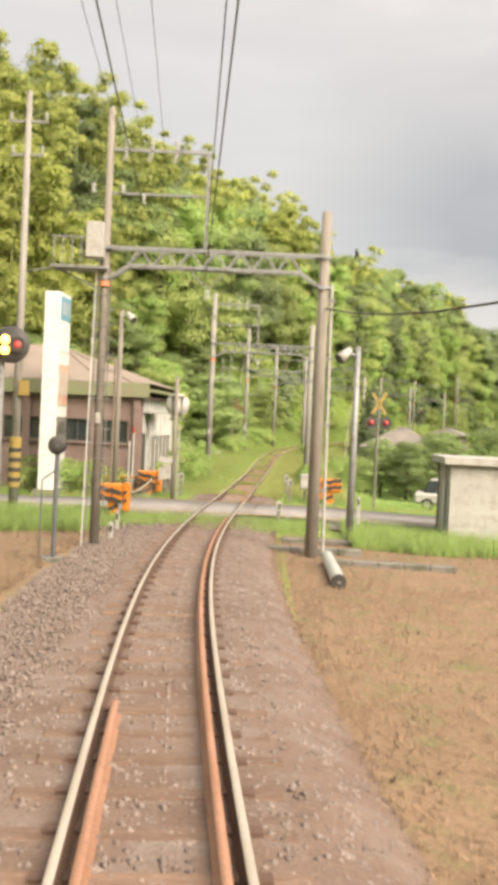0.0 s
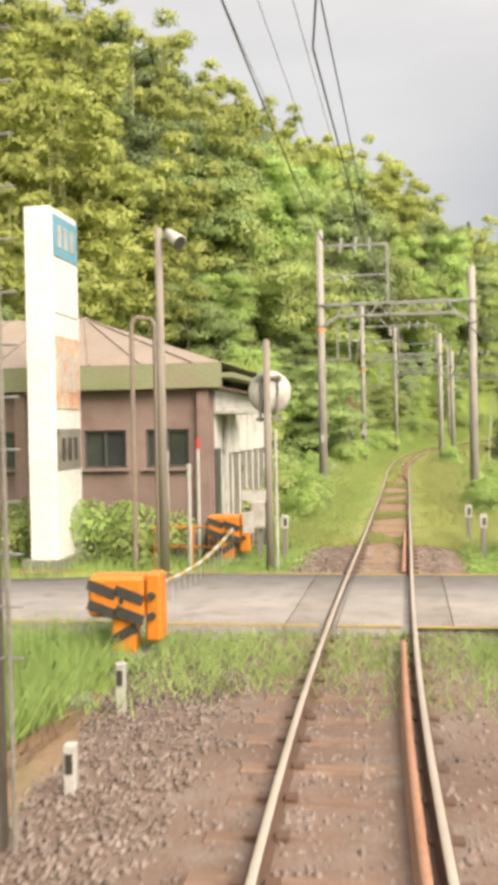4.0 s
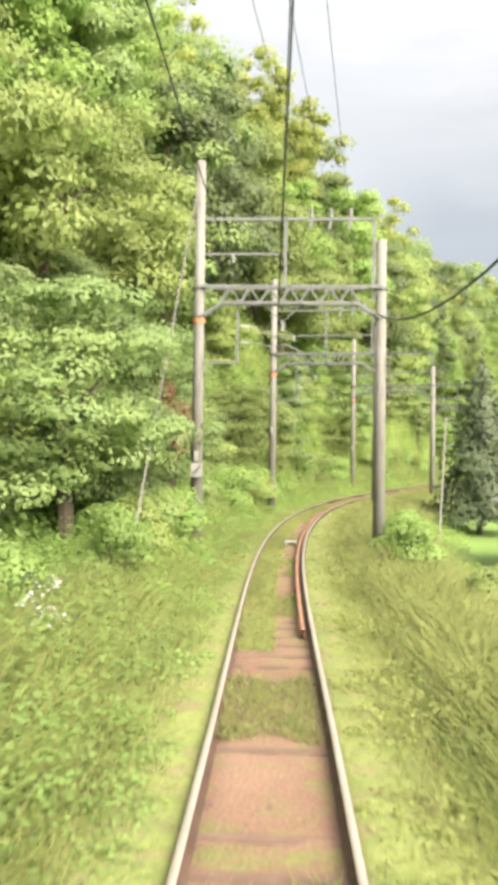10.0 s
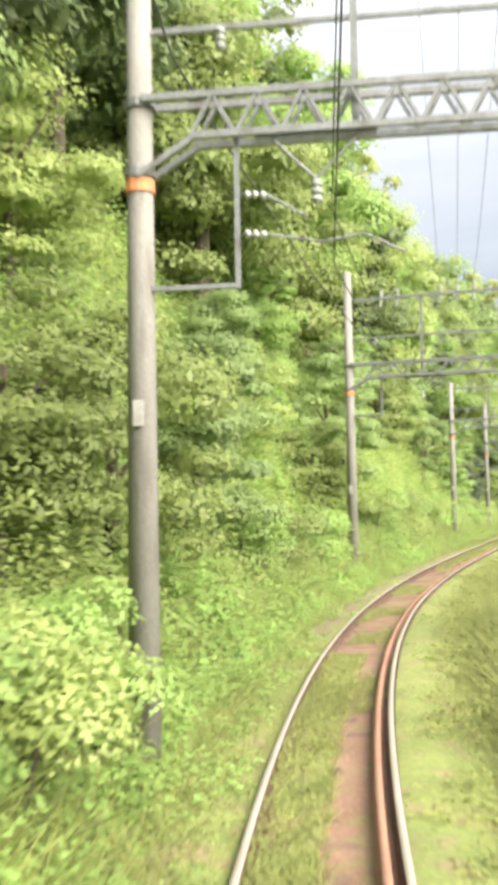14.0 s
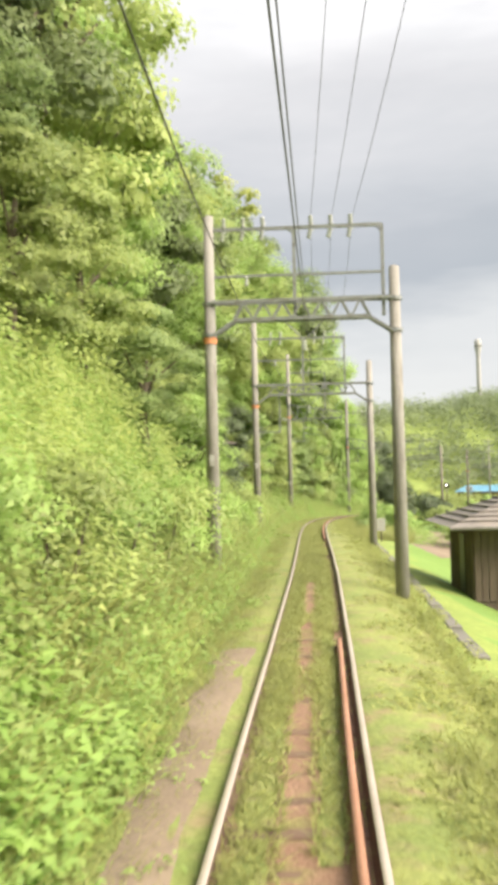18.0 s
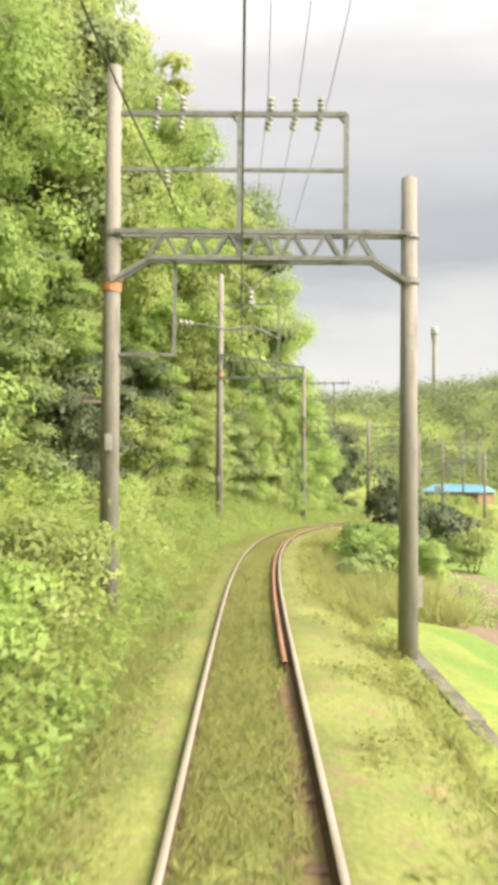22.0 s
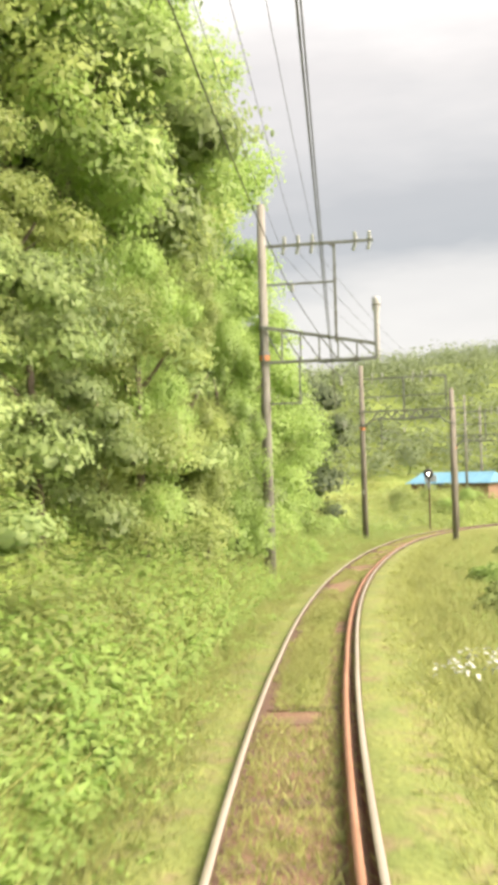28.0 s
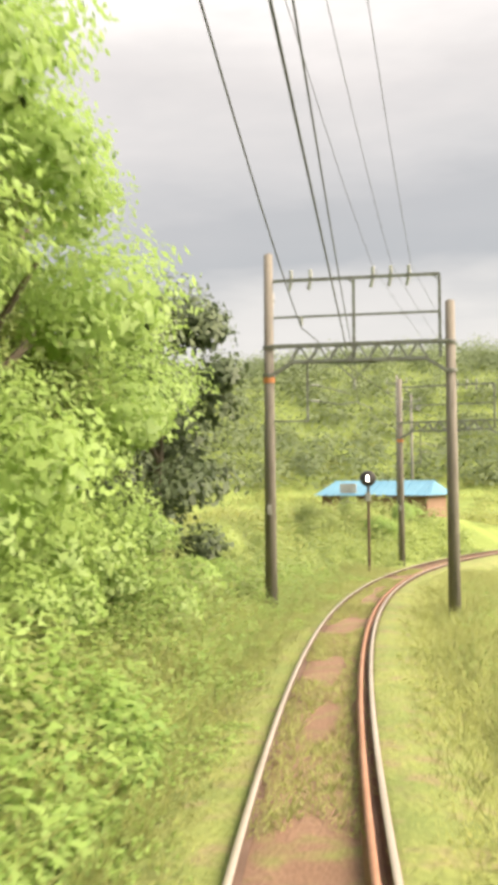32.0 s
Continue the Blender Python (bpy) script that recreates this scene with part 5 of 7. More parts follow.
# diner: low mauve building with a wide hipped roof, and its white sheet-clad annex
def diner():
    t = stand(40.8, -4.18, "diner_building", "low mauve rendered building with a faded pink hipped roof", "building")
    W_, D_, H_ = 17.0, 8.2, 4.1
    # front wall pieces round the window band; x runs from -W_ to 0, y away from the lane
    wins = [(-16.2, -13.0), (-12.0, -9.0), (-8.2, -6.6), (-5.9, -3.7), (-3.3, -2.2), (-1.7, -0.6)]
    z0, z1 = 2.2, 3.15
    bm = B()
    box(bm, (-W_ / 2, 0.1, z0 / 2 - 0.1), (W_, 0.2, z0 + 0.2))
    box(bm, (-W_ / 2, 0.1, (z1 + H_) / 2), (W_, 0.2, H_ - z1))
    xs = [-W_] + [v for w in wins for v in w] + [0]
    for a, b in zip(xs[0::2], xs[1::2]):
        box(bm, ((a + b) / 2, 0.1, (z0 + z1) / 2), (b - a, 0.2, z1 - z0))
    part("front_wall", bm, M["wall"], t)
    for a, b in wins:
        w = new("window")
        w.parent = t
        bm = B()
        box(bm, ((a + b) / 2, 0.14, (z0 + z1) / 2), (b - a, 0.02, z1 - z0))
        part("pane", bm, M["glass"], w)
        bm = B()
        for x in (a + 0.03, (a + b) / 2, b - 0.03):
            box(bm, (x, 0.09, (z0 + z1) / 2), (0.06, 0.06, z1 - z0))
        for z in (z0 + 0.03, z1 - 0.03):
            box(bm, ((a + b) / 2, 0.088, z), (b - a - 0.12, 0.056, 0.06))
        part("window_frame", bm, M["dark"], w)
        bm = B()
        box(bm, ((a + b) / 2, -0.05, z0 - 0.04), (b - a + 0.2, 0.14, 0.06))
        part("sill", bm, M["wall"], w)
    bm = B()
    box(bm, (-0.1, D_ / 2 + 0.2, H_ / 2 - 0.1), (0.2, D_ - 0.4, H_ + 0.2))
    part("side_wall", bm, M["cladding"], t, "white sheet-clad side wall")
    bm = B()
    box(bm, (-W_ + 0.1, D_ / 2 + 0.2, H_ / 2 - 0.1), (0.2, D_ - 0.4, H_ + 0.2))
    part("side_wall", bm, M["wall"], t)
    bm = B()
    box(bm, (-W_ / 2, D_ - 0.1, H_ / 2 - 0.1), (W_, 0.2, H_ + 0.2))
    part("back_wall", bm, M["wall"], t)
    bm = B()
    box(bm, (0.03, 0.45, 1.7), (0.06, 0.55, 1.9))
    part("side_door", bm, M["dark"], t)
    for y in np.arange(1.9, D_, 1.15):
        bm = B()
        box(bm, (0.03, y, 1.6), (0.06, 0.55, 1.7))
        part("side_shutter", bm, M["kerb"], t)
        bm = B()
        box(bm, (0.04, y, 3.1), (0.05, 0.98, 1.2))
        part("wall_panel", bm, M["cladding"], t)
    bm = B()
    box(bm, (0.35, 1.6, 3.55), (0.8, 2.6, 0.07))
    part("canopy", bm, M["white"], t)
    bm = B()
    rod(bm, (0.12, 1.2, -0.1), (0.12, 1.2, 3.5), 0.05)
    part("downpipe", bm, M["white"], t)
    for x in (-4.9, -0.2, -9.1):
        bm = B()
        box(bm, (x, -0.1, H_ / 2 - 0.1), (0.28, 0.2, H_ + 0.2))
        part("pilaster", bm, M["wall"], t)
    o = 0.3
    for x0, y0, x1, y1 in ((-W_ - o, -o, o, -o), (o, -o, o, D_ + o), (o, D_ + o, -W_ - o, D_ + o), (-W_ - o, D_ + o, -W_ - o, -o)):
        bm = B()
        bar(bm, (x0, y0, H_ + 0.34), (x1, y1, H_ + 0.34), *((0.12, 0.58) if y0 == y1 else (0.58, 0.12)))
        part("fascia", bm, M["fascia"], t, "moss-green painted eaves band")
    bm = B()
    box(bm, (-W_ / 2, D_ / 2, H_ + 0.04), (W_ + 2 * o, D_ + 2 * o, 0.05))
    part("soffit", bm, M["wall"], t)
    bm = B()
    z_, top = H_ + 0.64, H_ + 2.35
    c = [bm.verts.new(q) for q in ((-W_ - o - .05, -o - .05, z_), (o + .05, -o - .05, z_), (o + .05, D_ + o + .05, z_), (-W_ - o - .05, D_ + o + .05, z_))]
    r1, r2 = bm.verts.new((-4.6, D_ / 2, top)), bm.verts.new((-W_ + 4.2, D_ / 2, top))
    for q in ((c[0], c[1], r1, r2), (c[1], c[2], r1), (c[2], c[3], r2, r1), (c[3], c[0], r2)):
        bm.faces.new(q)
    bm.faces.new(c[::-1])
    part("roof", bm, M["roof"], t, "faded pink sheet roof")
    for i, x in enumerate(np.arange(-W_ + 1, 0, 1.3)):
        bm = B()
        hi = max(-W_ + 4.2, min(-4.6, x))
        bar(bm, (x, -o - 0.05, z_ + 0.02), (hi, D_ / 2, top + 0.02), 0.05, 0.035)
        part("roof_seam", bm, M["roof"], t)
    # white annex further along
    a = stand(49.2, -4.9, "clad_annex", "white sheet-clad lean-to with a low grey roof", "building")
    bm = B()
    box(bm, (-3.5, 3.1, 1.9), (7, 6.2, 4.2))
    part("body", bm, M["cladding"], a)
    rib = B()
    box(rib, (0.02, 0, 1.9), (0.05, 0.06, 4.15))
    rib = finish("cladding_rib", rib, M["cladding"])
    for y in np.arange(0.15, 6.2, 0.42):
        hung(a, rib, (0, y, 0), "cladding_rib")
    bm = B()
    box(bm, (0.05, 2.0, 1.9), (0.06, 0.8, 2.0))
    part("door", bm, M["white"], a)
    bm = B()
    box(bm, (0.05, 4.4, 2.4), (0.06, 1.0, 0.9))
    part("shutter", bm, M["kerb"], a)
    bm = B()
    prism(bm, ((-7.3, -0.2), (0.35, -0.2), (0.35, 6.5), (-7.3, 6.5)), 4.0, 4.18)
    part("roof", bm, M["roof"], a)
    bm = B()
    rod(bm, (0.4, -0.2, 3.95), (0.4, 6.5, 3.95), 0.06)
    rod(bm, (0.12, 6.3, 0), (0.12, 6.3, 3.95), 0.04)
    part("gutter", bm, M["white"], a)
    b = stand(46.0, -5.3, "white_outbuilding", "small white outbuilding joined to the diner", "building")
    bm = B()
    box(bm, (-1.6, 1.5, 1.5), (3.2, 3.0, 3.2))
    part("body", bm, M["cladding"], b)
    bm = B()
    prism(bm, ((-3.4, -0.3), (0.3, -0.3), (0.3, 3.2), (-3.4, 3.2)), 3.12, 3.25)
    part("roof", bm, M["white"], b)
    bm = B()
    box(bm, (0.03, 1.2, 1.3), (0.06, 0.75, 1.9))
    part("door", bm, M["kerb"], b)


diner()


def sign_tower():
    t = stand(38.4, -7.32, "pylon_sign", "tall white pylon sign with coloured panels by the diner", "sign")
    bm = B()
    box(bm, (0, 0, 3.9), (0.62, 1.7, 8.2))
    part("casing", bm, M["sign"], t, bevel=0.02)
    for z, h_, m in ((7.4, 0.9, M["blue"]), (6.2, 1.0, M["sign"]), (4.4, 1.6, M["print"]), (2.7, 0.9, M["kerb"])):
        bm = B()
        box(bm, (0.322, 0, z), (0.02, 1.5, h_))
        p = part("panel", bm, m, t)
        for k in range(3 if m is not M["sign"] else 0):
            bm = B()
            box(bm, (0.338, -0.4 + 0.4 * k, z), (0.012, 0.2, h_ * 0.55))
            part("lettering_bar", bm, M["white"] if m is not M["kerb"] else M["black"], p)
    bm = B()
    box(bm, (0, 0, 0.1), (0.9, 2.0, 0.4))
    part("footing", bm, M["kerb"], t)


sign_tower()


def gate(s, d, flip, turn=0.0, arm=True):
    """Level-crossing barrier machine in orange with black stripes."""
    t = stand(s, d, "barrier_machine", "orange barrier machine with black warning stripes on a concrete block", "barrier", "barriers at the crossing", turn)
    bm = B()
    box(bm, (0, 0, 0.08), (0.66, 0.6, 0.4))
    part("footing", bm, M["kerb"], t, bevel=0.03)
    bm = B()
    box(bm, (-0.02 * flip, 0, 0.5), (0.3, 0.28, 0.5))
    post = part("post", bm, M["orange"], t, bevel=0.02)
    bm = B()
    box(bm, (0, -0.146, 0.52), (0.34, 0.012, 0.12), 0, -0.5)
    part("stripe", bm, M["black"], post, "black slanting stripe")
    bm = B()
    box(bm, (-0.1 * flip, 0, 0.98), (0.72, 0.42, 0.52))
    h_ = part("housing", bm, M["orange"], t, bevel=0.05)
    for i in range(2):
        bm = B()
        for k in range(4):
            box(bm, (-0.1 * flip - 0.26 + 0.175 * k, -0.216, 0.86 + 0.25 * i + 0.035 * k * -flip - 0.03 * (k % 2)), (0.2, 0.012, 0.13), 0, 0.34 * flip)
        part("stripe", bm, M["black"], h_, "black wavy warning stripe")
    bm = B()
    box(bm, (-0.02 * flip, -0.217, 0.98), (0.05, 0.014, 0.16))
    part("lock", bm, M["black"], h_)
    bm = B()
    box(bm, (0.37 * flip, 0.0, 0.85), (0.2, 0.34, 0.85))
    part("counterweight", bm, M["orange"], t, bevel=0.03)
    for z in (0.75, 1.0):
        bm = B()
        rod(bm, (0.36 * flip, -0.16, z), (0.36 * flip, -0.22, z), 0.05, seg=10)
        part("bolt", bm, M["black"], t)
    bm = B()
    box(bm, (0.1 * flip, 0.3, 1.0), (0.12, 0.12, 0.14))
    part("arm_bracket", bm, M["black"], t)
    return t


gate(29.2, -2.98, 1)
gate(38.6, -3.4, 1)
gate(38.3, 3.7, -1)
# lowered arm across the lane, with the cords of its net
t = thing("lowered_barrier", Matrix(), "lowered yellow and white barrier pole with hanging cords", "barrier")
ends = np.linspace(0, 1, 19)
pts = [at(38.2 - 8.4 * u, -3.25 + 0.2 * u, 0.48 - 0.22 * math.sin(u * 3.1416)) for u in ends]
for i in range(18):
    bm = B()
    rod(bm, pts[i], pts[i + 1], 0.035, seg=8)
    part("segment", bm, M["yellow"] if i % 2 else M["white"], t)
    bm = B()
    rod(bm, pts[i], Vector(pts[i]) - Vector((0, 0, 0.62)), 0.006, seg=4)
    part("cord", bm, M["white"], t)
bm = B()
for i in range(18):
    rod(bm, Vector(pts[i]) - Vector((0, 0, 0.62)), Vector(pts[i + 1]) - Vector((0, 0, 0.62)), 0.012, seg=5)
part("bottom_cord", bm, M["white"], t)
# corrugated sheets leaning by the diner's corner
for k, (s_, d_, m_) in enumerate(((39.9, -4.55, "kerb"), (39.7, -3.75, "rust"), (40.3, -3.1, "kerb"))):
    t = stand(s_, d_, "sheet_panel", "weathered corrugated sheet panel standing beside the lane", "panel", "sheet panels")
    bm = B()
    rows_ = []
    for i in range(49):
        x, y = -0.42 + i * 0.0175, 0.022 * math.cos(i * math.pi / 3)
        rows_.append([bm.verts.new(v) for v in ((x, y, -0.1), (x, y + 0.05, 0.95), (x, y + 0.056, 0.95), (x, y + 0.006, -0.1))])
    for p_, q_ in zip(rows_, rows_[1:]):
        for j in range(4):
            bm.faces.new((p_[j], q_[j], q_[(j + 1) % 4], p_[(j + 1) % 4]))
    bm.faces.new(rows_[0])
    bm.faces.new(rows_[-1][::-1])
    bmesh.ops.recalc_face_normals(bm, faces=bm.faces[:])
    part("sheet", bm, M[m_], t)
r_ = stand(38.9, -4.3, "pipe_railing", "orange pipe railing beside the crossing lane", "railing")
for x in (-0.9, 0, 0.9):
    bm = B()
    rod(bm, (x, 0, -0.1), (x, 0, 0.95), 0.035)
    part("post", bm, M["orange"], r_)
for z in (0.5, 0.95):
    bm = B()
    rod(bm, (-0.9, 0, z), (0.9, 0, z), 0.03)
    part("rail", bm, M["orange"], r_)


def round_post(s, d):
    t = stand(s, d, "ring_signal_post", "dark round disc on a slim grey post", "signal")
    bm = B()
    rod(bm, (0, 0, -0.1), (0, 0, 2.35), 0.05)
    part("post", bm, M["slate"], t)
    bm = lathe([(0.0, -0.02), (0.15, -0.03), (0.2, 0), (0.15, 0.03), (0.09, 0.04), (0.0, 0.05)], 20)
    bmesh.ops.rotate(bm, verts=bm.verts, matrix=Matrix.Rotation(radians(90), 3, "X"))
    bmesh.ops.translate(bm, verts=bm.verts, vec=(0, -0.05, 2.5))
    part("disc", bm, M["black"], t, round_=True)
    bm = B()
    box(bm, (0, 0, 0.02), (0.4, 0.4, 0.2))
    part("footing", bm, M["kerb"], t)
    bm = B()
    for a, b in (((-0.3, 0, 0.1), (-0.3, 0, 1.75)), ((-0.3, 0, 1.75), (-0.05, 0, 1.95)), ((-0.3, 0, 0.12), (0, 0, 0.12))):
        rod(bm, a, b, 0.016)
    part("conduit_loop", bm, M["slate"], t)


round_post(20.8, -2.85)


def crossing_signal(s, d, h, turn, lit, label):
    t = stand(s, d, "crossing_signal", label, "crossing signal", "signals at the crossing", turn)
    bm = B()
    rod(bm, (0, 0, -0.1), (0, 0, h + 1.0), 0.055)
    part("post", bm, M["kerb"], t)
    bm = B()
    for a in (0.6, -0.6):
        box(bm, (0, -0.06, h + 0.75), (0.11, 0.02, 1.0), 0, a)
    part("crossbuck", bm, M["yellow"], t, "yellow and black crossed boards")
    for k, x in enumerate((-0.3, 0.3)):
        bm = lathe([(0.24, 0), (0.24, 0.015), (0.1, 0.02), (0.0, 0.02)], 20)
        bmesh.ops.rotate(bm, verts=bm.verts, matrix=Matrix.Rotation(radians(90), 3, "X"))
        bmesh.ops.translate(bm, verts=bm.verts, vec=(x, -0.07, h))
        disc = part("backboard", bm, M["black"], t)
        bm = lathe([(0.1, 0.0), (0.1, 0.05), (0.06, 0.09), (0.0, 0.1)], 16)
        bmesh.ops.rotate(bm, verts=bm.verts, matrix=Matrix.Rotation(radians(90), 3, "X"))
        bmesh.ops.translate(bm, verts=bm.verts, vec=(x, -0.09, h))
        part("lamp", bm, glow_mat("amber_lamp", (1.0, 0.55, 0.12), 4.0) if (lit and k == 0) else M["red"], disc, "lit amber lamp" if (lit and k == 0) else "unlit red lamp", round_=True)
    bm = B()
    rod(bm, (-0.34, 0, h), (0.34, 0, h), 0.03)
    part("lamp_arm", bm, M["black"], t)
    return t


crossing_signal(39.0, 5.5, 3.6, 0.2, False, "yellow crossed boards over dark signal lamps on a post")

# round lamp unit at the platform end, its two amber lights burning
t = stand(17.4, -3.22, "warning_lamp_post", "dark round lamp unit with two lit amber lenses on a post", "signal")
bm = B()
rod(bm, (-0.05, 0.05, -0.1), (-0.05, 0.05, 4.25), 0.05)
part("post", bm, M["steel"], t)
bm = lathe([(0.0, -0.04), (0.31, -0.04), (0.33, 0.0), (0.31, 0.03), (0.0, 0.03)], 28)
bmesh.ops.rotate(bm, verts=bm.verts, matrix=Matrix.Rotation(radians(90), 3, "X"))
bmesh.ops.translate(bm, verts=bm.verts, vec=(0.12, -0.06, 4.3))
disc = part("backboard", bm, M["black"], t, round_=True)
amber = glow_mat("amber_glow", (1.0, 0.6, 0.12), 1.6)
for x, z, m, lab in ((0.02, 4.38, amber, "lit amber lens"), (0.02, 4.2, amber, "lit amber lens"), (0.25, 4.3, M["red"], "unlit red lens")):
    bm = lathe([(0.085, 0), (0.085, 0.03), (0.05, 0.06), (0, 0.07)] if m is amber else [(0.12, 0), (0.12, 0.03), (0.06, 0.06), (0, 0.07)], 16)
    bmesh.ops.rotate(bm, verts=bm.verts, matrix=Matrix.Rotation(radians(90), 3, "X"))
    bmesh.ops.translate(bm, verts=bm.verts, vec=(x, -0.095, z))
    part("lens", bm, m, disc, lab, round_=True)
bm = lathe([(0.135, 0.0), (0.14, 0.05), (0.13, 0.05)], 16)
bmesh.ops.rotate(bm, verts=bm.verts, matrix=Matrix.Rotation(radians(90), 3, "X"))
bmesh.ops.translate(bm, verts=bm.verts, vec=(0.25, -0.1, 4.3))
part("rim", bm, M["black"], disc)


def mirror_post(s, d):
    t = stand(s, d, "traffic_mirror", "round traffic mirror seen from its pale back on a concrete post", "traffic mirror")
    part("post", pole_mesh(0.085, 0.07, -0.3, 4.9), M["brown_pole"], t, round_=True)
    bm = lathe([(0.0, 0.1), (0.3, 0.07), (0.43, 0.0), (0.45, -0.03), (0.42, -0.03)], 32)
    bmesh.ops.rotate(bm, verts=bm.verts, matrix=Matrix.Rotation(radians(90), 3, "X"))
    bmesh.ops.translate(bm, verts=bm.verts, vec=(0.02, 0.2, 3.85))
    part("mirror_shell", bm, M["white"], t, round_=True)
    for x in (-0.16, 0.2):
        bm = B()
        box(bm, (x, 0.12, 3.72), (0.05, 0.05, 0.95))
        part("mounting_bar", bm, M["kerb"], t)
    for z in (3.3, 4.15):
        bm = B()
        box(bm, (0.02, 0.1, z), (0.55, 0.06, 0.06))
        part("bracket", bm, M["kerb"], t)
    bm = B()
    rod(bm, (0.16, -0.02, -0.1), (0.16, -0.02, 3.1), 0.028)
    part("conduit", bm, M["white"], t, "white conduit pipe")
    bm = B()
    box(bm, (-0.3, -0.05, 1.75), (0.5, 0.04, 0.22))
    part("sign_board", bm, M["white"], t, "white board with a dark dot")
    bm = B()
    box(bm, (-0.42, -0.04, 1.2), (0.22, 0.14, 0.42))
    part("switch_box", bm, M["white"], t)


mirror_post(37.0, -2.26)


def street_lamp(s, d, h, side, pole="brown_pole", label="slim brown post with a pale cone-shaped lamp"):
    t = stand(s, d, "street_lamp", label, "street lamp", "street lamps")
    part("post", pole_mesh(0.11, 0.075, -0.3, h + 0.25), M[pole], t, round_=True)
    bm = B()
    rod(bm, (0, 0, h), (0.3 * side, -0.1, h + 0.05), 0.03)
    part("arm", bm, M["steel"], t)
    bm = B()
    rod(bm, (0.22 * side, -0.08, h + 0.15), (0.52 * side, -0.28, h - 0.12), 0.09, 0.17, 16)
    part("shade", bm, M["white"], t, round_=True)
    bm = B()
    rod(bm, (0.5 * side, -0.27, h - 0.1), (0.53 * side, -0.29, h - 0.125), 0.14, 0.14, 16)
    part("lamp_glass", bm, M["dark"], t)


street_lamp(37.3, -4.55, 7.05, 1)
street_lamp(27.0, 3.95, 5.2, -1, "steel", "slim grey post with a pale lamp head")


def utility_pole(s, d, h, guard=True, arms=((0.9, 0.6), (1.9, 0.5)), label="tall grey utility pole with crossarms and a striped guard"):
    t = stand(s, d, "utility_pole", label, "utility pole", "utility poles")
    part("pole", pole_mesh(0.14, 0.085, -0.5, h), M["concrete"], t, round_=True)
    for z, w in arms:
        bm = B()
        box(bm, (0, 0, h - z), (w * 2, 0.07, 0.07))
        arm_ = part("crossarm", bm, M["steel"], t)
        for x in (-w * 0.9, 0.0, w * 0.9):
            hung(arm_, INSULATOR, (x, 0, h - z + 0.03), "insulator")
    if guard:
        bm = B()
        rod(bm, (0, 0, 1.0), (0, 0, 2.5), 0.185, 0.18, 16)
        g = part("pole_guard", bm, M["yellow"], t, "yellow and black striped guard")
        for z in (1.15, 1.45, 1.75, 2.05):
            bm = B()
            rod(bm, (0, 0, z), (0.0, 0, z + 0.13), 0.19, 0.19, 16)
            part("stripe", bm, M["black"], g)
        bm = B()
        box(bm, (0.2, -0.05, 4.0), (0.25, 0.3, 0.45))
        part("junction_box", bm, M["yellow"], t)
        bm = B()
        rod(bm, (0, 0, h - 5.4), (1.4, -0.3, h - 5.2), 0.025)
        part("lamp_arm", bm, M["steel"], t)
    return t


utility_pole(29.4, -6.1, 12.9)
utility_pole(276, -12, 9.5, False, ((0.5, 0.8), (1.1, 0.8)), label="tall grey utility pole with crossarms")
utility_pole(268, -9, 9.5, False, ((0.5, 0.8), (1.1, 0.8)), label="tall grey utility pole with crossarms")

# pale pipe arch by the diner
t = stand(37.9, -5.1, "pipe_arch", "pale pipe bent into a tall narrow arch", "pipe")
for x in (-0.25, 0.27):
    bm = B()
    rod(bm, (x, 0, -0.2), (x, 0, 5.38), 0.05, seg=10)
    part("leg", bm, M["roof"], t)
bm = B()
for a, b in (((-0.25, 0, 5.38), (-0.15, 0, 5.55)), ((-0.15, 0, 5.55), (0.2, 0, 5.5)), ((0.2, 0, 5.5), (0.27, 0, 5.36))):
    rod(bm, a, b, 0.05, seg=10)
part("bend", bm, M["roof"], t)
for i, (s_, d_, h_, m_) in enumerate(((39.4, -5.0, 2.6, "white"), (39.6, -4.3, 2.9, "red"), (38.2, -4.2, 2.3, "white"))):
    t = stand(s_, d_, "slim_post", "slim painted post with a small cap", "post", "posts by the diner")
    bm = B()
    rod(bm, (0, 0, -0.2), (0, 0, h_), 0.045)
    part("post", bm, M["white"], t)
    bm = B()
    rod(bm, (0, 0, h_ - 0.18), (0, 0, h_ + 0.08), 0.055)
    part("cap", bm, M[m_], t)

# service platform and fittings on the first portal's pole
t = thing("service_platform", place(23.8, -2.5, 0), "grey steel service platform with railings bolted to the pole", "platform")
bm = B()
box(bm, (-0.6, 0, 6.3), (1.35, 0.75, 0.06))
part("deck", bm, M["steel"], t)
for x in np.arange(-1.2, 0.1, 0.22):
    bm = B()
    rod(bm, (x, -0.36, 6.3), (x, -0.36, 7.0), 0.014)
    part("baluster", bm, M["steel"], t)
bm = B()
rod(bm, (-1.25, -0.36, 7.0), (0, -0.36, 7.0), 0.018)
rod(bm, (-1.25, -0.36, 7.0), (-1.25, 0.36, 7.0), 0.018)
part("handrail", bm, M["steel"], t)
bm = B()
bar(bm, (-1.2, 0, 6.3), (-0.1, 0, 5.8), 0.05, 0.05)
part("strut", bm, M["steel"], t)
bm = B()
box(bm, (-0.22, -0.25, 6.95), (0.42, 0.35, 0.85))
part("control_box", bm, M["white"], t, bevel=0.02)
for i in range(14):
    bm = B()
    rod(bm, (-0.3, -0.1, 1.0 + i * 0.36), (0.3, -0.1, 1.0 + i * 0.36), 0.01, seg=5)
    part("climbing_peg", bm, M["steel"], t)
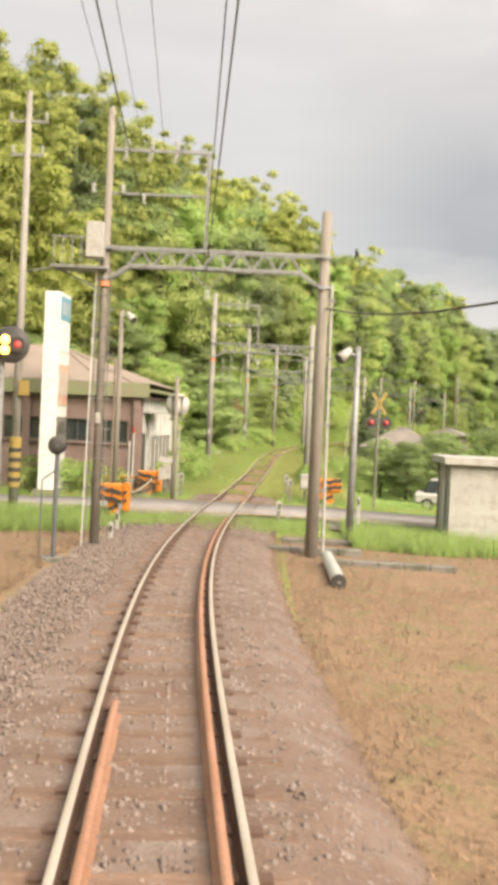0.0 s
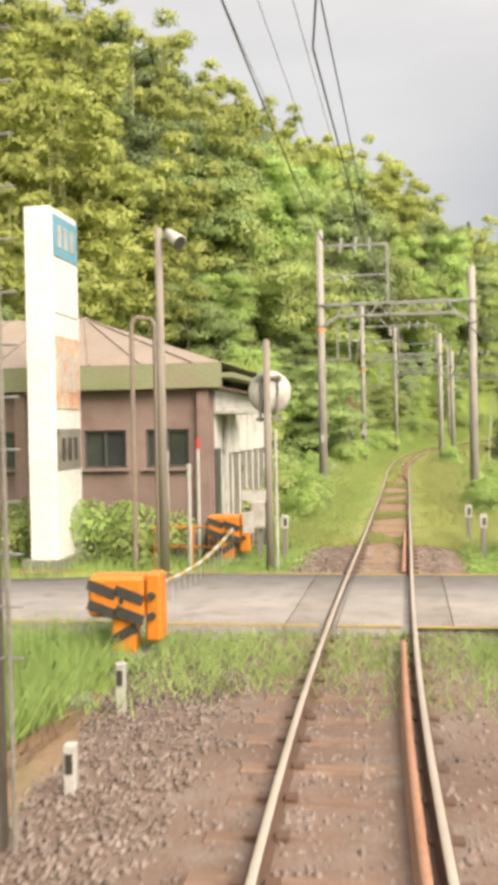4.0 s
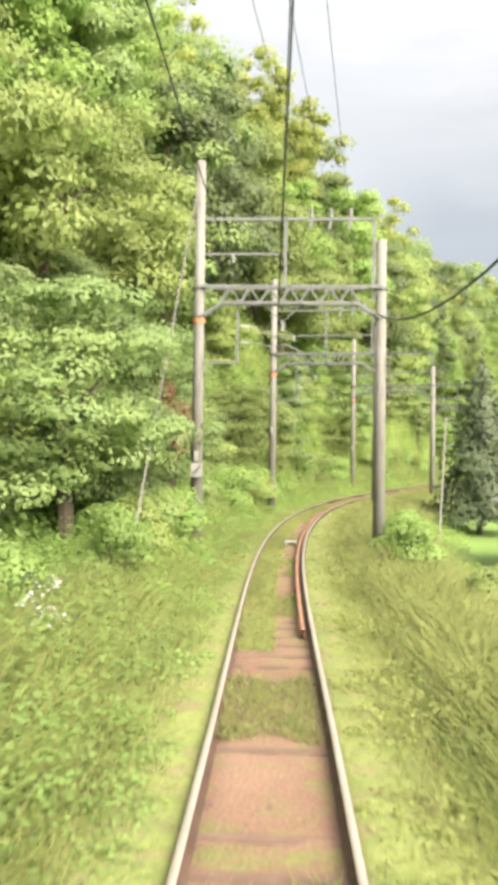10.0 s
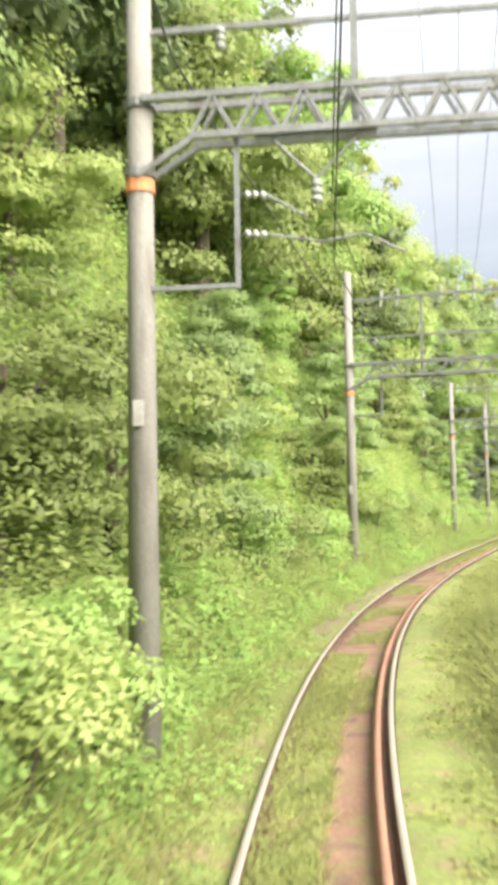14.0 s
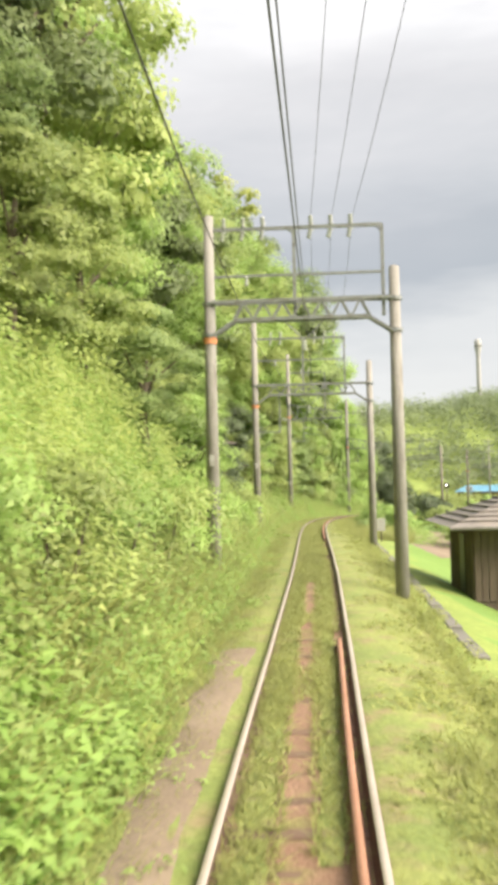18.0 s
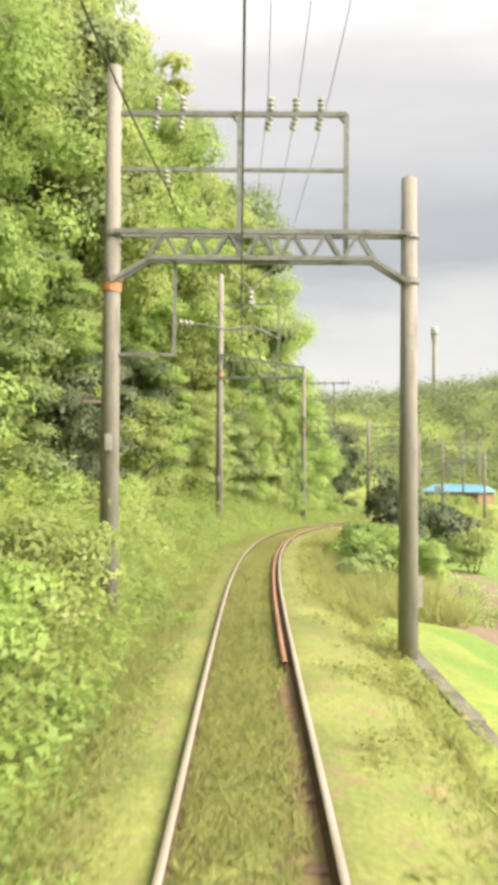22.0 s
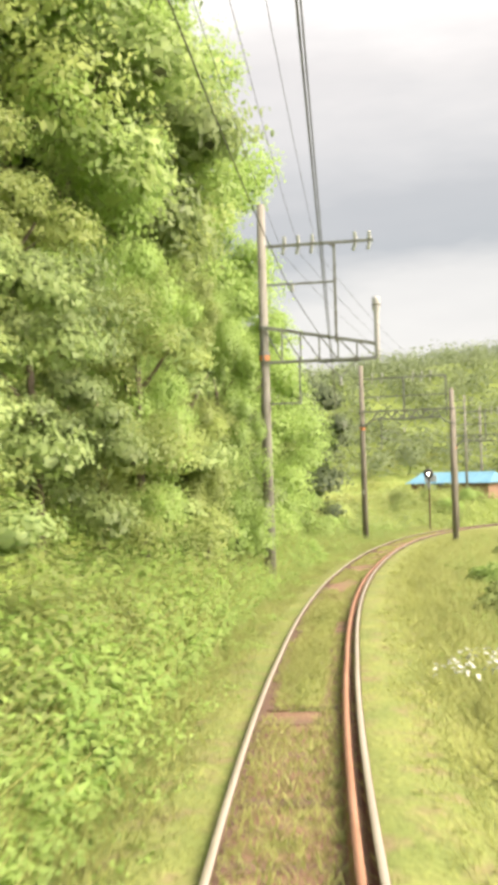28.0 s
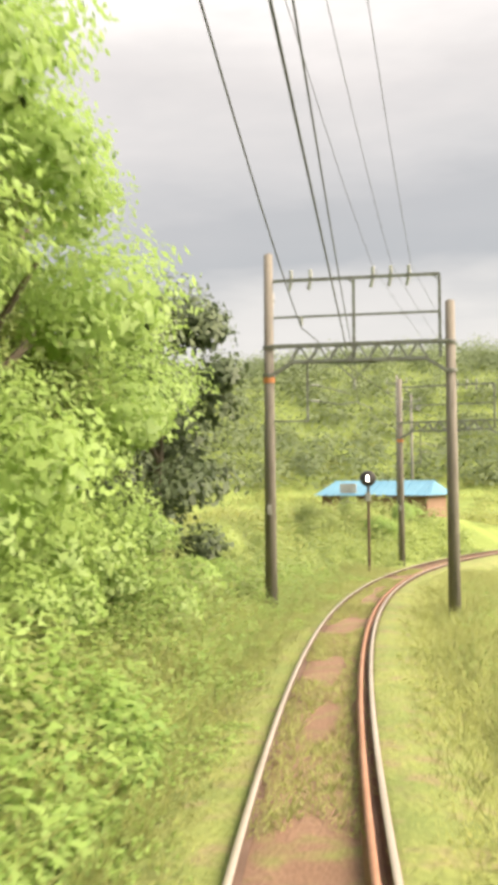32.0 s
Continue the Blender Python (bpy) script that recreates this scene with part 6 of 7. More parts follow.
for x in (-0.26, -0.18, 0.2):
    bm = B()
    rod(bm, (x * 1.1, -0.13, -0.5), (x * 0.75, -0.12, 6.3), 0.017)
    part("conduit", bm, M["cladding"] if x < -0.2 else M["kerb"], t)
for x in (-0.35, 0.35):
    hung(t, INSULATOR, (x, -0.1, 8.1), "insulator")
t = thing("conduit_pipe", place(23.9, 3.07, 0), "long white conduit pipe fixed along the pole", "pipe")
bm = B()
rod(bm, (0.02, 0, -0.6), (-0.07, 0, 6.2), 0.04, seg=10)
part("pipe", bm, M["white"], t)
for z in (1.2, 2.8, 4.4, 5.8):
    bm = B()
    box(bm, (-0.1, 0, z), (0.3, 0.08, 0.05))
    part("bracket", bm, M["steel"], t)

# white pipe on the dry lawn, troughs and markers
t = thing("white_pipe", place(18.9, 3.06, -0.3), "white pipe with a black end lying along the verge", "pipe")
bm = B()
rod(bm, (0, 0, 0), (0.1, 3.6, 0), 0.14, 0.14, 20)
part("pipe", bm, M["porcelain"], t, round_=False)
bm = B()
rod(bm, (0, -0.04, 0), (0.005, 0.1, 0), 0.146, 0.146, 20)
cap = part("end_cap", bm, M["black"], t)
bm = B()
rod(bm, (0, -0.1, 0), (0, -0.03, 0), 0.03, 0.03, 10)
part("bolt", bm, M["steel"], cap)
for y in (0.5, 1.8, 3.2):
    bm = B()
    box(bm, (0.02, y, -0.2), (0.14, 0.14, 0.2))
    part("prop", bm, M["kerb"], t)
for s_, d_, w_, turn in ((26.6, 3.9, 3.6, 0.0), (24.6, 2.9, 2.4, 0.05), (22.7, 4.6, 3.0, -0.06), (27.6, -3.4, 1.5, 0.2)):
    t = stand(s_, d_, "cable_trough", "weathered concrete cable trough lying beside the track", "cable trough", "cable troughs", turn)
    n_ = int(w_ / 0.6)
    for k in range(n_):
        bm = B()
        box(bm, (-w_ / 2 + 0.3 + k * 0.6, 0, 0.04), (0.585, 0.3, 0.22))
        part("lid", bm, M["kerb"], t, bevel=0.012)


def marker(s, d, h, kind):
    t = stand(s, d, "marker_post", {"black": "short dark post with a white capped head", "white": "short white marker post", "tall": "white square marker post"}[kind], "marker post", "marker posts beside the track")
    bm = B()
    box(bm, (0, 0, h / 2 - 0.1), (0.1, 0.1, h))
    part("post", bm, M["kerb"] if kind == "black" else M["white"], t, bevel=0.01)
    if kind == "black":
        bm = B()
        box(bm, (0, 0, h), (0.16, 0.12, 0.3))
        p = part("head", bm, M["white"], t, bevel=0.01)
        bm = B()
        box(bm, (0.02, -0.066, h), (0.07, 0.012, 0.16))
        part("face", bm, M["black"], p)
    else:
        bm = B()
        box(bm, (0, -0.055, h - 0.25), (0.06, 0.01, 0.16))
        part("marking_bar", bm, M["black"], t)


marker(38.6, -2.15, 1.05, "black")
marker(41.3, 1.95, 1.05, "black")
marker(39.2, 2.15, 1.0, "black")
marker(29.9, 1.95, 0.75, "black")
marker(24.8, -2.25, 0.6, "white")
marker(27.2, -2.5, 0.7, "white")
marker(28.9, 4.3, 1.35, "tall")
# signal cabinets on the field side
for s_, d_, h_ in ((39.6, 2.75, 1.35), (39.0, 3.1, 0.9), (38.9, -2.75, 1.5)):
    t = stand(s_, d_, "signal_cabinet", "small weathered white signal cabinet on a leg", "cabinet", "signal cabinets")
    bm = B()
    box(bm, (0, 0, h_ - 0.3), (0.4, 0.3, 0.6))
    c_ = part("case", bm, M["white"], t, bevel=0.015)
    bm = B()
    box(bm, (0, -0.16, h_ - 0.3), (0.32, 0.02, 0.5))
    part("door", bm, M["white"], c_)
    bm = B()
    box(bm, (0, 0, (h_ - 0.6) / 2 - 0.1), (0.1, 0.1, h_ - 0.5))
    part("leg", bm, M["kerb"], t)

# white concrete shed and the house behind it on the field side
t = stand(28.4, 6.75, "concrete_shed", "small white plastered shed with a flat overhanging slab roof", "shed")
bm = B()
box(bm, (1.2, 1.1, 1.15), (2.2, 2.2, 2.5))
part("body", bm, M["white"], t, bevel=0.02)
bm = B()
prism(bm, ((-0.1, -0.2), (2.6, -0.2), (2.6, 2.5), (-0.1, 2.5)), 2.4, 2.6)
part("roof", bm, M["white"], t)
bm = B()
box(bm, (0.07, 0.6, 1.0), (0.06, 0.7, 1.8))
part("door", bm, M["cladding"], t)
for y in (0.25, 1.6):
    bm = B()
    rod(bm, (0.02, y, -0.1), (0.02, y, 2.4), 0.03)
    part("downpipe", bm, M["kerb"], t)


def house(s, d, w, depth_, wall_h, roof_h, wall, roof, label, turn=0.0, name="house", planks=False, over=0.6, base=None):
    t = stand(s, d, name, label, name.replace("_", " "), "", turn)
    if base is not None:
        t.matrix_world = place(s, d, base, turn)
    bm = B()
    box(bm, (w / 2, depth_ / 2, wall_h / 2 - 0.2), (w, depth_, wall_h + 0.4))
    part("wall", bm, wall, t)
    if planks:
        pk = B()
        box(pk, (0, 0, wall_h / 2), (0.16, 0.03, wall_h))
        pk = finish("plank", pk, wall)
        for x in np.arange(0.09, w, 0.18):
            hung(t, pk, (x, -0.02, 0), "plank")
        pk = B()
        box(pk, (0, 0, wall_h / 2), (0.03, 0.16, wall_h))
        pk = finish("plank", pk, wall)
        for y in np.arange(0.09, depth_, 0.18):
            hung(t, pk, (-0.02, y, 0), "plank")
    bm = B()
    o = over
    lo = [bm.verts.new(q) for q in ((-o, -o, wall_h), (w + o, -o, wall_h), (w + o, depth_ + o, wall_h), (-o, depth_ + o, wall_h))]
    k = min(w, depth_) * 0.5
    if w >= depth_:
        r1, r2 = (k, depth_ / 2, wall_h + roof_h), (w - k + 0.01, depth_ / 2, wall_h + roof_h)
    else:
        r1, r2 = (w / 2, k, wall_h + roof_h), (w / 2, depth_ - k, wall_h + roof_h)
    a_, b_ = bm.verts.new(r1), bm.verts.new(r2)
    if w >= depth_:
        for q in ((lo[0], lo[1], b_, a_), (lo[1], lo[2], b_), (lo[2], lo[3], a_, b_), (lo[3], lo[0], a_)):
            bm.faces.new(q)
    else:
        for q in ((lo[0], lo[1], a_), (lo[1], lo[2], b_, a_), (lo[2], lo[3], b_), (lo[3], lo[0], a_, b_)):
            bm.faces.new(q)
    bm.faces.new(lo[::-1])
    rf = part("roof", bm, roof, t)
    # courses of tiles on the two long faces seen from the line
    for i in range(1, 9):
        u_ = i / 9
        z_ = wall_h + roof_h * u_ + 0.025
        if w >= depth_:
            y_ = -o + (depth_ / 2 + o) * u_
            row = B()
            bar(row, (-o + (k + o) * u_, y_, z_), (w + o - (k + o) * u_, y_, z_), 0.05, 0.05)
            part("tile_course", row, roof, rf)
        else:
            x_ = -o + (w / 2 + o) * u_
            row = B()
            bar(row, (x_, -o + (k + o) * u_, z_), (x_, depth_ + o - (k + o) * u_, z_), 0.05, 0.05)
            part("tile_course", row, roof, rf)
            y_ = -o + (k + o) * u_
            row = B()
            bar(row, (-o + (w / 2 + o) * u_, y_, z_), (w + o - (w / 2 + o) * u_, y_, z_), 0.05, 0.05)
            part("tile_course", row, roof, rf)
    bm = B()
    rod(bm, r1, r2, 0.11, seg=8) if (Vector(r1) - Vector(r2)).length > 0.3 else ball(bm, r1, 0.14)
    part("ridge_tiles", bm, M["tile"], rf)
    bm = B()
    box(bm, (-0.03, depth_ * 0.4, wall_h * 0.45), (0.06, 0.9, wall_h * 0.8))
    part("door", bm, M["dark"], t)
    w_ = new("window")
    w_.parent = t
    bm = B()
    box(bm, (w * 0.5, -0.03, wall_h * 0.6), (1.2, 0.05, 0.8))
    part("pane", bm, M["glass"], w_)
    bm = B()
    for x in (-0.6, 0, 0.6):
        box(bm, (w * 0.5 + x, -0.05, wall_h * 0.6), (0.06, 0.05, 0.84))
    for z in (-0.42, 0.42):
        box(bm, (w * 0.5, -0.052, wall_h * 0.6 + z), (1.26, 0.05, 0.06))
    part("window_frame", bm, M["plank"], w_)
    bm = B()
    rod(bm, (-o, -o - 0.04, wall_h - 0.04), (w + o, -o - 0.04, wall_h - 0.04), 0.05)
    part("gutter", bm, M["kerb"], t)
    return t


house(83.6, 7.55, 6, 5, 2.25, 1.6, M["wall"], M["tile"], "brown farmhouse with a grey and tan tiled roof")
house(140.1, 4.2, 4.0, 4.3, 1.95, 1.0, M["plank"], M["tile"], "dark plank-walled barn with a grey tiled roof", name="barn", planks=True, over=0.7)
t = house(166.5, -9.0, 4.3, 3.2, 1.9, 0.7, M["plank"], M["plank"], "old plank hut with a sagging roof under the trees", name="hut", planks=True, over=0.7, base=2.5)

# parked car beyond the crossing
t = stand(44, 9.3, "parked_car", "small white car parked beside the lane", "car", turn=1.4)
bm = B()
box(bm, (0, 0, 0.55), (1.45, 3.3, 0.5))
part("body", bm, M["white"], t, bevel=0.1)
bm = B()
g = box(bm, (0, 0.2, 1.05), (1.3, 2.2, 0.6))
for v_ in bm.verts:
    if v_.co.z > 1.1:
        v_.co.x *= 0.85
        v_.co.y = 0.2 + (v_.co.y - 0.2) * 0.72
cab = part("cabin", bm, M["glass"], t, bevel=0.06)
bm = B()
box(bm, (0, 0.2, 1.37), (1.05, 1.5, 0.05))
part("roof", bm, M["white"], cab)
for x in (-0.68, 0.68):
    for y in (-1.05, 1.05):
        bm = B()
        rod(bm, (x - 0.08, y, 0.29), (x + 0.08, y, 0.29), 0.28, 0.28, 18)
        w_ = part("wheel", bm, M["black"], t)
        bm = B()
        rod(bm, (x - 0.09, y, 0.29), (x + 0.09, y, 0.29), 0.16, 0.16, 14)
        part("rim", bm, M["steel"], w_)
    bm = B()
    box(bm, (x * 0.75, -1.64, 0.62), (0.25, 0.06, 0.14))
    part("headlight", bm, M["porcelain"], t)

# thin pale pole and path by the farmhouse, dark fir beside it
t = stand(93.8, 5.3, "lamp_pole", "thin pale pole with two short brackets in the field", "pole")
bm = B()
rod(bm, (-0.22, 0, -0.2), (0, 0, 5.1), 0.045, 0.035)
part("pole", bm, M["white"], t)
for z in (5.0, 3.9):
    bm = B()
    rod(bm, (0, 0, z), (0.35, 0, z + 0.08), 0.025)
    part("bracket", bm, M["white"], t)


def fir(x, y, z, h, w, material, label, seed=3, count=6500, leaf=0.14):
    t = thing("conifer", Matrix.Translation((x, y, z)), label, "tree")
    r = np.random.default_rng(seed)
    cs, ns = [], []
    tiers = 16
    for i in range(tiers):
        u = (i + 0.5) / tiers
        rad = w * (1 - u) ** 0.8 * r.uniform(0.8, 1.15)
        k = max(20, int(count * (1 - u) ** 1.1 / tiers * 1.9))
        a = r.uniform(0, 6.28, k)
        q = rad * np.sqrt(r.uniform(0.05, 1, k)) * (1 + 0.25 * np.sin(a * 5 + i))
        zz = h * (0.1 + 0.9 * u) - 0.35 * q / max(w, 0.1) * h / tiers * 2 + r.normal(0, 0.15, k)
        cs.append(np.stack([q * np.cos(a), q * np.sin(a), zz], 1))
        ns.append(np.stack([np.cos(a), np.sin(a), 0.5 + 0 * a], 1))
    v, f, nn = leaves(np.concatenate(cs), np.concatenate(ns), leaf, 2.2, 0.5, 0.5, r)
    part("crown", mesh_from("crown", v, f, material, normals=nn), None, t)
    bm = B()
    rod(bm, (0, 0, -0.4), (0, 0, h * 0.92), 0.16, 0.03, 8)
    part("trunk", bm, M["bark"], t)
    return t


p = at(100.5, 6.7)
fir(p[0], p[1], float(height(p[:1], p[1:2])[0]), 8.3, 2.6, L["deep"], "dense dark conifer standing alone in the field")
p = np.array([14.6, 168.0])
zc = float(height(p[:1], p[1:])[0])
fir(p[0], p[1], zc, 32.5 - zc, 3.4, L["deep"], "tall pointed conifer rising above the wooded hill", 5, 2200, 0.4)

# withered tree by the third portal; dark evergreens along the bank
for s_, d_, kind, sz, sq in ((80.5, -5.2, "deep", 0.62, 0.9), (165, -4.9, "deep", 0.75, 1.0), (179.5, -4.9, "deep", 0.85, 0.8), (230.5, -5.9, "deep", 1.45, 1.12), (233.5, -8.0, "deep", 1.4, 1.1), (176.5, -5.4, "deep", 0.8, 0.9), (168, -5.2, "deep", 0.9, 0.9)):
    p = at(s_, d_)
    tree(kind, p[0], p[1], float(height(p[:1], p[1:2])[0]) - 0.2, sz, s_ % 6.28, sq, "evergreens on the bank")
for s_, d_, kind, sz in ((56, 7.1, "fine", 0.65), (61, 7.5, "fine", 0.72), (52, 9.8, "fine", 0.75), (55, 8.4, "fine", 0.7), (57.5, 10.6, "fine", 0.8), (60.5, 9.2, "fine", 0.7), (50, 12.2, "fine", 0.85), (64, 11.5, "fine", 0.85)):
    p = at(s_, d_)
    tree(kind, p[0], p[1], float(height(p[:1], p[1:2])[0]) - 0.2, sz, (s_ * 1.7) % 6.28, 1.0, "small trees by the field")
for s_, d_, kind, sz in ((203, -8.5, "tall", 2.5), (206.5, -7.4, "tall", 2.2), (209, -7.6, "tall", 2.5), (212.5, -7.0, "tall", 2.3), (216, -8.0, "tall", 2.2), (219, -7.4, "tall", 1.9), (211, -5.9, "tall", 2.0), (214.5, -5.6, "tall", 2.0), (218, -5.8, "tall", 1.9), (221, -6.0, "tall", 1.75), (200.5, -6.2, "tall", 1.9), (161.5, -7.4, "tall", 2.0), (173, -7.9, "tall", 2.2), (174, -6.8, "tall", 2.2), (183, -7.2, "tall", 2.4), (187, -7.6, "tall", 2.4), (191, -7.0, "tall", 2.3), (195.5, -7.4, "tall", 2.4), (202.4, -4.1, "tall", 1.0), (199.4, -4.2, "tall", 1.02), (196, -4.2, "tall", 1.02)):
    p = at(s_, d_)
    tree(kind, p[0], p[1], float(height(p[:1], p[1:2])[0]) - 0.2, sz, (s_ * 1.7) % 6.28, 1.12, "tall trees close to the line")
for s_, d_, sz, sq in ((203.0, -3.35, 0.76, 1.9), (202.4, -2.95, 0.7, 2.1), (200.6, -3.6, 0.8, 1.9), (197.5, -3.7, 0.8, 1.8)):
    p = at(s_, d_)
    tree("tall", p[0], p[1], float(height(p[:1], p[1:2])[0]) - 0.2, sz, (s_ * 2.3) % 6.28, sq, "tall trees close to the line")
for s_, d_, sz in ((184, -4.6, 0.9), (186.5, -4.5, 0.85), (189.5, -4.5, 0.9), (193, -4.4, 0.85), (207, -4.5, 0.9), (210, -4.3, 0.85), (84, -4.6, 0.8), (88, -4.4, 0.75)):
    p = at(s_, d_)
    tree("fine", p[0], p[1], float(height(p[:1], p[1:2])[0]) - 0.3, sz, (s_ * 2.9) % 6.28, 1.25, "young trees on the bank")
p = at(79.25, -3.05)
RUSSET = crown_broad("crown", L["russet"], 2600, 99, 0.8, 0.1)
t = thing("withered_tree", Matrix.Translation((p[0], p[1], float(height(p[:1], p[1:2])[0]) - 0.1)) @ Matrix.Diagonal((0.4, 0.4, 0.66, 1)), "small tree with withered russet leaves", "tree")
part("crown", RUSSET, None, t).location = (0, 0, 2.3)
part("trunk", TRUNKS[0], None, t)
hedge(175.2, 4.6, 1.85, L["deep"], "tall dark-leaved bush at the edge of the field", 8500, 0.085, 2.2)
hedge(178.5, 6.8, 2.0, L["deep"], "round dark-leaved bush at the edge of the field", 4200, 0.1, 1.2)
for s_, d_, z_ in ((168.5, 3.3, 1.3), (170.3, 3.7, 1.5), (172.2, 3.2, 1.2), (177.5, 3.6, 1.3), (166, 4.6, 1.2)):
    hedge(s_, d_, z_, L["lush"], "leafy pale green bush beside the line", 3600, 0.075, 1.05, group="bushes beside the line")
hedge(165.5, 2.9, 0.95, L["broad"], "small leafy shrub beside the rails", 1100, 0.085, 1.1)
SHRUBS_NEAR = ((39.4, -6.6, 1.5), (39.2, -8.4, 1.45), (39.3, -5.5, 1.3), (38.9, -10.5, 1.4), (45.5, -3.9, 1.3), (51, -4.0, 1.3), (62, 3.6, 0.9), (70, 3.9, 1.0), (60, 6.8, 1.9), (64, 7.8, 2.0), (68, 7.0, 1.8), (58, 9.2, 2.0), (56, 6.0, 1.5), (72, 9.5, 2.0), (54, 10.5, 2.0), (68, 5.0, 1.7), (69.2, 6.5, 2.0), (71.5, 5.6, 1.8), (66.5, -3.9, 1.0), (58, -4.4, 1.1), (47.5, -3.6, 1.1), (53.5, -3.9, 1.1), (85, 3.8, 0.8))
SHRUBS_FAR = ((168, 4.2, 1.2), (171, 3.5, 1.0), (181, 3.9, 1.1), (186, 3.6, 0.9), (192, 4.0, 1.0), (199, 3.8, 1.0), (206, 4.1, 1.1), (172.5, 7.0, 1.4), (160.5, 6.9, 1.5), (258, -5.8, 1.5), (260, -7.6, 1.6), (262, -9.5, 1.7), (264, -6.6, 1.5), (259, -10.5, 1.7), (256, -8.6, 1.4), (212, -4.2, 1.2), (215.5, -3.6, 1.0), (218, -4.6, 1.3), (224, -4.0, 1.2), (233, -5.5, 1.4), (236, -8, 1.6), (230, -9, 1.8), (243, -9, 1.6), (240, 6, 1.4), (232, 5.5, 1.2), (222, 5, 1.0))
for spots_ in (SHRUBS_NEAR, SHRUBS_FAR):
    for i, (s_, d_, z_) in enumerate(spots_):
        hedge(s_, d_, z_, L["vine"] if i % 3 else L["lush"], "leafy bright green shrub in the verge", 2600, 0.075, 1.0, group="verge shrubs")

for s_, d_, z_ in ((164, -5.2, 1.7), (166.8, -4.7, 1.6), (169.5, -4.9, 1.7), (205, -4.3, 1.5), (208, -4.2, 1.7), (211, -3.9, 1.6), (214, -4.1, 1.7), (217, -3.9, 1.6), (220, -3.7, 1.5), (223, -3.9, 1.5), (226, -3.8, 1.3), (229, -3.7, 1.2), (238, -6.4, 1.9), (241, -7.8, 2.0), (244, -6.6, 1.6)):
    hedge(s_, d_, z_, L["vine"] if s_ > 230 else L["lush"], "leafy yellow-green bush on the bank", 3400, 0.075, 1.1, group="bushes on the bank")

for s_, d_, z_ in ((46.5, -2.7, 0.95), (49, -2.75, 1.0), (50.8, -2.6, 0.9), (48.2, 3.0, 0.85), (50.6, 3.0, 0.85), (70, -2.8, 1.0), (73, -2.8, 1.05), (76, -2.6, 1.1), (74, 3.0, 0.9), (76.4, 2.9, 0.85), (104, -2.8, 1.15), (107, -2.8, 1.2), (110, -2.7, 1.2), (112.3, -2.6, 1.1), (119.5, -2.9, 1.2), (122.5, -2.9, 1.25), (125.5, -2.8, 1.25), (128.5, -2.7, 1.3), (131.5, -2.6, 1.3), (134.2, -2.55, 1.3), (148, -2.6, 1.0), (151, -2.6, 1.0), (153.4, -2.6, 0.95), (86, -2.5, 1.15), (88.5, -2.4, 1.15), (91, -2.3, 1.15), (92.6, -2.3, 1.05), (199, -2.9, 1.1), (202, -2.8, 1.15), (204, -2.7, 1.1)):
    hedge(s_, d_, z_, L["vine"] if int(s_) % 2 else L["lush"], "mound of bright creepers round the foot of a pole", 3200, 0.055, 1.5, group="creeper mounds")

# kerb wall on the field side
kerb = thing("kerb_wall", Matrix(), "low weathered concrete kerb wall above the field", "kerb wall", kind="structure")
for i in range(18):
    s_ = 130.5 + i * 1.5
    bm = B()
    box(bm, (0, 0, 0), (0.26, 1.48, 0.55))
    o = part("kerb_block", bm, M["kerb"], kerb, bevel=0.02)
    o.matrix_local = place(s_, 2.68, -0.7 + random.uniform(-0.015, 0.015), random.uniform(-0.012, 0.012))
# boards and litter by the seventh portal, box between the rails
t = stand(157.2, 3.0, "notice_board", "small pale board on a post beside the path", "board")
bm = B()
box(bm, (0, 0, 0.75), (0.35, 0.04, 0.55))
part("board", bm, M["white"], t)
bm = B()
rod(bm, (0, 0.03, -0.2), (0, 0.03, 1.0), 0.03)
part("post", bm, M["bark"], t)
t = thing("pole_sign", place(77.35, -2.12, 2.05), "small white square sign with a dark slash on the pole", "sign")
bm = B()
box(bm, (0, 0, 0), (0.3, 0.02, 0.36))
part("board", bm, M["white"], t)
bm = B()
box(bm, (0, -0.016, 0), (0.03, 0.01, 0.3), 0, 0.7)
part("slash_bar", bm, M["black"], t)
bm = B()
box(bm, (0, 0.07, 0), (0.05, 0.14, 0.05))
part("bracket", bm, M["steel"], t)
t = thing("track_box", place(80.3, 0.2, -0.12), "small pale metal box fixed between the rails", "track equipment")
bm = B()
box(bm, (0, 0, 0.06), (0.34, 0.2, 0.14))
part("case", bm, M["white"], t, bevel=0.015)
bm = B()
box(bm, (0.05, -0.11, 0.04), (0.2, 0.02, 0.08))
part("cover", bm, M["rust"], t)


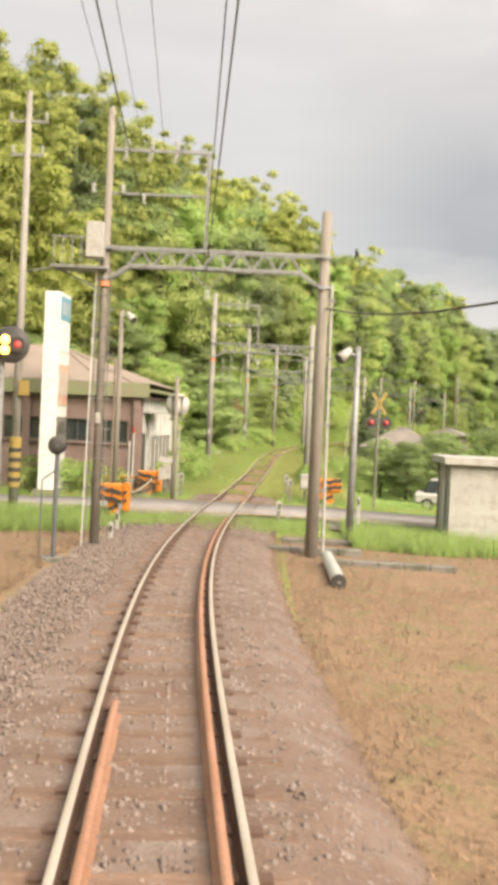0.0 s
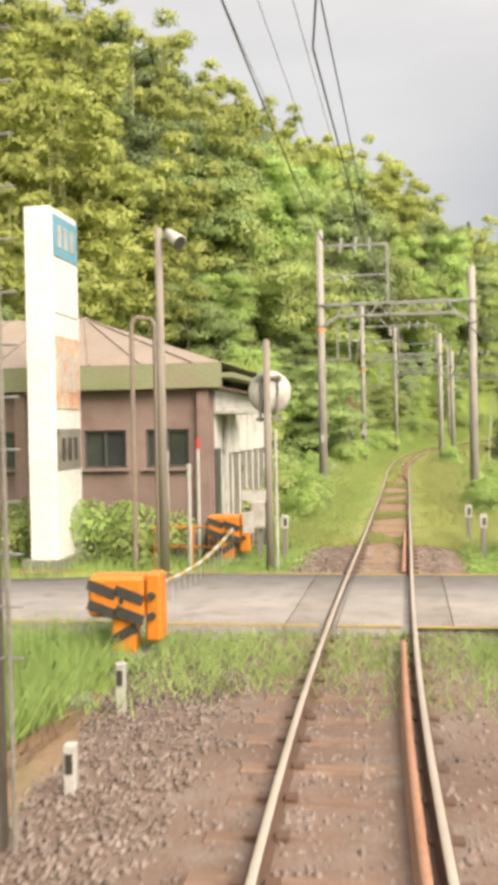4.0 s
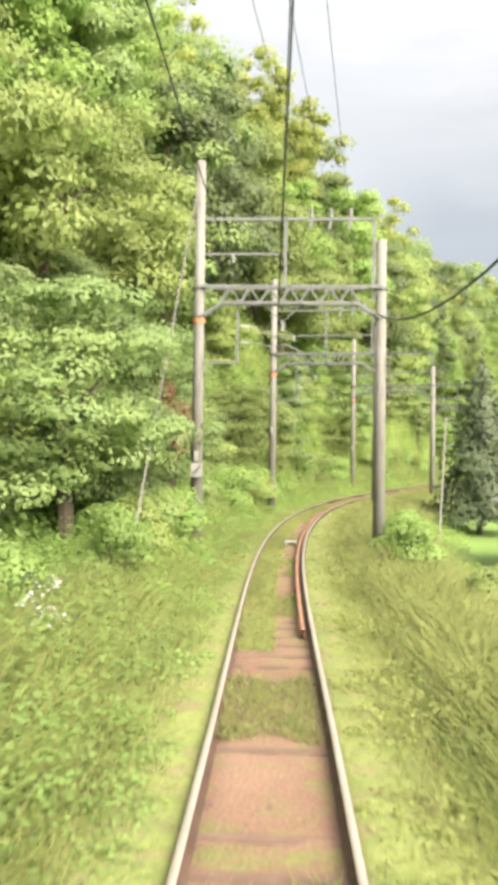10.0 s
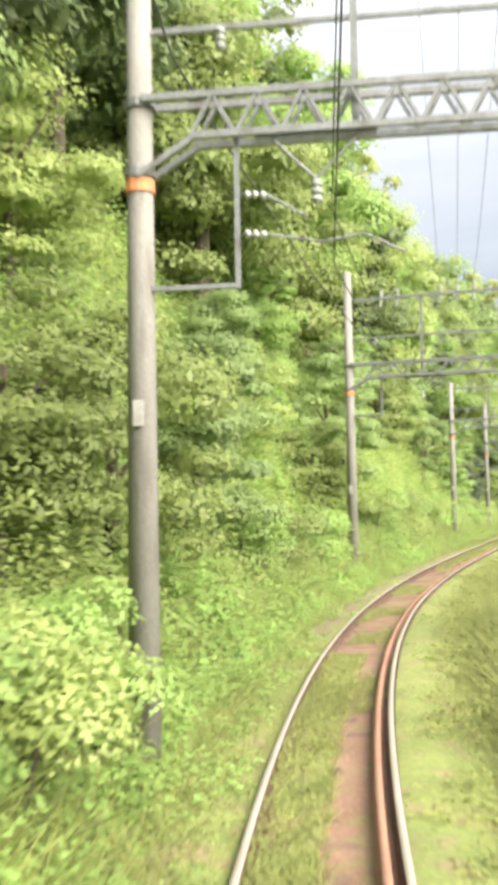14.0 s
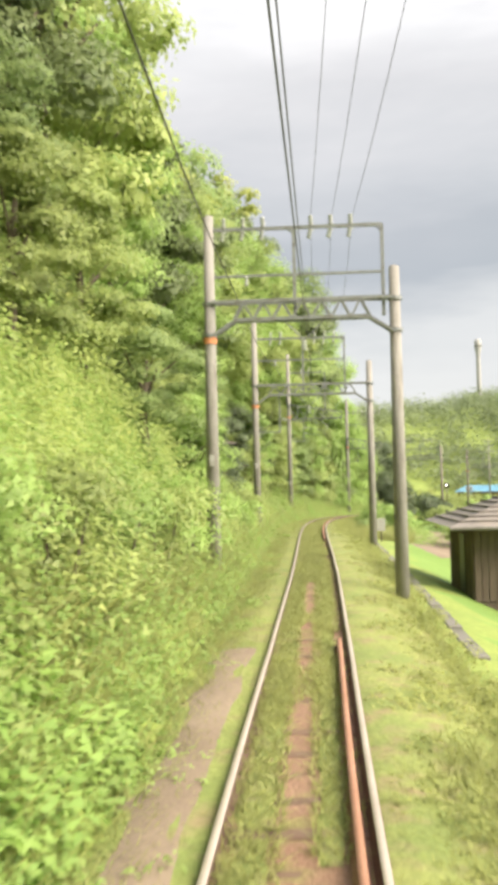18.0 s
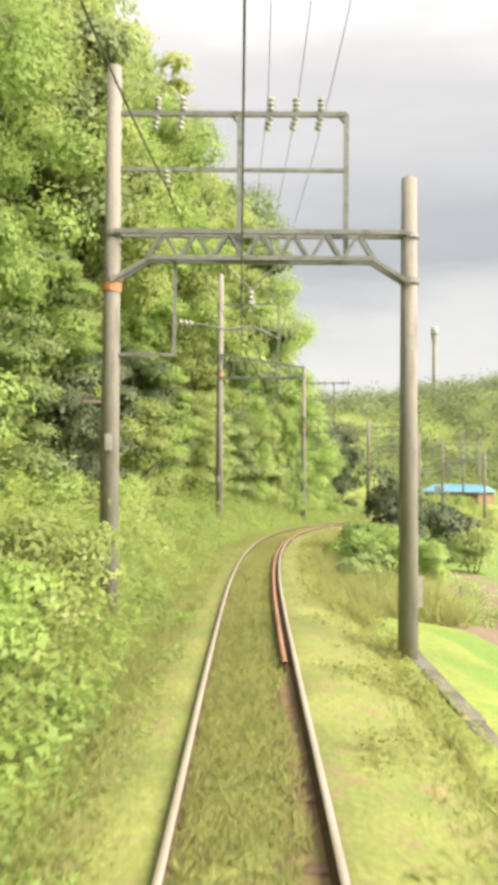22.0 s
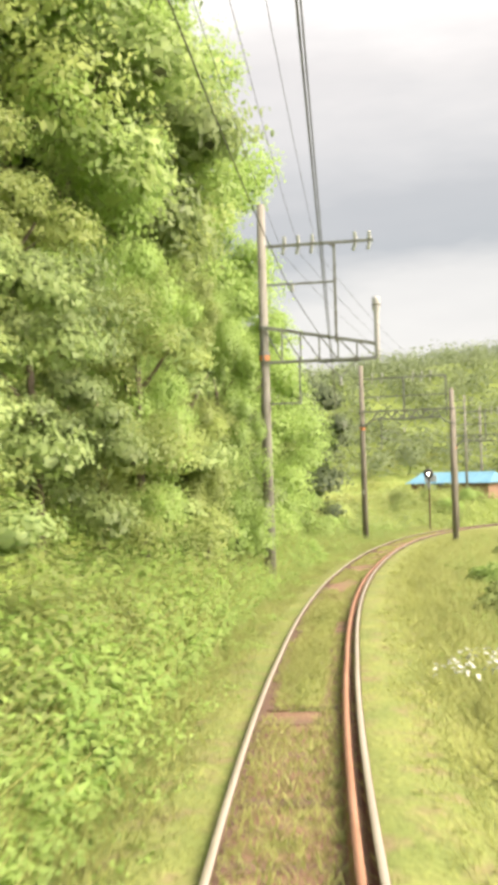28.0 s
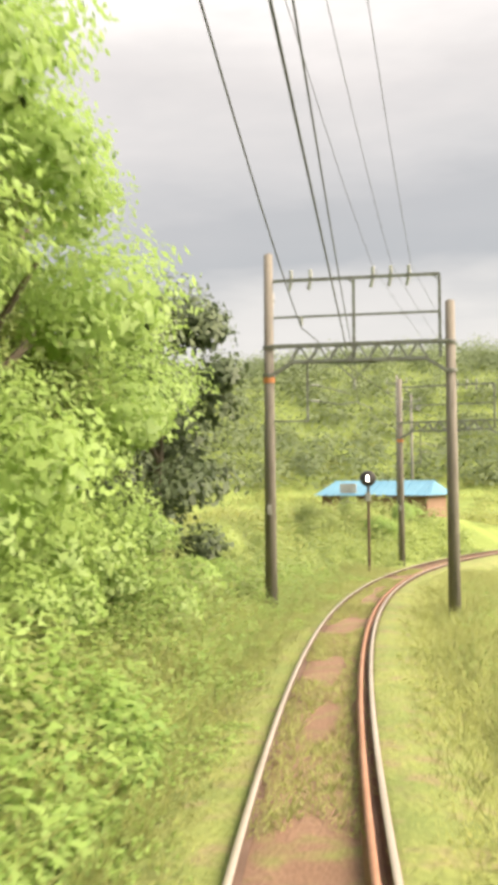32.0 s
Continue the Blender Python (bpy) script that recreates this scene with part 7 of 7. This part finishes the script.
# ---- the far end: signal, blue-roofed shed, tower ----
def colour_signal(x, y, h):
    z = float(height(np.array([x]), np.array([y]))[0])
    t = thing("railway_signal", Matrix.Translation((x, y, z)) @ Matrix.Rotation(float(line(238)[3]), 4, "Z"), "round-headed railway signal with a white light on a dark post", "signal")
    top = h - z
    bm = B()
    rod(bm, (0, 0, -0.3), (0, 0, top), 0.06)
    part("post", bm, M["rust"], t)
    bm = lathe([(0, -0.05), (0.3, -0.05), (0.33, 0), (0.3, 0.05), (0, 0.06)], 24)
    bmesh.ops.rotate(bm, verts=bm.verts, matrix=Matrix.Rotation(radians(90), 3, "X"))
    bmesh.ops.translate(bm, verts=bm.verts, vec=(0, -0.07, top))
    b_ = part("backboard", bm, M["black"], t, round_=True)
    bm = B()
    box(bm, (0, -0.14, top), (0.1, 0.02, 0.22))
    part("light", bm, glow_mat("signal_light", (1.0, 0.95, 0.85), 3.0), b_, "lit white signal light")
    bm = B()
    box(bm, (0, -0.1, top - 0.75), (0.2, 0.1, 0.35))
    part("relay_box", bm, M["white"], t)


colour_signal(75.4, 222.9, 2.62)
bz = float(height(np.array([96.0]), np.array([245.0]))[0])
bh = 1.45 - bz
t = thing("blue_roofed_shed", Matrix.Translation((96.0, 245.0, bz)) @ Matrix.Rotation(radians(-60), 4, "Z"), "low shed with a bright blue sheet roof and orange-brown walls", "shed")
bm = B()
box(bm, (0, 0, bh / 2 - 0.2), (7.6, 5, bh + 0.4))
part("wall", bm, M["brick"], t)
bm = B()
lo = [bm.verts.new(q) for q in ((-4.2, -3.0, bh), (4.2, -3.0, bh), (4.2, 3.0, bh), (-4.2, 3.0, bh))]
a_, b_ = bm.verts.new((-3.6, 0, bh + 1.0)), bm.verts.new((3.6, 0, bh + 1.0))
for q in ((lo[0], lo[1], b_, a_), (lo[1], lo[2], b_), (lo[2], lo[3], a_, b_), (lo[3], lo[0], a_), lo[::-1]):
    bm.faces.new(q)
rf = part("roof", bm, M["blue"], t, "bright blue sheet roof")
for x in np.arange(-3.9, 4.0, 0.55):
    bm = B()
    bar(bm, (x, -3.0, bh + 0.03), (max(-3.6, min(3.6, x)), 0, bh + 1.03), 0.05, 0.04)
    part("roof_seam", bm, M["blue"], rf)
bm = B()
box(bm, (-1.8, -2.53, 1.2), (1.2, 0.06, 1.9))
part("door", bm, M["cladding"], t)
# pale tower on the ridge
t = thing("concrete_tower", Matrix.Translation((202.4, 409.7, float(height(np.array([202.4]), np.array([409.7]))[0]))), "pale concrete water tower with a flared head on the ridge", "tower")
tz = 53.5 - t.location.z
bm = lathe([(0.95, -2), (0.8, tz * 0.5), (0.75, tz * 0.8), (1.2, tz * 0.87), (1.25, tz * 0.97), (1.1, tz)], 20)
part("shaft", bm, M["tower"], t, round_=True)
bm = lathe([(1.3, tz * 0.9), (1.3, tz * 0.915), (1.24, tz * 0.92)], 20)
part("gallery", bm, M["kerb"], t)
# white blossom among the weeds
for s_, d_ in ((190.5, 2.1), (191.6, 2.4), (64.3, -3.0), (65.6, -3.4)):
    p, a_, b_ = scatter(9, s_ - 0.6, s_ + 0.6, d_ - 0.5, d_ + 0.5)
    herbs("white_flowers", p + np.array([0, 0, 0.4]), 0.25, 0.05, 5, L["bloom"], "white wild flowers among the weeds", spread_=0.1)

# loose ballast stones at the station end, and scrub over the far field
p, s_, d_ = scatter(38000, -2, 30.2, -3.4, 1.8)
p, more_s, more_d = scatter(5000, 35.2, 40.4, -1.9, 1.9)
s_, d_ = np.r_[s_, more_s], np.r_[d_, more_d]
few = (np.abs(d_) > 1.25) | (rng.random(len(d_)) < 0.4)
s_, d_ = s_[few], d_[few]
n_ = len(s_)
d_ = np.where(np.abs(np.abs(d_) - 0.55) < 0.1, d_ + 0.2, d_)
d_ = np.where(np.abs(d_ - 0.418) < 0.09, 0.1, d_)
p = at(s_, d_)
p[:, 2] += np.interp(d_, (-3.6, -2.7, -1.7, -1.25, 1.15, 1.5, 1.85, 2.2), (-0.55, -0.36, -0.2, -0.15, -0.16, -0.26, -0.42, -0.45)) + CANT * np.interp(s_, S, _k) * d_
base = np.array([(1, 0, 0), (-0.5, 0.8, 0), (-0.4, -0.85, 0), (0.1, 0.1, 0.7), (0, 0, -0.4)])
a_ = rng.uniform(0, 6.28, n_)
ca, sa = np.cos(a_)[:, None], np.sin(a_)[:, None]
bb = base[None] * rng.uniform(0.6, 1.2, (n_, 5, 3)) * rng.uniform(0.02, 0.06, (n_, 1, 1))
vx, vy = bb[:, :, 0] * ca - bb[:, :, 1] * sa, bb[:, :, 0] * sa + bb[:, :, 1] * ca
V = p[:, None, :] + np.stack([vx, vy, bb[:, :, 2]], -1)
tri = np.array([(0, 1, 3), (1, 2, 3), (2, 0, 3), (1, 0, 4), (2, 1, 4), (0, 2, 4)])
F = (np.arange(n_)[:, None, None] * 5 + tri[None]).reshape(-1, 3)
stuff("ballast_stones", mesh_from("ballast_stones", V.reshape(-1, 3), F, M["stone"]), "loose brown and grey ballast stones", "gravel")
qx, qy = rng.uniform(60, 190, 4200), rng.uniform(190, 330, 4200)
qs, qd = along(qx, qy)
ok = (np.abs(qd) > 6) & (np.hypot(qx - 96, qy - 245) > 6.5) & (qs > 225)
qz = height(qx, qy, (qs, qd))
herbs("field_scrub", np.stack([qx, qy, qz], 1)[ok][:2400], 1.7, 0.2, 60, L["grass"], "yellow-green scrub over the far field", spread_=1.0)
